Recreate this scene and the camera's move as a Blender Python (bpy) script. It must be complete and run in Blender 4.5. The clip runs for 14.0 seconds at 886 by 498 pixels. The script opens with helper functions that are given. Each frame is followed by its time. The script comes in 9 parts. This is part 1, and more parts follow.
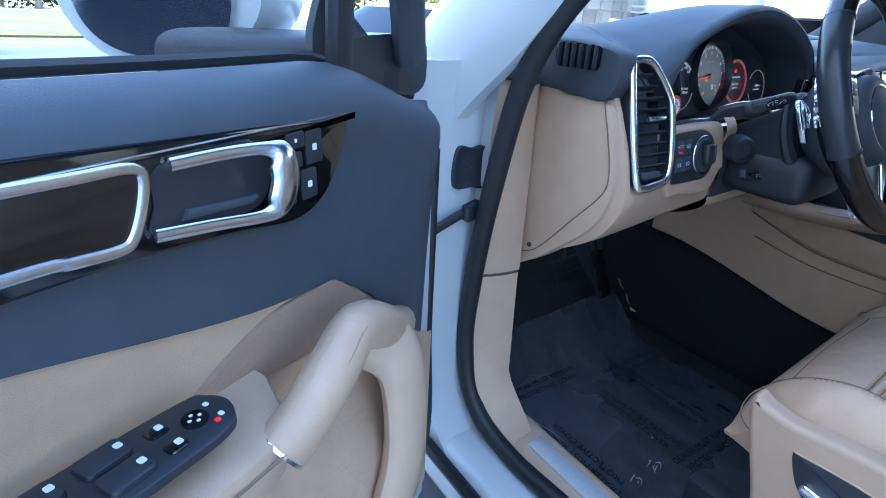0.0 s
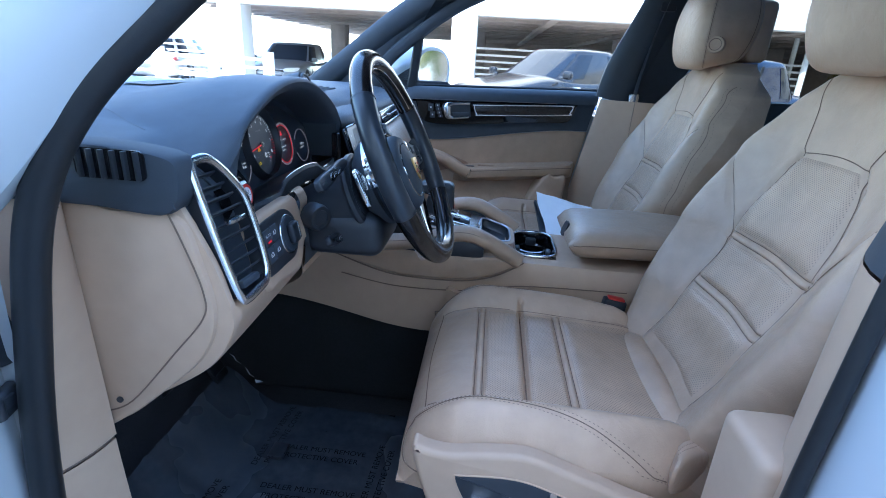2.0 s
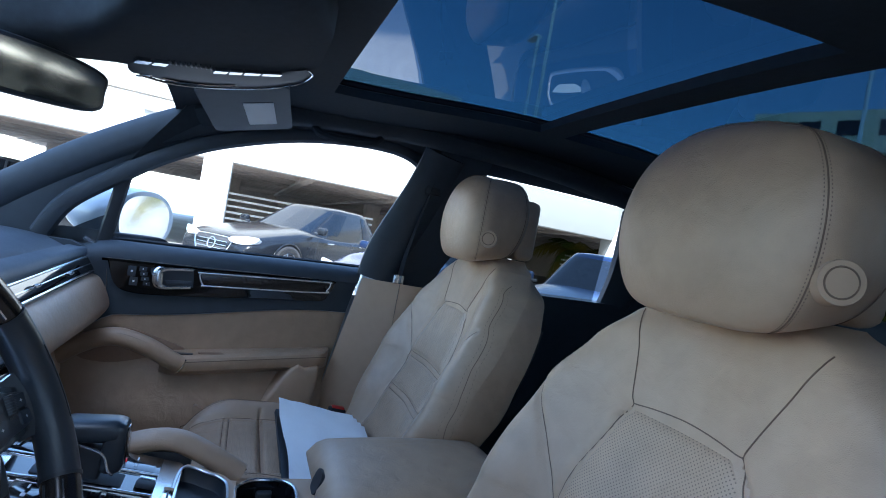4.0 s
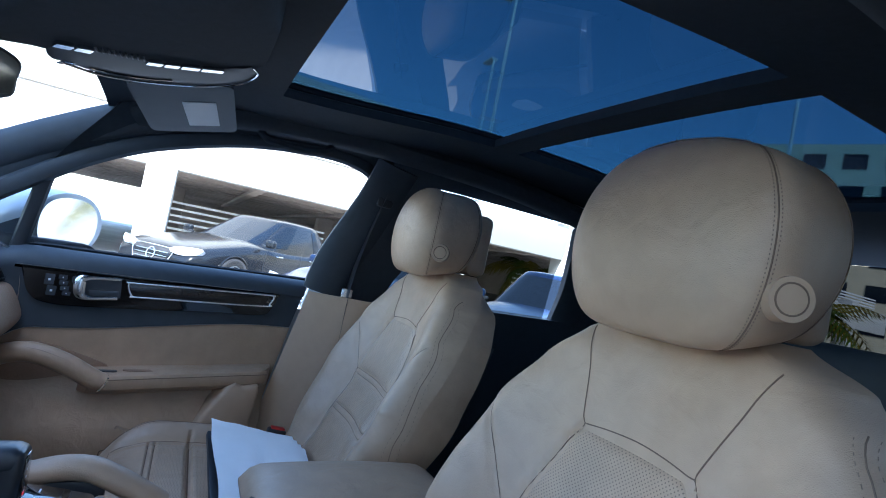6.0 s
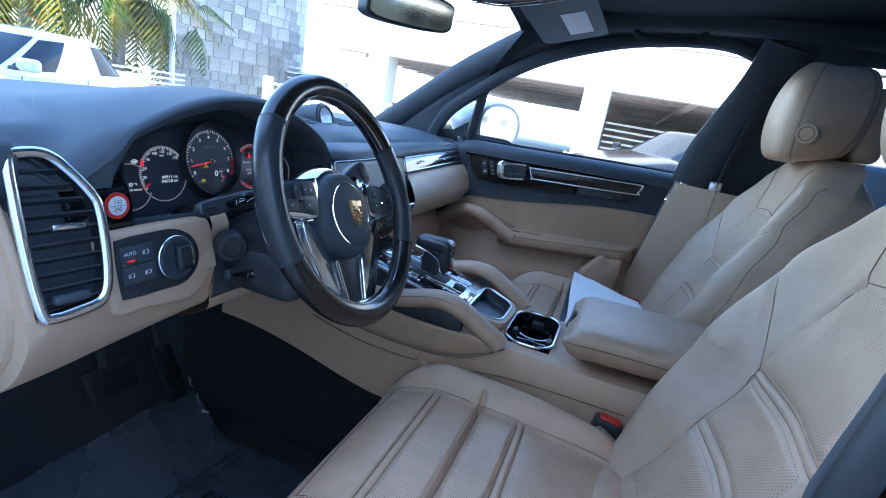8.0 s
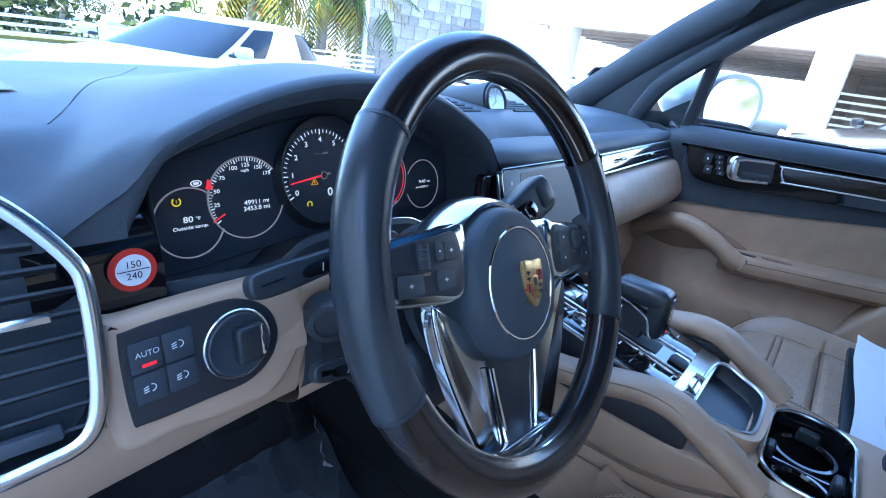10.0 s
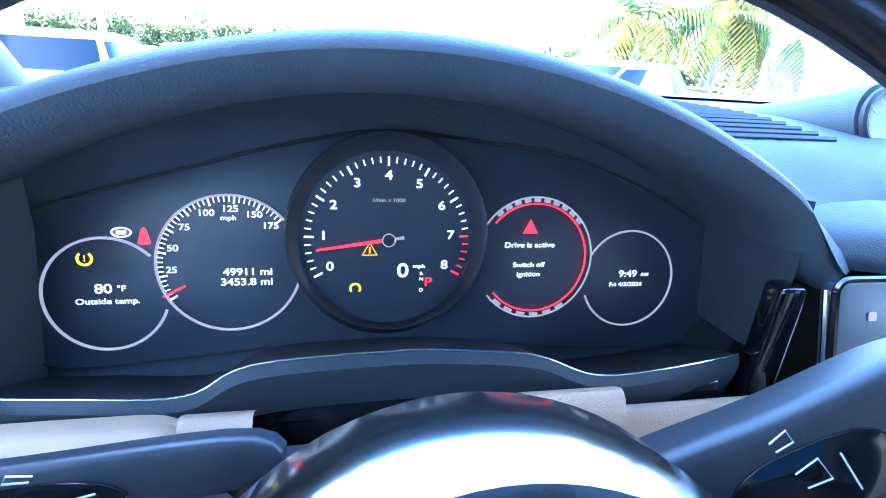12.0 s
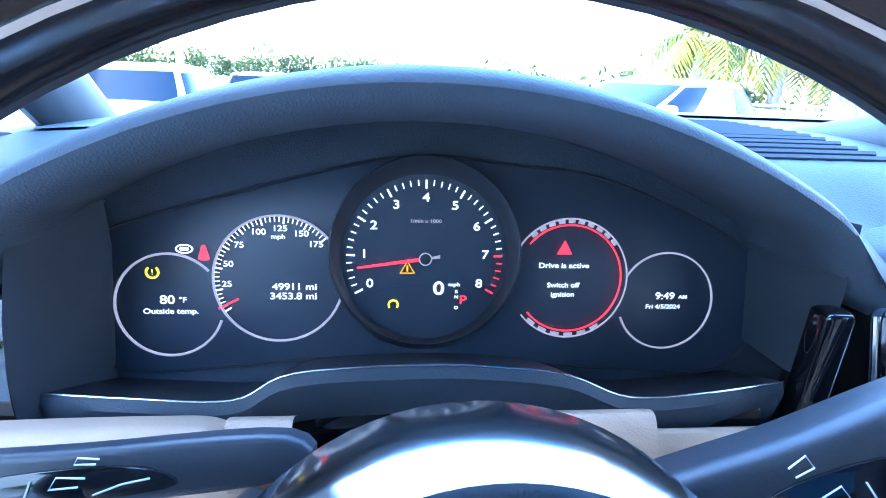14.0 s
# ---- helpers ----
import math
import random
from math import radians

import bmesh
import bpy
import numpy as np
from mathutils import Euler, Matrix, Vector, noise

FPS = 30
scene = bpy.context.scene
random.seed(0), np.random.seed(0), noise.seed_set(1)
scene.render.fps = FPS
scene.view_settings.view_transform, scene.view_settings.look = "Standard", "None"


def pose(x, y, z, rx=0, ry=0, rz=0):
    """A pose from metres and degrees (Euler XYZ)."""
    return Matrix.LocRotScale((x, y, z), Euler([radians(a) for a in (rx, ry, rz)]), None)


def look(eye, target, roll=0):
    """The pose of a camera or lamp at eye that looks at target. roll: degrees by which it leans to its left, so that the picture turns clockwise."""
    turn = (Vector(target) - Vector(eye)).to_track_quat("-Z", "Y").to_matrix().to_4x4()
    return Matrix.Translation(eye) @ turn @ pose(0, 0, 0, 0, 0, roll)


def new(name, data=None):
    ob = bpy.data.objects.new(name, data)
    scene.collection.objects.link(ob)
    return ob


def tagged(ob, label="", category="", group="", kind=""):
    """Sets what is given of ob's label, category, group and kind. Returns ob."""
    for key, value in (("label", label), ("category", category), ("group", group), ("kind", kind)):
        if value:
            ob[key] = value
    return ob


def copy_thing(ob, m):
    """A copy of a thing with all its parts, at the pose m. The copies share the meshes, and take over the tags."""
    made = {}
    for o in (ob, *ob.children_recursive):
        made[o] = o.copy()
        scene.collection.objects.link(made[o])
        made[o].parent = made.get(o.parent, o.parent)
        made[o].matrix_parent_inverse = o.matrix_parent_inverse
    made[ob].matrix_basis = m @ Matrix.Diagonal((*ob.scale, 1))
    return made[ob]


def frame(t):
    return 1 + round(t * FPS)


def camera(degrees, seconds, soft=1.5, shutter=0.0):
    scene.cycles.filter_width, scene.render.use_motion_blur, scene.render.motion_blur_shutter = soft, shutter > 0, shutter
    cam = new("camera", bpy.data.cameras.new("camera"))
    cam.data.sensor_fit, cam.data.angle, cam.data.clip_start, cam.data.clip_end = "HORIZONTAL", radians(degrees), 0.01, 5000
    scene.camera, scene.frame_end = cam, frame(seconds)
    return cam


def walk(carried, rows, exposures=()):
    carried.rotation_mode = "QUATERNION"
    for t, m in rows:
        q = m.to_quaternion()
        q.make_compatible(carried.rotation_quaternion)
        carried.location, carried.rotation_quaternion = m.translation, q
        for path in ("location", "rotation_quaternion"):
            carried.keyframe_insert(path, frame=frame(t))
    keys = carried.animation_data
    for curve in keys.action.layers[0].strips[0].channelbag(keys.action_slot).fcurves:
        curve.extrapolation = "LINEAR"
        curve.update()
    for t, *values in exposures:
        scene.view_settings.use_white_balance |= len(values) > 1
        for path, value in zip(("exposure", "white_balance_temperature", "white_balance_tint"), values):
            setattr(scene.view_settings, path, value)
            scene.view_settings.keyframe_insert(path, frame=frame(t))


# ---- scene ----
cam = camera(82.8, 14.0, soft=0.95)
PATH = [
    (0, (-1.27, -0.216, 1.198), (-0.201, 1.24, 0.339), 3.1),
    (0.5, (-1.215, -0.156, 1.229), (0.289, 0.859, 0.388), 3.3),
    (1, (-1.189, -0.147, 1.257), (0.547, 0.445, 0.46), 3.1),
    (1.5, (-1.188, -0.137, 1.266), (0.638, 0.196, 0.52), 3.0),
    (2, (-1.183, -0.116, 1.267), (0.682, 0.03, 0.56), 3.3),
    (2.5, (-1.145, -0.113, 1.272), (0.745, -0.127, 0.618), 3.8),
    (3, (-1.041, -0.151, 1.291), (0.877, -0.321, 0.753), 5.0),
    (3.5, (-0.917, -0.161, 1.298), (1.004, -0.626, 0.991), 8.1),
    (4, (-0.796, -0.149, 1.313), (1.066, -0.877, 1.285), 10.1),
    (4.2, (-0.771, -0.145, 1.314), (1.06, -0.948, 1.365), 10.8),
    (6.3, (-0.769, -0.18, 1.303), (1.023, -1.065, 1.374), 11.3),
    (6.5, (-0.79, -0.206, 1.293), (1.059, -0.967, 1.272), 11.2),
    (7, (-0.864, -0.267, 1.273), (1.098, -0.565, 1.018), 11.1),
    (7.5, (-0.94, -0.301, 1.263), (1.006, -0.113, 0.845), 10.8),
    (8, (-0.998, -0.336, 1.264), (0.838, 0.247, 0.722), 10.4),
    (8.1, (-0.993, -0.345, 1.266), (0.812, 0.315, 0.713), 10.4),
    (8.2, (-1.002, -0.356, 1.277), (0.776, 0.356, 0.701), 10.4),
    (10.3, (-0.634, -0.08, 1.253), (0.812, 1.083, 0.507), 10.3),
    (10.5, (-0.584, -0.031, 1.244), (0.819, 1.164, 0.466), 11.5),
    (10.6, (-0.562, -0.024, 1.231), (0.797, 1.245, 0.494), 9.5),
    (10.9, (-0.494, 0.004, 1.219), (0.605, 1.479, 0.434), 7.3),
    (11, (-0.48, 0.01, 1.22), (0.534, 1.531, 0.408), 6.8),
    (11.5, (-0.45, -0.008, 1.225), (0.136, 1.752, 0.478), 4.6),
    (12, (-0.405, -0.015, 1.221), (-0.02, 1.808, 0.494), 3.9),
    (12.5, (-0.4, -0.009, 1.223), (-0.134, 1.839, 0.508), 2.6),
    (13, (-0.404, -0.01, 1.219), (-0.191, 1.855, 0.529), 2.3),
    (13.5, (-0.402, -0.012, 1.222), (-0.221, 1.86, 0.543), 2.1),
    (14, (-0.397, -0.027, 1.225), (-0.215, 1.851, 0.563), 2.4),
]
walk(cam, [(t, look(eye, target, roll)) for t, eye, target, roll in PATH], exposures=[(0, 3.45, 5700, 8), (2.5, 3.35, 5450, 8), (4, 2.9, 5600, 8), (6.5, 3.15, 5600, 8), (7.4, 3.2, 5450, 8), (8.2, 3.45, 5400, 8), (10.3, 3.85, 5200, 8), (10.6, 4.0, 5200, 8), (11, 4.65, 5150, 8), (11.5, 5.6, 5100, 8), (12.2, 5.22, 4900, 8), (14, 5.27, 4880, 8)])

# ---------------------------------------------------------------- light
world = bpy.data.worlds.new("world")
scene.world = world
world.use_nodes = True
wn = world.node_tree.nodes
sky = wn.new("ShaderNodeTexSky")
sky.sky_type, sky.sun_disc = "NISHITA", False
SUN_EL, SUN_AZ = 42.0, -76.0     # height, and degrees clockwise from straight ahead of the car
sky.sun_elevation, sky.sun_rotation = radians(SUN_EL), radians(SUN_AZ)
sky.air_density, sky.dust_density = 1.0, 0.6
world.node_tree.links.new(sky.outputs[0], wn["Background"].inputs[0])
wn["Background"].inputs[1].default_value = 0.14
sun_data = bpy.data.lights.new("sun", "SUN")
sun_data.energy, sun_data.angle, sun_data.color = 2.2, radians(0.5), (1.0, 0.95, 0.87)
sun = new("sun", sun_data)
sd = Vector((math.sin(radians(SUN_AZ)) * math.cos(radians(SUN_EL)), math.cos(radians(SUN_AZ)) * math.cos(radians(SUN_EL)), math.sin(radians(SUN_EL))))
sun.matrix_world = look(sd * 50, (0, 0, 0))


# ---------------------------------------------------------------- materials
def material(name, color, rough=0.5, metal=0.0, vary=0.12, scale=30.0, bump=0.0, bump_scale=300.0, voronoi=False,
             spec=0.5, coat=0.0, stain=0.0, fleck=0.0, wrinkle=0.0):
    """A surface with slow and fine variation of tone, roughness and relief, sizes per metre."""
    m = bpy.data.materials.new(name)
    m.use_nodes = True
    nt = m.node_tree
    n, ln = nt.nodes, nt.links
    b = n["Principled BSDF"]
    b.inputs["Roughness"].default_value, b.inputs["Metallic"].default_value = rough, metal
    b.inputs["Specular IOR Level"].default_value, b.inputs["Coat Weight"].default_value = spec, coat
    co = n.new("ShaderNodeTexCoord")
    slow, fine = n.new("ShaderNodeTexNoise"), n.new("ShaderNodeTexNoise")
    slow.inputs["Scale"].default_value, slow.inputs["Detail"].default_value = scale * 0.18, 3
    fine.inputs["Scale"].default_value, fine.inputs["Detail"].default_value = scale * 3, 4
    ln.new(co.outputs["Object"], slow.inputs["Vector"])
    ln.new(co.outputs["Object"], fine.inputs["Vector"])
    mix = n.new("ShaderNodeMixRGB")
    mix.blend_type = "MULTIPLY"
    ramp = n.new("ShaderNodeMapRange")
    ramp.inputs[1].default_value, ramp.inputs[2].default_value = 0.3, 0.7
    ramp.inputs[3].default_value, ramp.inputs[4].default_value = 1 - vary - stain, 1 + vary * 0.5
    ln.new(slow.outputs[0], ramp.inputs[0])
    ramp2 = n.new("ShaderNodeMapRange")
    ramp2.inputs[1].default_value, ramp2.inputs[2].default_value = 0.3, 0.7
    ramp2.inputs[3].default_value, ramp2.inputs[4].default_value = 1 - vary * 0.6 - fleck, 1 + vary * 0.4 + fleck
    ln.new(fine.outputs[0], ramp2.inputs[0])
    mul = n.new("ShaderNodeMath")
    mul.operation = "MULTIPLY"
    ln.new(ramp.outputs[0], mul.inputs[0])
    ln.new(ramp2.outputs[0], mul.inputs[1])
    mix.inputs[0].default_value = 1
    mix.inputs[1].default_value = (*color, 1)
    ln.new(mul.outputs[0], mix.inputs[2])
    ln.new(mix.outputs[0], b.inputs["Base Color"])
    rr = n.new("ShaderNodeMapRange")
    rr.inputs[3].default_value, rr.inputs[4].default_value = max(rough - 0.08, 0.02), min(rough + 0.1, 1)
    ln.new(slow.outputs[0], rr.inputs[0])
    ln.new(rr.outputs[0], b.inputs["Roughness"])
    if bump:
        bp = n.new("ShaderNodeBump")
        bp.inputs["Strength"].default_value, bp.inputs["Distance"].default_value = bump, 0.001
        if voronoi:
            tex = n.new("ShaderNodeTexVoronoi")
            tex.feature = "DISTANCE_TO_EDGE"
        else:
            tex = n.new("ShaderNodeTexNoise")
            tex.inputs["Detail"].default_value = 3
        tex.inputs["Scale"].default_value = bump_scale
        ln.new(co.outputs["Object"], tex.inputs["Vector"])
        ln.new(tex.outputs[0], bp.inputs["Height"])
        ln.new(bp.outputs[0], b.inputs["Normal"])
        if wrinkle:
            wide, wb = n.new("ShaderNodeTexNoise"), n.new("ShaderNodeBump")
            wide.inputs["Scale"].default_value, wide.inputs["Detail"].default_value, wide.inputs["Distortion"].default_value = 26, 5, 1.2
            wb.inputs["Strength"].default_value, wb.inputs["Distance"].default_value = wrinkle, 0.004
            ln.new(co.outputs["Object"], wide.inputs["Vector"])
            ln.new(wide.outputs[0], wb.inputs["Height"])
            ln.new(wb.outputs[0], bp.inputs["Normal"])
    return m


def glowing(name, color, strength):
    m = bpy.data.materials.new(name)
    m.use_nodes = True
    b = m.node_tree.nodes["Principled BSDF"]
    b.inputs["Base Color"].default_value = (*[c * 0.3 for c in color], 1)
    b.inputs["Emission Color"].default_value = (*color, 1)
    b.inputs["Emission Strength"].default_value = strength
    return m


def glazing(name, tint, rough=0.0, reflect=0.08):
    """Thin clear glass: mostly transparent, with a mirror's share by the angle."""
    m = bpy.data.materials.new(name)
    m.use_nodes = True
    n, ln = m.node_tree.nodes, m.node_tree.links
    n.remove(n["Principled BSDF"])
    clear, gloss, mix, fr = n.new("ShaderNodeBsdfTransparent"), n.new("ShaderNodeBsdfGlossy"), n.new("ShaderNodeMixShader"), n.new("ShaderNodeLayerWeight")
    clear.inputs[0].default_value = (*tint, 1)
    gloss.inputs["Roughness"].default_value = rough
    fr.inputs[0].default_value = 0.5
    power, share = n.new("ShaderNodeMath"), n.new("ShaderNodeMapRange")
    power.operation, power.inputs[1].default_value = "POWER", 4.0
    share.inputs[3].default_value, share.inputs[4].default_value = reflect * 0.5, 0.75
    ln.new(fr.outputs["Facing"], power.inputs[0])
    ln.new(power.outputs[0], share.inputs[0])
    ln.new(share.outputs[0], mix.inputs[0])
    ln.new(clear.outputs[0], mix.inputs[1])
    ln.new(gloss.outputs[0], mix.inputs[2])
    ln.new(mix.outputs[0], n["Material Output"].inputs[0])
    return m


def perforated(base, name, flat, pitch=270.0):
    """Leather with rows of small holes. flat: the two axes that lie in the panel."""
    m = base.copy()
    m.name = name
    n, ln = m.node_tree.nodes, m.node_tree.links
    b = n["Principled BSDF"]
    co = [x for x in n if x.type == "TEX_COORD"][0]
    sep, com = n.new("ShaderNodeSeparateXYZ"), n.new("ShaderNodeCombineXYZ")
    ln.new(co.outputs["Object"], sep.inputs[0])
    for k, axis in enumerate(flat):
        ln.new(sep.outputs["XYZ".index(axis)], com.inputs[k])
    turn = n.new("ShaderNodeMapping")
    turn.inputs["Rotation"].default_value = (0, 0, radians(45))
    ln.new(com.outputs[0], turn.inputs[0])
    vo = n.new("ShaderNodeTexVoronoi")
    vo.voronoi_dimensions = "2D"
    vo.inputs["Scale"].default_value, vo.inputs["Randomness"].default_value = pitch, 0.0
    ln.new(turn.outputs[0], vo.inputs["Vector"])
    mr = n.new("ShaderNodeMapRange")
    mr.inputs[1].default_value, mr.inputs[2].default_value = 0.16, 0.26
    mr.inputs[3].default_value, mr.inputs[4].default_value = 0.45, 1.0
    ln.new(vo.outputs["Distance"], mr.inputs[0])
    mix = n.new("ShaderNodeMixRGB")
    mix.blend_type = "MULTIPLY"
    mix.inputs[0].default_value = 1
    old = b.inputs["Base Color"].links[0].from_socket
    ln.new(old, mix.inputs[1])
    ln.new(mr.outputs[0], mix.inputs[2])
    ln.new(mix.outputs[0], b.inputs["Base Color"])
    return m


TAN = (0.505, 0.345, 0.228)
tan_leather = material("tan_leather", TAN, 0.37, vary=0.13, scale=9, bump=0.36, bump_scale=560, voronoi=True, stain=0.09, wrinkle=0.42)
tan_perf = perforated(tan_leather, "tan_perforated_back", "XZ")
tan_perf_seat = perforated(tan_leather, "tan_perforated_seat", "XY")
tan_plastic = material("tan_plastic", (0.51, 0.35, 0.235), 0.55, vary=0.06, scale=12, bump=0.15, bump_scale=900)
tan_mesh = material("tan_speaker_mesh", (0.32, 0.20, 0.13), 0.6, vary=0.1, scale=40, bump=0.8, bump_scale=500, voronoi=True)
tan_seam = material("tan_thread", (0.20, 0.130, 0.088), 0.8, vary=0.1, scale=200)
tan_thread = material("tan_light_thread", (0.27, 0.185, 0.13), 0.7, vary=0.1, scale=200)
# Base raised to blue-grey: veiling glare is put into this black
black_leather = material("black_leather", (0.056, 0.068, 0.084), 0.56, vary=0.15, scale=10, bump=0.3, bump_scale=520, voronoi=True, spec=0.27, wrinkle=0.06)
# black_leather again, lighter: the daylight's sheen on the dash is put into the colour
dash_leather_lit = material("dash_leather_lit", (0.082, 0.096, 0.114), 0.54, vary=0.15, scale=10, bump=0.32, bump_scale=520, voronoi=True, spec=0.30, wrinkle=0.06)
# Lifted like black_leather, with the veiling glare in its colour
black_soft = material("black_soft_plastic", (0.042, 0.051, 0.063), 0.6, vary=0.15, scale=12, bump=0.25, bump_scale=900)
black_hard = material("black_hard_plastic", (0.025, 0.028, 0.034), 0.42, vary=0.15, scale=20, bump=0.1, bump_scale=800)
piano = material("piano_black", (0.006, 0.006, 0.007), 0.06, vary=0.1, scale=8, coat=0.6)
dark_wood = material("dark_wood_veneer", (0.022, 0.015, 0.012), 0.24, vary=0.6, scale=26, coat=0.25, stain=0.2)
wheel_leather = material("wheel_leather", (0.030, 0.035, 0.042), 0.30, vary=0.2, scale=16, bump=0.05, bump_scale=700, voronoi=True)
headliner_mat = material("headliner_cloth", (0.033, 0.039, 0.047), 0.9, vary=0.2, scale=30, bump=0.4, bump_scale=1200)
carpet = material("black_carpet", (0.012, 0.012, 0.013), 0.95, vary=0.4, scale=60, bump=1.0, bump_scale=900)
rubber = material("black_rubber", (0.012, 0.013, 0.015), 0.5, vary=0.2, scale=20, bump=0.1, bump_scale=400)
chrome = material("satin_chrome", (0.78, 0.79, 0.80), 0.22, 1.0, vary=0.04, scale=30)
bright_chrome = material("bright_chrome", (0.85, 0.86, 0.87), 0.07, 1.0, vary=0.03, scale=30)
plate_metal = material("satin_plate_metal", (0.66, 0.68, 0.70), 0.48, 0.55, vary=0.08, scale=50, bump=0.1, bump_scale=900)
brushed = material("brushed_aluminium", (0.62, 0.64, 0.66), 0.30, 1.0, vary=0.06, scale=60, bump=0.1, bump_scale=900)
white_paint = material("white_car_paint", (0.50, 0.52, 0.53), 0.25, vary=0.03, scale=4, coat=0.2)
paper_mat = material("white_paper", (0.88, 0.88, 0.88), 0.8, vary=0.03, scale=10)
film_mat = material("clear_floor_film_over_carpet", (0.046, 0.054, 0.065), 0.26, vary=0.3, scale=16, bump=1.0, bump_scale=34, spec=0.6)
# Pale base for the glints on film and pedal, put in as colour
glint_mat = material("film_glint", (0.30, 0.31, 0.33), 0.2, vary=0.2, scale=40)
print_mat = material("film_print", (0.003, 0.003, 0.004), 0.9, vary=0.1, spec=0.05)
red_plastic = material("red_plastic", (0.55, 0.03, 0.02), 0.4, vary=0.08)
white_print = material("white_print", (0.75, 0.76, 0.78), 0.5, vary=0.05)
glass = glazing("window_glass", (0.92, 0.95, 0.95))
screen_glass_mat = glazing("windscreen_glass", (0.90, 0.94, 0.94))
roof_glass_mat = glazing("tinted_roof_glass", (0.0095, 0.0245, 0.040), reflect=0.05)
tint_glass = glazing("tinted_rear_glass", (0.27, 0.29, 0.29), reflect=0.04)
mirror_mat = material("mirror_silver", (0.62, 0.65, 0.68), 0.02, 1.0, vary=0.0)
lcd_white = glowing("lit_white", (0.9, 0.95, 1.0), 0.055)
lcd_dim = glowing("lit_grey", (0.60, 0.54, 0.58), 0.018)
lcd_red = glowing("lit_red", (1.0, 0.03, 0.05), 0.06)
lcd_yellow = glowing("lit_yellow", (1.0, 0.75, 0.02), 0.045)
lcd_orange = glowing("lit_orange", (1.0, 0.45, 0.02), 0.045)
# Lifted above black: the haze over the displays is put into its colour
lcd_black_hazed = material("display_black_hazed", (0.038, 0.047, 0.064), 0.35, vary=0.05, spec=0.4)
lcd_ring = glowing("lit_dim_ring", (0.66, 0.58, 0.62), 0.017)


# ---------------------------------------------------------------- building tools
def thing(name, at, label, category, group="", kind=""):
    ob = new(name)
    ob.empty_display_size = 0.05
    ob.matrix_world = Matrix.Translation(at) if not isinstance(at, Matrix) else at
    return tagged(ob, label, category, group, kind)


def mesh_of(name, bm, mat, smooth=True):
    me = bpy.data.meshes.new(name)
    bmesh.ops.recalc_face_normals(bm, faces=bm.faces)
    bm.to_mesh(me)
    bm.free()
    me.materials.append(mat)
    if smooth:
        me.shade_smooth()
        me.set_sharp_from_angle(angle=radians(38))
    return me


def part(name, bm, mat, parent=None, label="", smooth=True):
    """One mesh, given in world places, as a child that keeps its place."""
    ob = new(name, mesh_of(name, bm, mat, smooth))
    if parent:
        ob.parent = parent
        ob.matrix_parent_inverse = world_of(parent).inverted()
    return tagged(ob, label)


def world_of(ob):
    """Parts are built at their places in the world, so only a top-level thing has a place of its own."""
    return Matrix.Identity(4) if ob.parent else ob.matrix_basis.copy()


def structure(name, bm, mat, label, category, smooth=True):
    return tagged(new(name, mesh_of(name, bm, mat, smooth)), label, category, kind="structure")


def add_grid(bm, rows, loop=False, ring=False):
    """Quads over rows of points. loop: each row closes on itself; ring: the last row joins the first."""
    vs = [[bm.verts.new(p) for p in r] for r in rows]
    nr, nc = len(vs), len(vs[0])
    for i in range(nr if ring else nr - 1):
        for j in range(nc if loop else nc - 1):
            a, b, c, d = vs[i][j], vs[i][(j + 1) % nc], vs[(i + 1) % nr][(j + 1) % nc], vs[(i + 1) % nr][j]
            if len({a, b, c, d}) == 4:
                bm.faces.new((a, b, c, d))
    return vs


def loft(rings, bm=None, cap=True):
    bm = bm or bmesh.new()
    vs = add_grid(bm, rings, loop=True)
    if cap:
        bm.faces.new(vs[0])
        bm.faces.new(vs[-1])
    return bm


def spline(pts, n=8, closed=False):
    """A smooth line through the points (Catmull-Rom), n steps each."""
    P = [Vector(p) for p in pts]
    k = len(P)
    out = []
    for i in range(k if closed else k - 1):
        if closed:
            a, b, c, d = P[i - 1], P[i], P[(i + 1) % k], P[(i + 2) % k]
        else:
            a, b, c, d = P[max(i - 1, 0)], P[i], P[i + 1], P[min(i + 2, k - 1)]
        for s in range(n):
            t = s / n
            out.append(0.5 * (2 * b + (c - a) * t + (2 * a - 5 * b + 4 * c - d) * t * t + (3 * b - a - 3 * c + d) * t ** 3))
    if not closed:
        out.append(P[-1])
    return out


def tube(pts, r, segs=8, bm=None, closed=False, flat=1.0, up=None, radii=None):
    """A rod along the points; flat squeezes its section along the up direction."""
    bm = bm or bmesh.new()
    P = [Vector(p) for p in pts]
    n = len(P)
    rings = []
    ref = Vector(up) if up else None
    prev = None
    for i, p in enumerate(P):
        if closed:
            d = P[(i + 1) % n] - P[i - 1]
        else:
            d = P[min(i + 1, n - 1)] - P[max(i - 1, 0)]
        d.normalize()
        if ref is not None:
            a = ref - d * ref.dot(d)
        elif prev is not None:
            a = prev - d * prev.dot(d)
        else:
            a = d.orthogonal()
        a.normalize()
        prev = a
        b = d.cross(a)
        rr = radii[i] if radii else r
        rings.append([p + a * (math.cos(2 * math.pi * k / segs) * rr * flat) + b * (math.sin(2 * math.pi * k / segs) * rr) for k in range(segs)])
    if closed:
        add_grid(bm, rings, loop=True, ring=True)
    else:
        loft(rings, bm)
    return bm


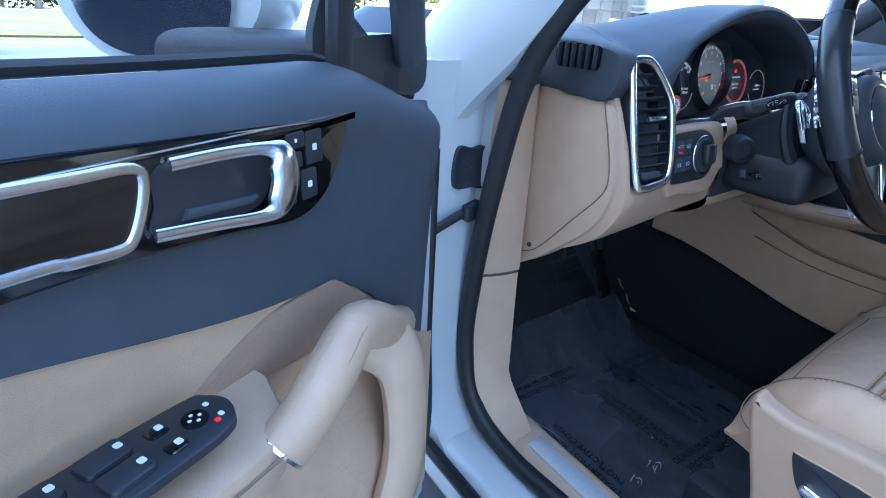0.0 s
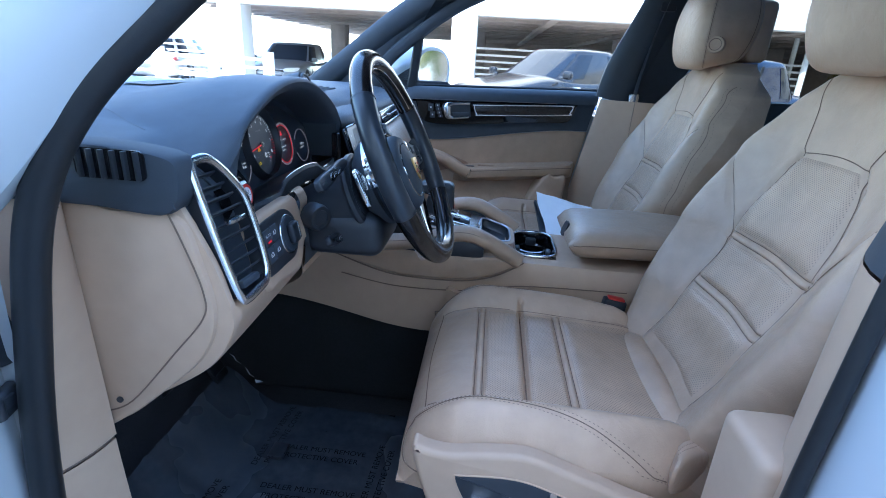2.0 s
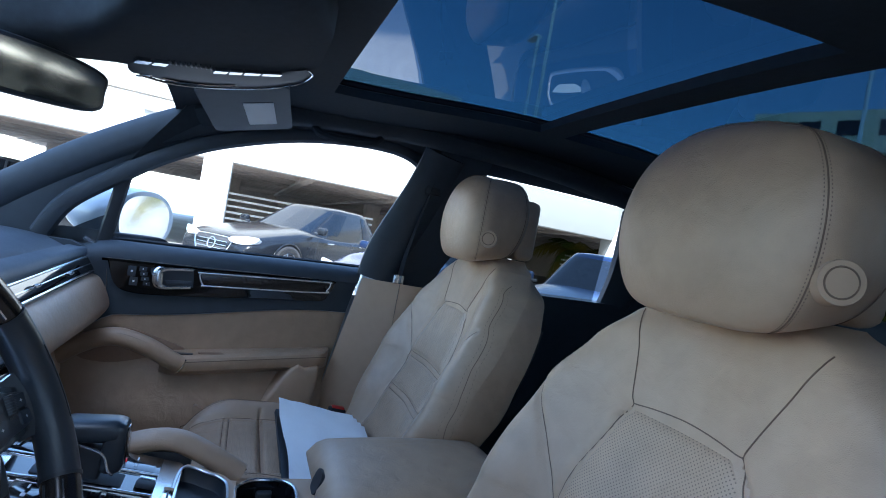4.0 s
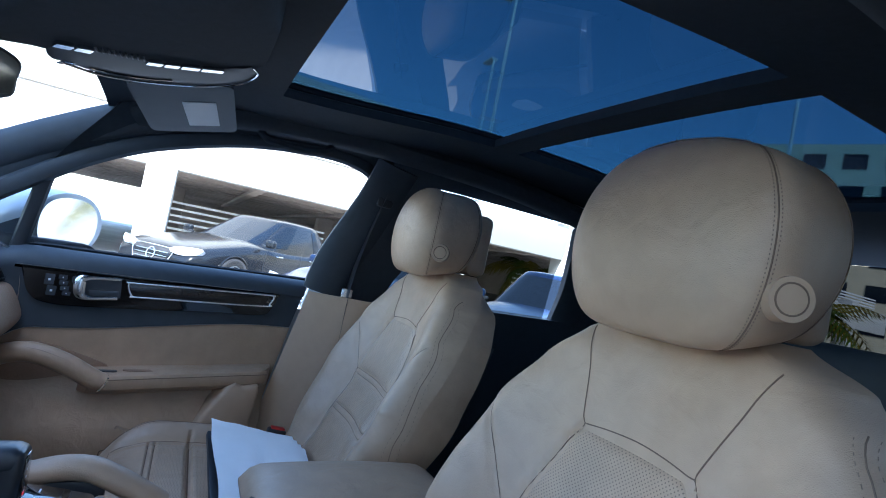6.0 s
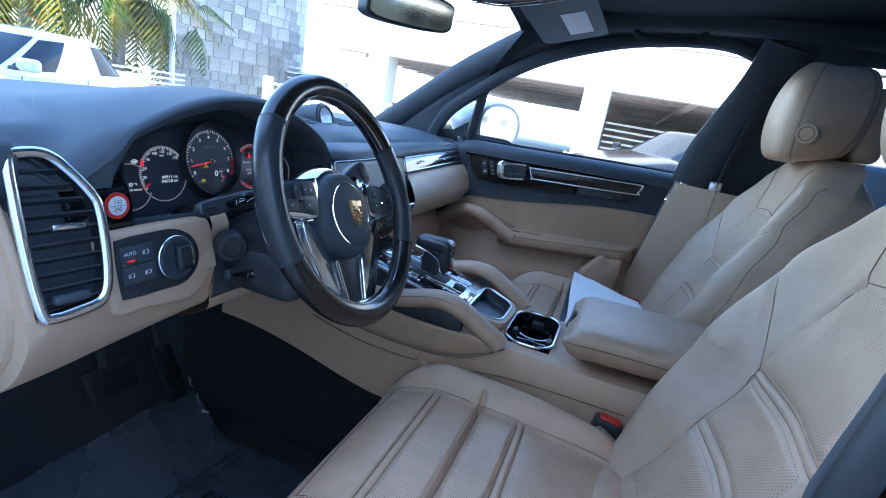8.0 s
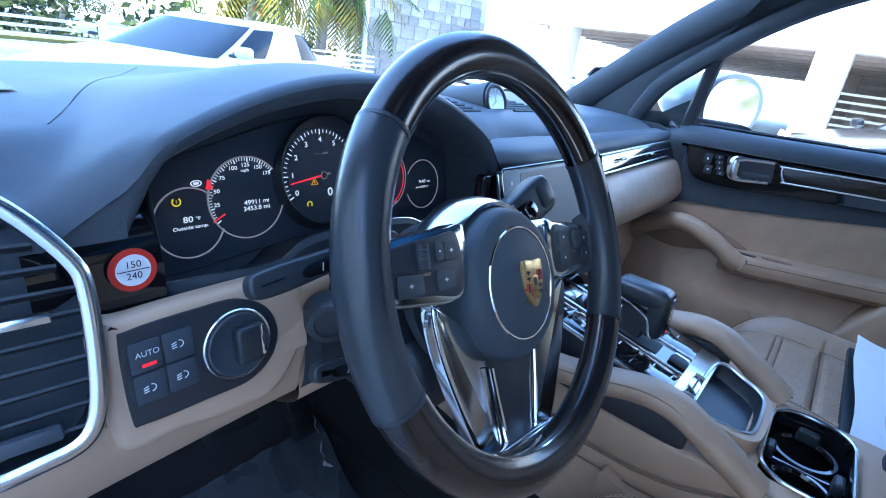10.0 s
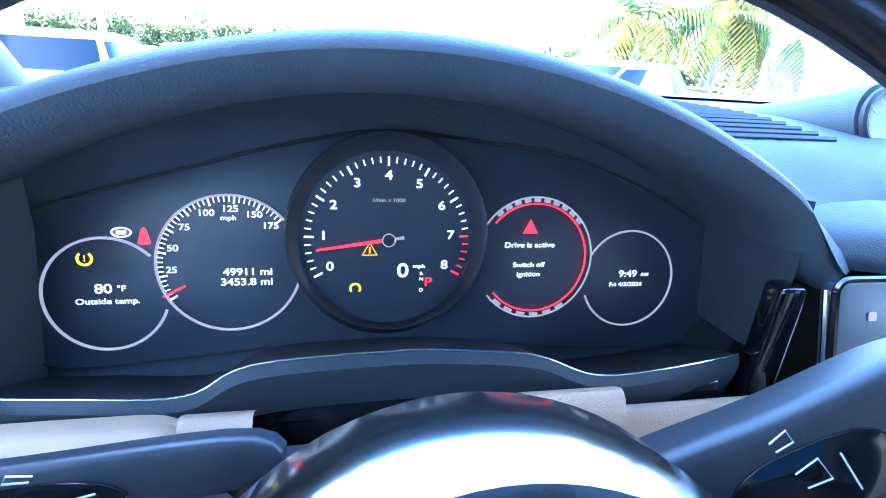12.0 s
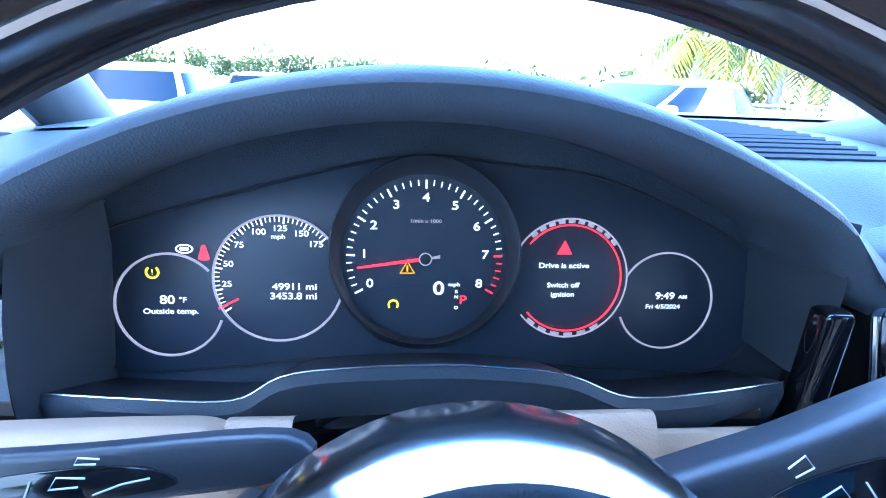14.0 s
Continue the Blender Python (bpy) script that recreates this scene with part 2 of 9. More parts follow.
def box(bm, c, s, m=None, bevel=0.0, seg=2):
    """A block of size s about c, in the frame m, with rounded edges."""
    r = bmesh.ops.create_cube(bm, size=1)
    vs = r["verts"]
    bmesh.ops.scale(bm, vec=s, verts=vs)
    bmesh.ops.translate(bm, vec=c, verts=vs)
    if bevel:
        es = list({e for v in vs for e in v.link_edges})
        rb = bmesh.ops.bevel(bm, geom=es, offset=bevel, segments=seg, affect="EDGES", profile=0.5)
        vs = list({v for f in rb["faces"] for v in f.verts} | {v for v in vs if v.is_valid})
    if m is not None:
        bmesh.ops.transform(bm, matrix=m, verts=vs)
    return bm


def cyl(bm, a, b, r, segs=24, r2=None):
    a, b = Vector(a), Vector(b)
    d = (b - a).normalized()
    u = d.orthogonal().normalized()
    v = d.cross(u)
    r2 = r if r2 is None else r2
    ring = lambda c, rr: [c + (u * math.cos(2 * math.pi * k / segs) + v * math.sin(2 * math.pi * k / segs)) * rr for k in range(segs)]
    return loft([ring(a, r), ring(b, r2)], bm)


def slab(outline, depth, m, bm=None, bevel=0.0, seg=2):
    """A plate of that outline (x, y of the frame m), from 0 to depth along its z, with its front edge rounded."""
    bm = bm or bmesh.new()
    rings = [[m @ Vector((x, y, 0)) for x, y in outline]]
    if bevel:
        cx, cy = sum(p[0] for p in outline) / len(outline), sum(p[1] for p in outline) / len(outline)
        n = len(outline)
        nor = []
        area = sum(outline[i][0] * outline[(i + 1) % n][1] - outline[(i + 1) % n][0] * outline[i][1] for i in range(n))
        sg = 1 if area > 0 else -1
        for i in range(n):
            a, b = Vector(outline[i - 1]), Vector(outline[(i + 1) % n])
            d = (b - a)
            if d.length < 1e-9:
                d = Vector((1, 0))
            d.normalize()
            nor.append(Vector((-d.y, d.x)) * sg)
        for k in range(seg + 1):
            a = math.pi / 2 * k / seg
            off, zz = bevel * (1 - math.cos(a)), depth - bevel + bevel * math.sin(a)
            rings.append([m @ Vector((x + nor[i].x * off, y + nor[i].y * off, zz)) for i, (x, y) in enumerate(outline)])
    else:
        rings.append([m @ Vector((x, y, depth)) for x, y in outline])
    return loft(rings, bm)


def rrect(w, h, r, cx=0.0, cy=0.0, n=5):
    """A rounded rectangle's outline."""
    out = []
    for sx, sy, a0 in ((1, 1, 0), (-1, 1, 90), (-1, -1, 180), (1, -1, 270)):
        for k in range(n + 1):
            a = radians(a0 + 90 * k / n)
            out.append((cx + sx * (w / 2 - r) + r * math.cos(a), cy + sy * (h / 2 - r) + r * math.sin(a)))
    return out


def smooth2(pts, n=6):
    return [(p.x, p.y) for p in spline([(x, y, 0) for x, y in pts], n, True)]


def frame_of(outline, width, depth, m, bm=None):
    """A raised rim of that width along an outline in the frame m."""
    return tube([m @ Vector((x, y, depth * 0.5)) for x, y in outline], width / 2, 6, bm, closed=True)


def basis(origin, xdir, ydir):
    """A frame from an origin and two directions; its z is their cross."""
    x = Vector(xdir).normalized()
    z = x.cross(Vector(ydir)).normalized()
    y = z.cross(x)
    m = Matrix((x, y, z)).transposed().to_4x4()
    m.translation = origin
    return m


def writing(text, size, m, mat, parent=None, name="writing", align="CENTER", depth=0.0, thick=0.0):
    cu = bpy.data.curves.new("text", "FONT")
    cu.body, cu.size, cu.align_x, cu.align_y, cu.extrude = text, size, align, "CENTER", depth
    cu.offset = thick
    tmp = bpy.data.objects.new("text", cu)
    scene.collection.objects.link(tmp)
    me = bpy.data.meshes.new_from_object(tmp.evaluated_get(bpy.context.evaluated_depsgraph_get()))
    bpy.data.objects.remove(tmp)
    me.transform(m)
    me.materials.clear()
    me.materials.append(mat)
    ob = new(name, me)
    if parent:
        ob.parent = parent
        ob.matrix_parent_inverse = world_of(parent).inverted()
    return ob


def stitches(line, parent, mat, r=0.0011, every=2, name="stitching"):
    """A row of short thread stitches along a line, as one mesh."""
    bm = bmesh.new()
    P = [Vector(p) for p in line]
    for k in range(0, len(P) - 1, every):
        tube([P[k], P[k] + (P[k + 1] - P[k]) * 0.85], r, 4, bm)
    return part(name, bm, mat, parent)


def smoothstep(a, b, x):
    t = min(max((x - a) / (b - a), 0), 1)
    return t * t * (3 - 2 * t)


# ---------------------------------------------------------------- seats
def lerp_table(tab, x):
    for (a, fa), (b, fb) in zip(tab, tab[1:]):
        if x <= b:
            t = max((x - a) / (b - a), 0)
            t = t * t * (3 - 2 * t) * 0.35 + t * 0.65
            return fa + (fb - fa) * t
    return tab[-1][1]


SX = -0.385
BACK_Y = [(0.74, -0.435), (0.85, -0.497), (0.995, -0.566), (1.148, -0.620), (1.235, -0.646), (1.285, -0.664), (1.30, -0.675)]
BACK_W = [(0.74, 0.205), (0.84, 0.240), (0.95, 0.262), (1.06, 0.262), (1.15, 0.246), (1.22, 0.210), (1.268, 0.160), (1.298, 0.09)]
BACK_B = [(0.74, 0.020), (0.85, 0.050), (1.0, 0.062), (1.14, 0.040), (1.23, 0.012), (1.28, 0.0), (1.30, 0.0)]


def back_front(u, z):
    """The front face of the backrest: sideways offset u and height z give the place."""
    w = lerp_table(BACK_W, z)
    q = min(abs(u) / w, 1)
    y = lerp_table(BACK_Y, z) + lerp_table(BACK_B, z) * smoothstep(0.46, 0.88, q) - 0.080 * q ** 13
    y -= 0.010 * (1 - smoothstep(0.0, 0.5, q))
    # sewn grooves round the insert panels and along the bolster
    au = abs(u)
    border = 0.116 if z < 0.996 else 0.120 - 0.030 * smoothstep(1.03, 1.15, z) - 0.014 * smoothstep(1.12, 1.153, z) ** 2
    if z < 1.165:
        y -= 0.0055 * math.exp(-((au - border) / 0.0045) ** 2) * (1 - smoothstep(1.15, 1.165, z))
    if 0.99 < z < 1.14:
        y -= 0.0045 * math.exp(-((au - lerp_table([(0.996, 0.122), (1.075, 0.170), (1.135, 0.215)], z)) / 0.005) ** 2)
    if au < border:
        for gz in (0.907, 0.998):
            y -= 0.0045 * (math.exp(-((z - gz - 0.0065) / 0.0022) ** 2) + math.exp(-((z - gz + 0.0065) / 0.0022) ** 2))
    return Vector((SX + u, y, z))


def cush_top(u, y):
    """The upper face of the cushion."""
    w = lerp_table([(-0.50, 0.215), (-0.30, 0.238), (-0.10, 0.242), (-0.03, 0.225)], y)
    q = min(abs(u) / w, 1)
    nose = max((y + 0.145) / 0.125, 0)
    z = 0.768 + 0.012 * smoothstep(-0.45, -0.1, y) - 0.012 * smoothstep(-0.3, -0.5, y) + 0.054 * smoothstep(0.58, 0.84, q) * (1 - 0.75 * min(nose, 1) ** 2) * smoothstep(-0.52, -0.40, y) - 0.080 * q ** 8
    z = max(z - 0.085 * (1 - math.sqrt(max(1 - min(nose, 1) ** 2, 0))), 0.676)
    for gy, gd in ((-0.211, 0.013),):
        if q < 0.72:
            z -= gd * math.exp(-((y - gy) / 0.0045) ** 2)
    z -= 0.006 * math.exp(-((abs(u) - 0.157) / 0.0045) ** 2) * smoothstep(-0.05, -0.09, y)
    if abs(u) < 0.157:
        for gy in (-0.132, -0.286):
            z -= 0.0042 * (math.exp(-((y - gy - 0.0065) / 0.0022) ** 2) + math.exp(-((y - gy + 0.0065) / 0.0022) ** 2))
    return Vector((SX + u, y, z))


def seam(pts, face, parent, double=0.0, mat=None, r=0.0008, lift=0.0003, n=10):
    line = spline([(a, b, 0) for a, b in pts], n)
    offs = (-double / 2, double / 2) if double else (0,)
    for o in offs:
        part("seam", tube([face(p.x, p.y + o) + Vector((0, lift, lift)) for p in line], r, 5), mat or tan_seam, parent)


def grid_panel(name, face, left, right, v0, v1, lift, mat, parent, n=22, m=26, label=""):
    """A padded panel on a face, between a left and a right border given by v, standing proud by lift."""
    bm = bmesh.new()
    rows = []
    for i in range(m + 1):
        v = v0 + (v1 - v0) * i / m
        a, b = left(v), right(v)
        row = []
        for j in range(n + 1):
            s, t = j / n, i / m
            puff = min(1, min(s, 1 - s) * 9, min(t, 1 - t) * 9)
            p = face(a + (b - a) * s, v)
            row.append(p + Vector((0, 0.92, 0.38)) * lift * (math.sqrt(max(puff, 0)) * 1.5 - 0.5) if face is back_front else p + Vector((0, 0, 1)) * lift * (math.sqrt(max(puff, 0)) * 1.5 - 0.5))
        rows.append(row)
    add_grid(bm, rows)
    return part(name, bm, mat, parent, label)


def build_seat():
    seat = thing("front_seat", (SX, -0.3, 0.45), "tan leather car seat with perforated centre, worn smooth", "seat", "front seats")
    # backrest: a closed loft of level sections
    rings = []
    N = 150
    dense = [gz + 0.0012 * k for gz in (0.907, 0.998) for k in range(-10, 11)]
    plain = [0.74 + (1.298 - 0.74) * (1 - (1 - i / 129) ** 1.35) for i in range(130)]
    for z in sorted([z for z in plain if min(abs(z - 0.907), abs(z - 0.998)) > 0.0125] + dense):
        w = lerp_table(BACK_W, z)
        fr = [back_front(w * math.sin(math.pi / 2 * (-1 + 2 * j / N)), z) for j in range(N + 1)]
        yb = lerp_table(BACK_Y, z) - 0.115 + 0.05 * smoothstep(1.2, 1.298, z)
        bk = [Vector((SX + w * 0.97 * math.sin(math.pi / 2 * (1 - 2 * j / 14)), yb - 0.012 * math.cos(math.pi * (j / 14 - 0.5)), z)) for j in range(15)]
        rings.append(fr + bk)
    back = part("backrest", loft(rings), tan_leather, seat)
    hw = lambda z: 0.114 - 0.030 * smoothstep(1.03, 1.15, z) - 0.014 * smoothstep(1.12, 1.153, z) ** 2
    grid_panel("insert_panel", back_front, lambda z: -hw(z), hw, 1.007, 1.153, 0.004, tan_perf, back, label="perforated tan leather panel")
    grid_panel("insert_panel", back_front, lambda z: -0.112, lambda z: 0.112, 0.916, 0.989, 0.004, tan_perf, back, label="perforated tan leather panel")
    grid_panel("insert_panel", back_front, lambda z: -0.112, lambda z: 0.112, 0.79, 0.898, 0.004, tan_perf, back, label="perforated tan leather panel")
    for z in (0.998, 0.907):
        seam([(-0.115, z), (0, z), (0.115, z)], back_front, back, double=0.013)
    for s in (-1, 1):
        seam([(s * 0.075, 1.156), (s * 0.092, 1.205), (s * 0.118, 1.272)], back_front, back)
        seam([(s * 0.215, 1.135), (s * 0.170, 1.075), (s * 0.122, 0.996), (s * 0.118, 0.9), (s * 0.115, 0.78)], back_front, back)
        seam([(s * (hw(z) + 0.004), z) for z in (0.996, 1.05, 1.10, 1.14, 1.157)], back_front, back)
        edge = [(s * 0.232, 0.80), (s * 0.253, 0.92), (s * 0.252, 1.04), (s * 0.228, 1.15), (s * 0.18, 1.24)]
        seam(edge, back_front, back)
        for o in (-0.0045, 0.0045):
            stitches([back_front(p.x + o, p.y) + Vector((0, 0.0006, 0.0004)) for p in spline([(a, b, 0) for a, b in edge], 26)], back, tan_thread, 0.00048)
    seam([(-0.074, 1.156), (-0.04, 1.160), (0, 1.162), (0.04, 1.160), (0.074, 1.156)], back_front, back)
    shell = [[Vector((SX + lerp_table(BACK_W, z) * 0.9 * math.sin(math.pi / 2 * (-1 + 2 * j / 12)), lerp_table(BACK_Y, z) - 0.132 - 0.025 * math.cos(math.pi * (j / 12 - 0.5)), z)) for j in range(13)] for z in [0.6 + 0.05 * k for k in range(12)]]
    bm = bmesh.new()
    add_grid(bm, shell)
    bmesh.ops.solidify(bm, geom=bm.faces[:], thickness=0.012)
    part("back_shell", bm, black_soft, seat, "black plastic seat back shell")
    # headrest: rounded pad of stacked sections
    hz0, hz1 = 1.276, 1.498
    rings = []
    M = 48
    for i in range(33):
        a = -math.pi / 2 + math.pi * i / 32
        k = max(abs(math.cos(a)), 0.001) ** (0.23 if a < 0 else 0.30)
        t = 0.5 + 0.5 * math.sin(a)
        w = (0.117 + 0.019 * math.sin(math.pi * min(t * 0.85 + 0.10, 1))) * k
        d = (0.068 + 0.007 * math.sin(math.pi * t)) * k
        cy = -0.655 - 0.014 * t
        ring = []
        for j in range(M):
            b = 2 * math.pi * j / M
            cx_, sy_ = math.cos(b), math.sin(b)
            px = abs(cx_) ** 0.40 * (1 if cx_ > 0 else -1)
            py = abs(sy_) ** 0.48 * (1 if sy_ > 0 else -1)
            z = hz0 + (hz1 - hz0) * t + 0.022 * (1 - t) ** 2 * (1 - py) * 0.5 - 0.012 * t ** 3 * px * px
            ring.append(Vector((SX + w * px, cy + d * py + 0.010 * (1 - px * px) * (py > 0) * k, z)))
        rings.append(ring)
    head = part("headrest", loft(rings), tan_leather, seat, "padded tan leather headrest")
    for s in (-1, 1):
        def corner(i, shift=0.0):
            """A point near the front corner of section i, wandering a little to the side lower down."""
            jf = 5.7 - 2.0 * (1 - i / 32) + shift
            jf = jf if s > 0 else M / 2 - jf
            a = int(jf)
            return rings[i][a].lerp(rings[i][a + 1], jf - a)
        for off in (-0.42, 0.42):
            stitches(spline([corner(i, off) + Vector((s * 0.0002, 0.0005, 0)) for i in range(3, 30)], 5), head, tan_thread, 0.00048)
        part("seam", tube(spline([corner(i) + Vector((s * 0.0001, 0.0003, 0)) for i in range(2, 31)], 3), 0.0008, 5), tan_seam, head)
        part("seam", tube(spline([r[-3 if s > 0 else M // 2 + 3] + Vector((s * 0.0004, 0, 0)) for r in rings[3:30]], 3), 0.0009, 5), tan_seam, head)
    part("seam", tube(spline([rings[29][j] + Vector((0, 0.0005, 0.0005)) for j in range(6, M // 2 - 5)], 3), 0.0009, 5), tan_seam, head)
    bm = cyl(bmesh.new(), (SX - 0.112, -0.632, 1.338), (SX - 0.1375, -0.6180, 1.338), 0.0225, 28, 0.0195)
    knob = part("release_button", bm, tan_plastic, head, "round tan plastic button")
    line = [(SX - 0.1377 + 0.0063 * math.cos(a), -0.6178 + 0.0125 * math.cos(a), 1.338 + 0.014 * math.sin(a)) for a in [2 * math.pi * k / 24 for k in range(24)]]
    part("button_groove", tube(line, 0.0009, 5, closed=True), tan_seam, head)
    bm = box(bmesh.new(), (SX, -0.745, 1.375), (0.20, 0.055, 0.15), None, 0.018, 3)
    part("headrest_cover", bm, tan_leather, seat, "tan leather rear cover of the headrest")
    for s in (-1, 1):
        part("headrest_post", cyl(bmesh.new(), (SX + s * 0.055, -0.69, 1.22), (SX + s * 0.055, -0.69, 1.31), 0.008, 12), black_hard, seat)
    # cushion
    rings = []
    ys = [-0.52 + 0.5 * (1 - (1 - i / 129) ** 1.25) for i in range(130)]
    ys = sorted([y for y in ys if min(abs(y + 0.132), abs(y + 0.286), abs(y + 0.211)) > 0.0125] + [gy + 0.0012 * k for gy in (-0.132, -0.286, -0.211) for k in range(-10, 11)])
    for y in ys:
        w = lerp_table([(-0.50, 0.215), (-0.30, 0.238), (-0.10, 0.242), (-0.03, 0.225)], y)
        top = [cush_top(w * math.sin(math.pi / 2 * (-1 + 2 * j / N)), y) for j in range(N + 1)]
        zb = 0.665
        bot = [Vector((SX + w * (1 - 2 * j / 6) * 0.97, y, zb)) for j in range(7)]
        rings.append(top + bot)
    cush = part("cushion", loft(rings), tan_leather, seat)
    grid_panel("cushion_panel", cush_top, lambda y: -0.152, lambda y: 0.152, -0.204, -0.141, 0.003, tan_perf_seat, cush)
    grid_panel("cushion_panel", cush_top, lambda y: -0.150, lambda y: 0.150, -0.43, -0.295, 0.003, tan_perf_seat, cush)
    grid_panel("cushion_panel", cush_top, lambda y: -0.152, lambda y: 0.152, -0.277, -0.218, 0.003, tan_perf_seat, cush)
    for y in (-0.132, -0.286):
        seam([(-0.155, y), (0, y), (0.155, y)], cush_top, cush, double=0.013)
    part("seam", tube([cush_top(0.155 * k / 10, -0.211) + Vector((0, 0, 0.0002)) for k in range(-10, 11)], 0.0016, 5), tan_seam, cush)
    for s in (-1, 1):
        seam([(s * 0.150, -0.055), (s * 0.157, -0.12), (s * 0.157, -0.3), (s * 0.148, -0.45)], cush_top, cush)
        crest = [(s * 0.176, -0.040), (s * 0.186, -0.070), (s * 0.192, -0.13), (s * 0.195, -0.20), (s * 0.204, -0.265), (s * 0.220, -0.33), (s * 0.232, -0.40)]
        seam(crest, cush_top, cush)
        for o in (-0.0045, 0.0045):
            stitches([cush_top(p.x + o, p.y) + Vector((0, 0.0002, 0.0006)) for p in spline([(a, b, 0) for a, b in crest], 22)], cush, tan_thread, 0.00048)
        low = [cush_top(s * 0.176, -0.040), Vector((SX + s * 0.205, -0.028, 0.735)), Vector((SX + s * 0.226, -0.034, 0.712)), Vector((SX + s * 0.2405, -0.075, 0.706)), Vector((SX + s * 0.2425, -0.16, 0.708)), Vector((SX + s * 0.240, -0.28, 0.694))]
        part("seam", tube(spline(low, 8), 0.0009, 5), tan_seam, cush)
    seam([(-0.152, -0.052), (0, -0.044), (0.152, -0.052)], cush_top, cush)
    # padded roll in the fold, and hinge covers beside it
    roll = bmesh.new()
    tube(spline([(SX - 0.168, -0.446, 0.742), (SX - 0.10, -0.436, 0.750), (SX, -0.433, 0.753), (SX + 0.10, -0.436, 0.750), (SX + 0.150, -0.444, 0.742)], 6), 0.030, 16, roll, up=(0, 0.5, 1), flat=0.72)
    part("seat_roll", roll, tan_leather, seat, "padded tan leather roll in the fold of the seat")
    for s in (-1, 1):
        rings = []
        for k in range(13):
            f = k / 12
            e = math.sqrt(max(1 - (2 * f - 1) ** 6, 0.02))
            c = Vector((SX + s * (0.222 - 0.062 * f), -0.405 - 0.088 * f, 0.752 - 0.018 * f))
            rings.append([c + Vector((s * 0.036 * e * abs(math.cos(q)) ** 0.6 * math.copysign(1, math.cos(q)), 0.020 * e * math.cos(q), 0.032 * e * abs(math.sin(q)) ** 0.6 * math.copysign(1, math.sin(q)))) for q in [2 * math.pi * j / 20 for j in range(20)]])
        cover = part("hinge_cover", loft(rings), tan_leather, seat, "stitched tan leather hinge cover")
        for o in (2, 3):
            stitches(spline([r[5] + Vector((0, 0, 0.0008)) + (r[4] - r[5]) * (0.5 * o - 1.2) for r in rings[1:-1]], 5), cover, tan_thread, 0.00048)
    # lower trim with the switch panel
    side = smooth2([(-0.55, 0.60), (-0.53, 0.705), (-0.45, 0.700), (-0.37, 0.718), (-0.31, 0.740), (-0.255, 0.760), (-0.205, 0.777), (-0.15, 0.775), (-0.10, 0.768), (-0.068, 0.772), (-0.050, 0.778), (-0.048, 0.755), (-0.066, 0.69), (-0.085, 0.63), (-0.105, 0.53), (-0.2, 0.50), (-0.45, 0.50)], 5)
    for s in (-1, 1):
        m = basis((SX + s * 0.238, 0, 0), (0, 1, 0), (0, 0, 1)) if s > 0 else basis((SX - 0.238, 0, 0), (0, -1, 0), (0, 0, 1))
        out = side if s > 0 else [(-a, b) for a, b in side]
        trim = part("side_trim", slab(out, 0.024, m, bevel=0.009, seg=4), tan_plastic, seat, "moulded tan plastic seat trim")
        if s < 0:
            pan = smooth2([(0.108, 0.733), (0.118, 0.736), (0.187, 0.7395), (0.236, 0.727), (0.29, 0.705), (0.335, 0.678), (0.325, 0.655), (0.28, 0.645), (0.21, 0.652), (0.150, 0.672), (0.128, 0.688), (0.116, 0.708)], 5)
            part("switch_panel", slab(pan, 0.0255, m, bevel=0.0015), black_hard, trim, "black seat switch panel")
            part("panel_edge", tube([m @ Vector((x, z, 0.0242)) for x, z in pan], 0.0014, 6, closed=True), tan_plastic, trim)
            for cy, cz, w, h, lean in ((0.144, 0.699, 0.030, 0.015, -8), (0.190, 0.691, 0.046, 0.021, -8), (0.238, 0.705, 0.013, 0.040, -20)):
                sm = m @ pose(cy, cz, 0) @ Matrix.Rotation(radians(lean), 4, "Z")
                part("seat_switch", slab(rrect(w, h, min(w, h) * 0.42), 0.036, sm, bevel=0.0035, seg=3), chrome, trim, "satin chrome seat switch")
                if w > 0.04:
                    part("switch_rib", slab(rrect(0.020, 0.006, 0.002), 0.038, sm, bevel=0.001), bright_chrome, trim)
    bm = bmesh.new()
    box(bm, (SX, -0.30, 0.60), (0.40, 0.42, 0.14), None, 0.02)
    part("seat_frame", bm, black_hard, seat)
    for s in (-1, 1):
        part("rail_end", box(bmesh.new(), (SX + s * 0.150, -0.005, 0.462), (0.034, 0.05, 0.012), None, 0.004), chrome, seat, "bare steel rail end")
        part("seat_rail", box(bmesh.new(), (SX + s * 0.18, -0.27, 0.475), (0.04, 0.56, 0.115), None, 0.005), black_hard, seat, "black steel seat rail")
    # belt buckle
    m = pose(SX + 0.243, -0.419, 0.738, 8, 4, 0)
    part("belt_buckle", box(bmesh.new(), (0, 0, 0), (0.028, 0.05, 0.10), m, 0.006, 3), black_hard, seat)
    part("buckle_button", box(bmesh.new(), (0, -0.001, 0.05), (0.021, 0.036, 0.008), m, 0.002), red_plastic, seat, "red belt release button")
    return seat


driver_seat = build_seat()
passenger_seat = copy_thing(driver_seat, Matrix.Translation((0.385, -0.345, 0.45)))
tagged(passenger_seat, "tan leather car seat holding a folder of papers")

# ---------------------------------------------------------------- steering wheel
WC = Vector((-0.3785, 0.0116, 1.1122))
WU, WN = Vector((0, 0.4158, 0.9095)), Vector((0, -0.9095, 0.4158))
RIM = 0.1600
HUB_Y, HUB_Z = -0.0180, -0.013          # the hub sits below the rim's centre
WM = basis(WC, (1, 0, 0), WU) @ pose(0, 0, 0, 0, 0, -7.5)          # x right, y up in the wheel, z to the driver; turned a little to the right
steer = thing("steering_wheel", WM, "black leather and dark wood steering wheel with aluminium spokes", "steering wheel")


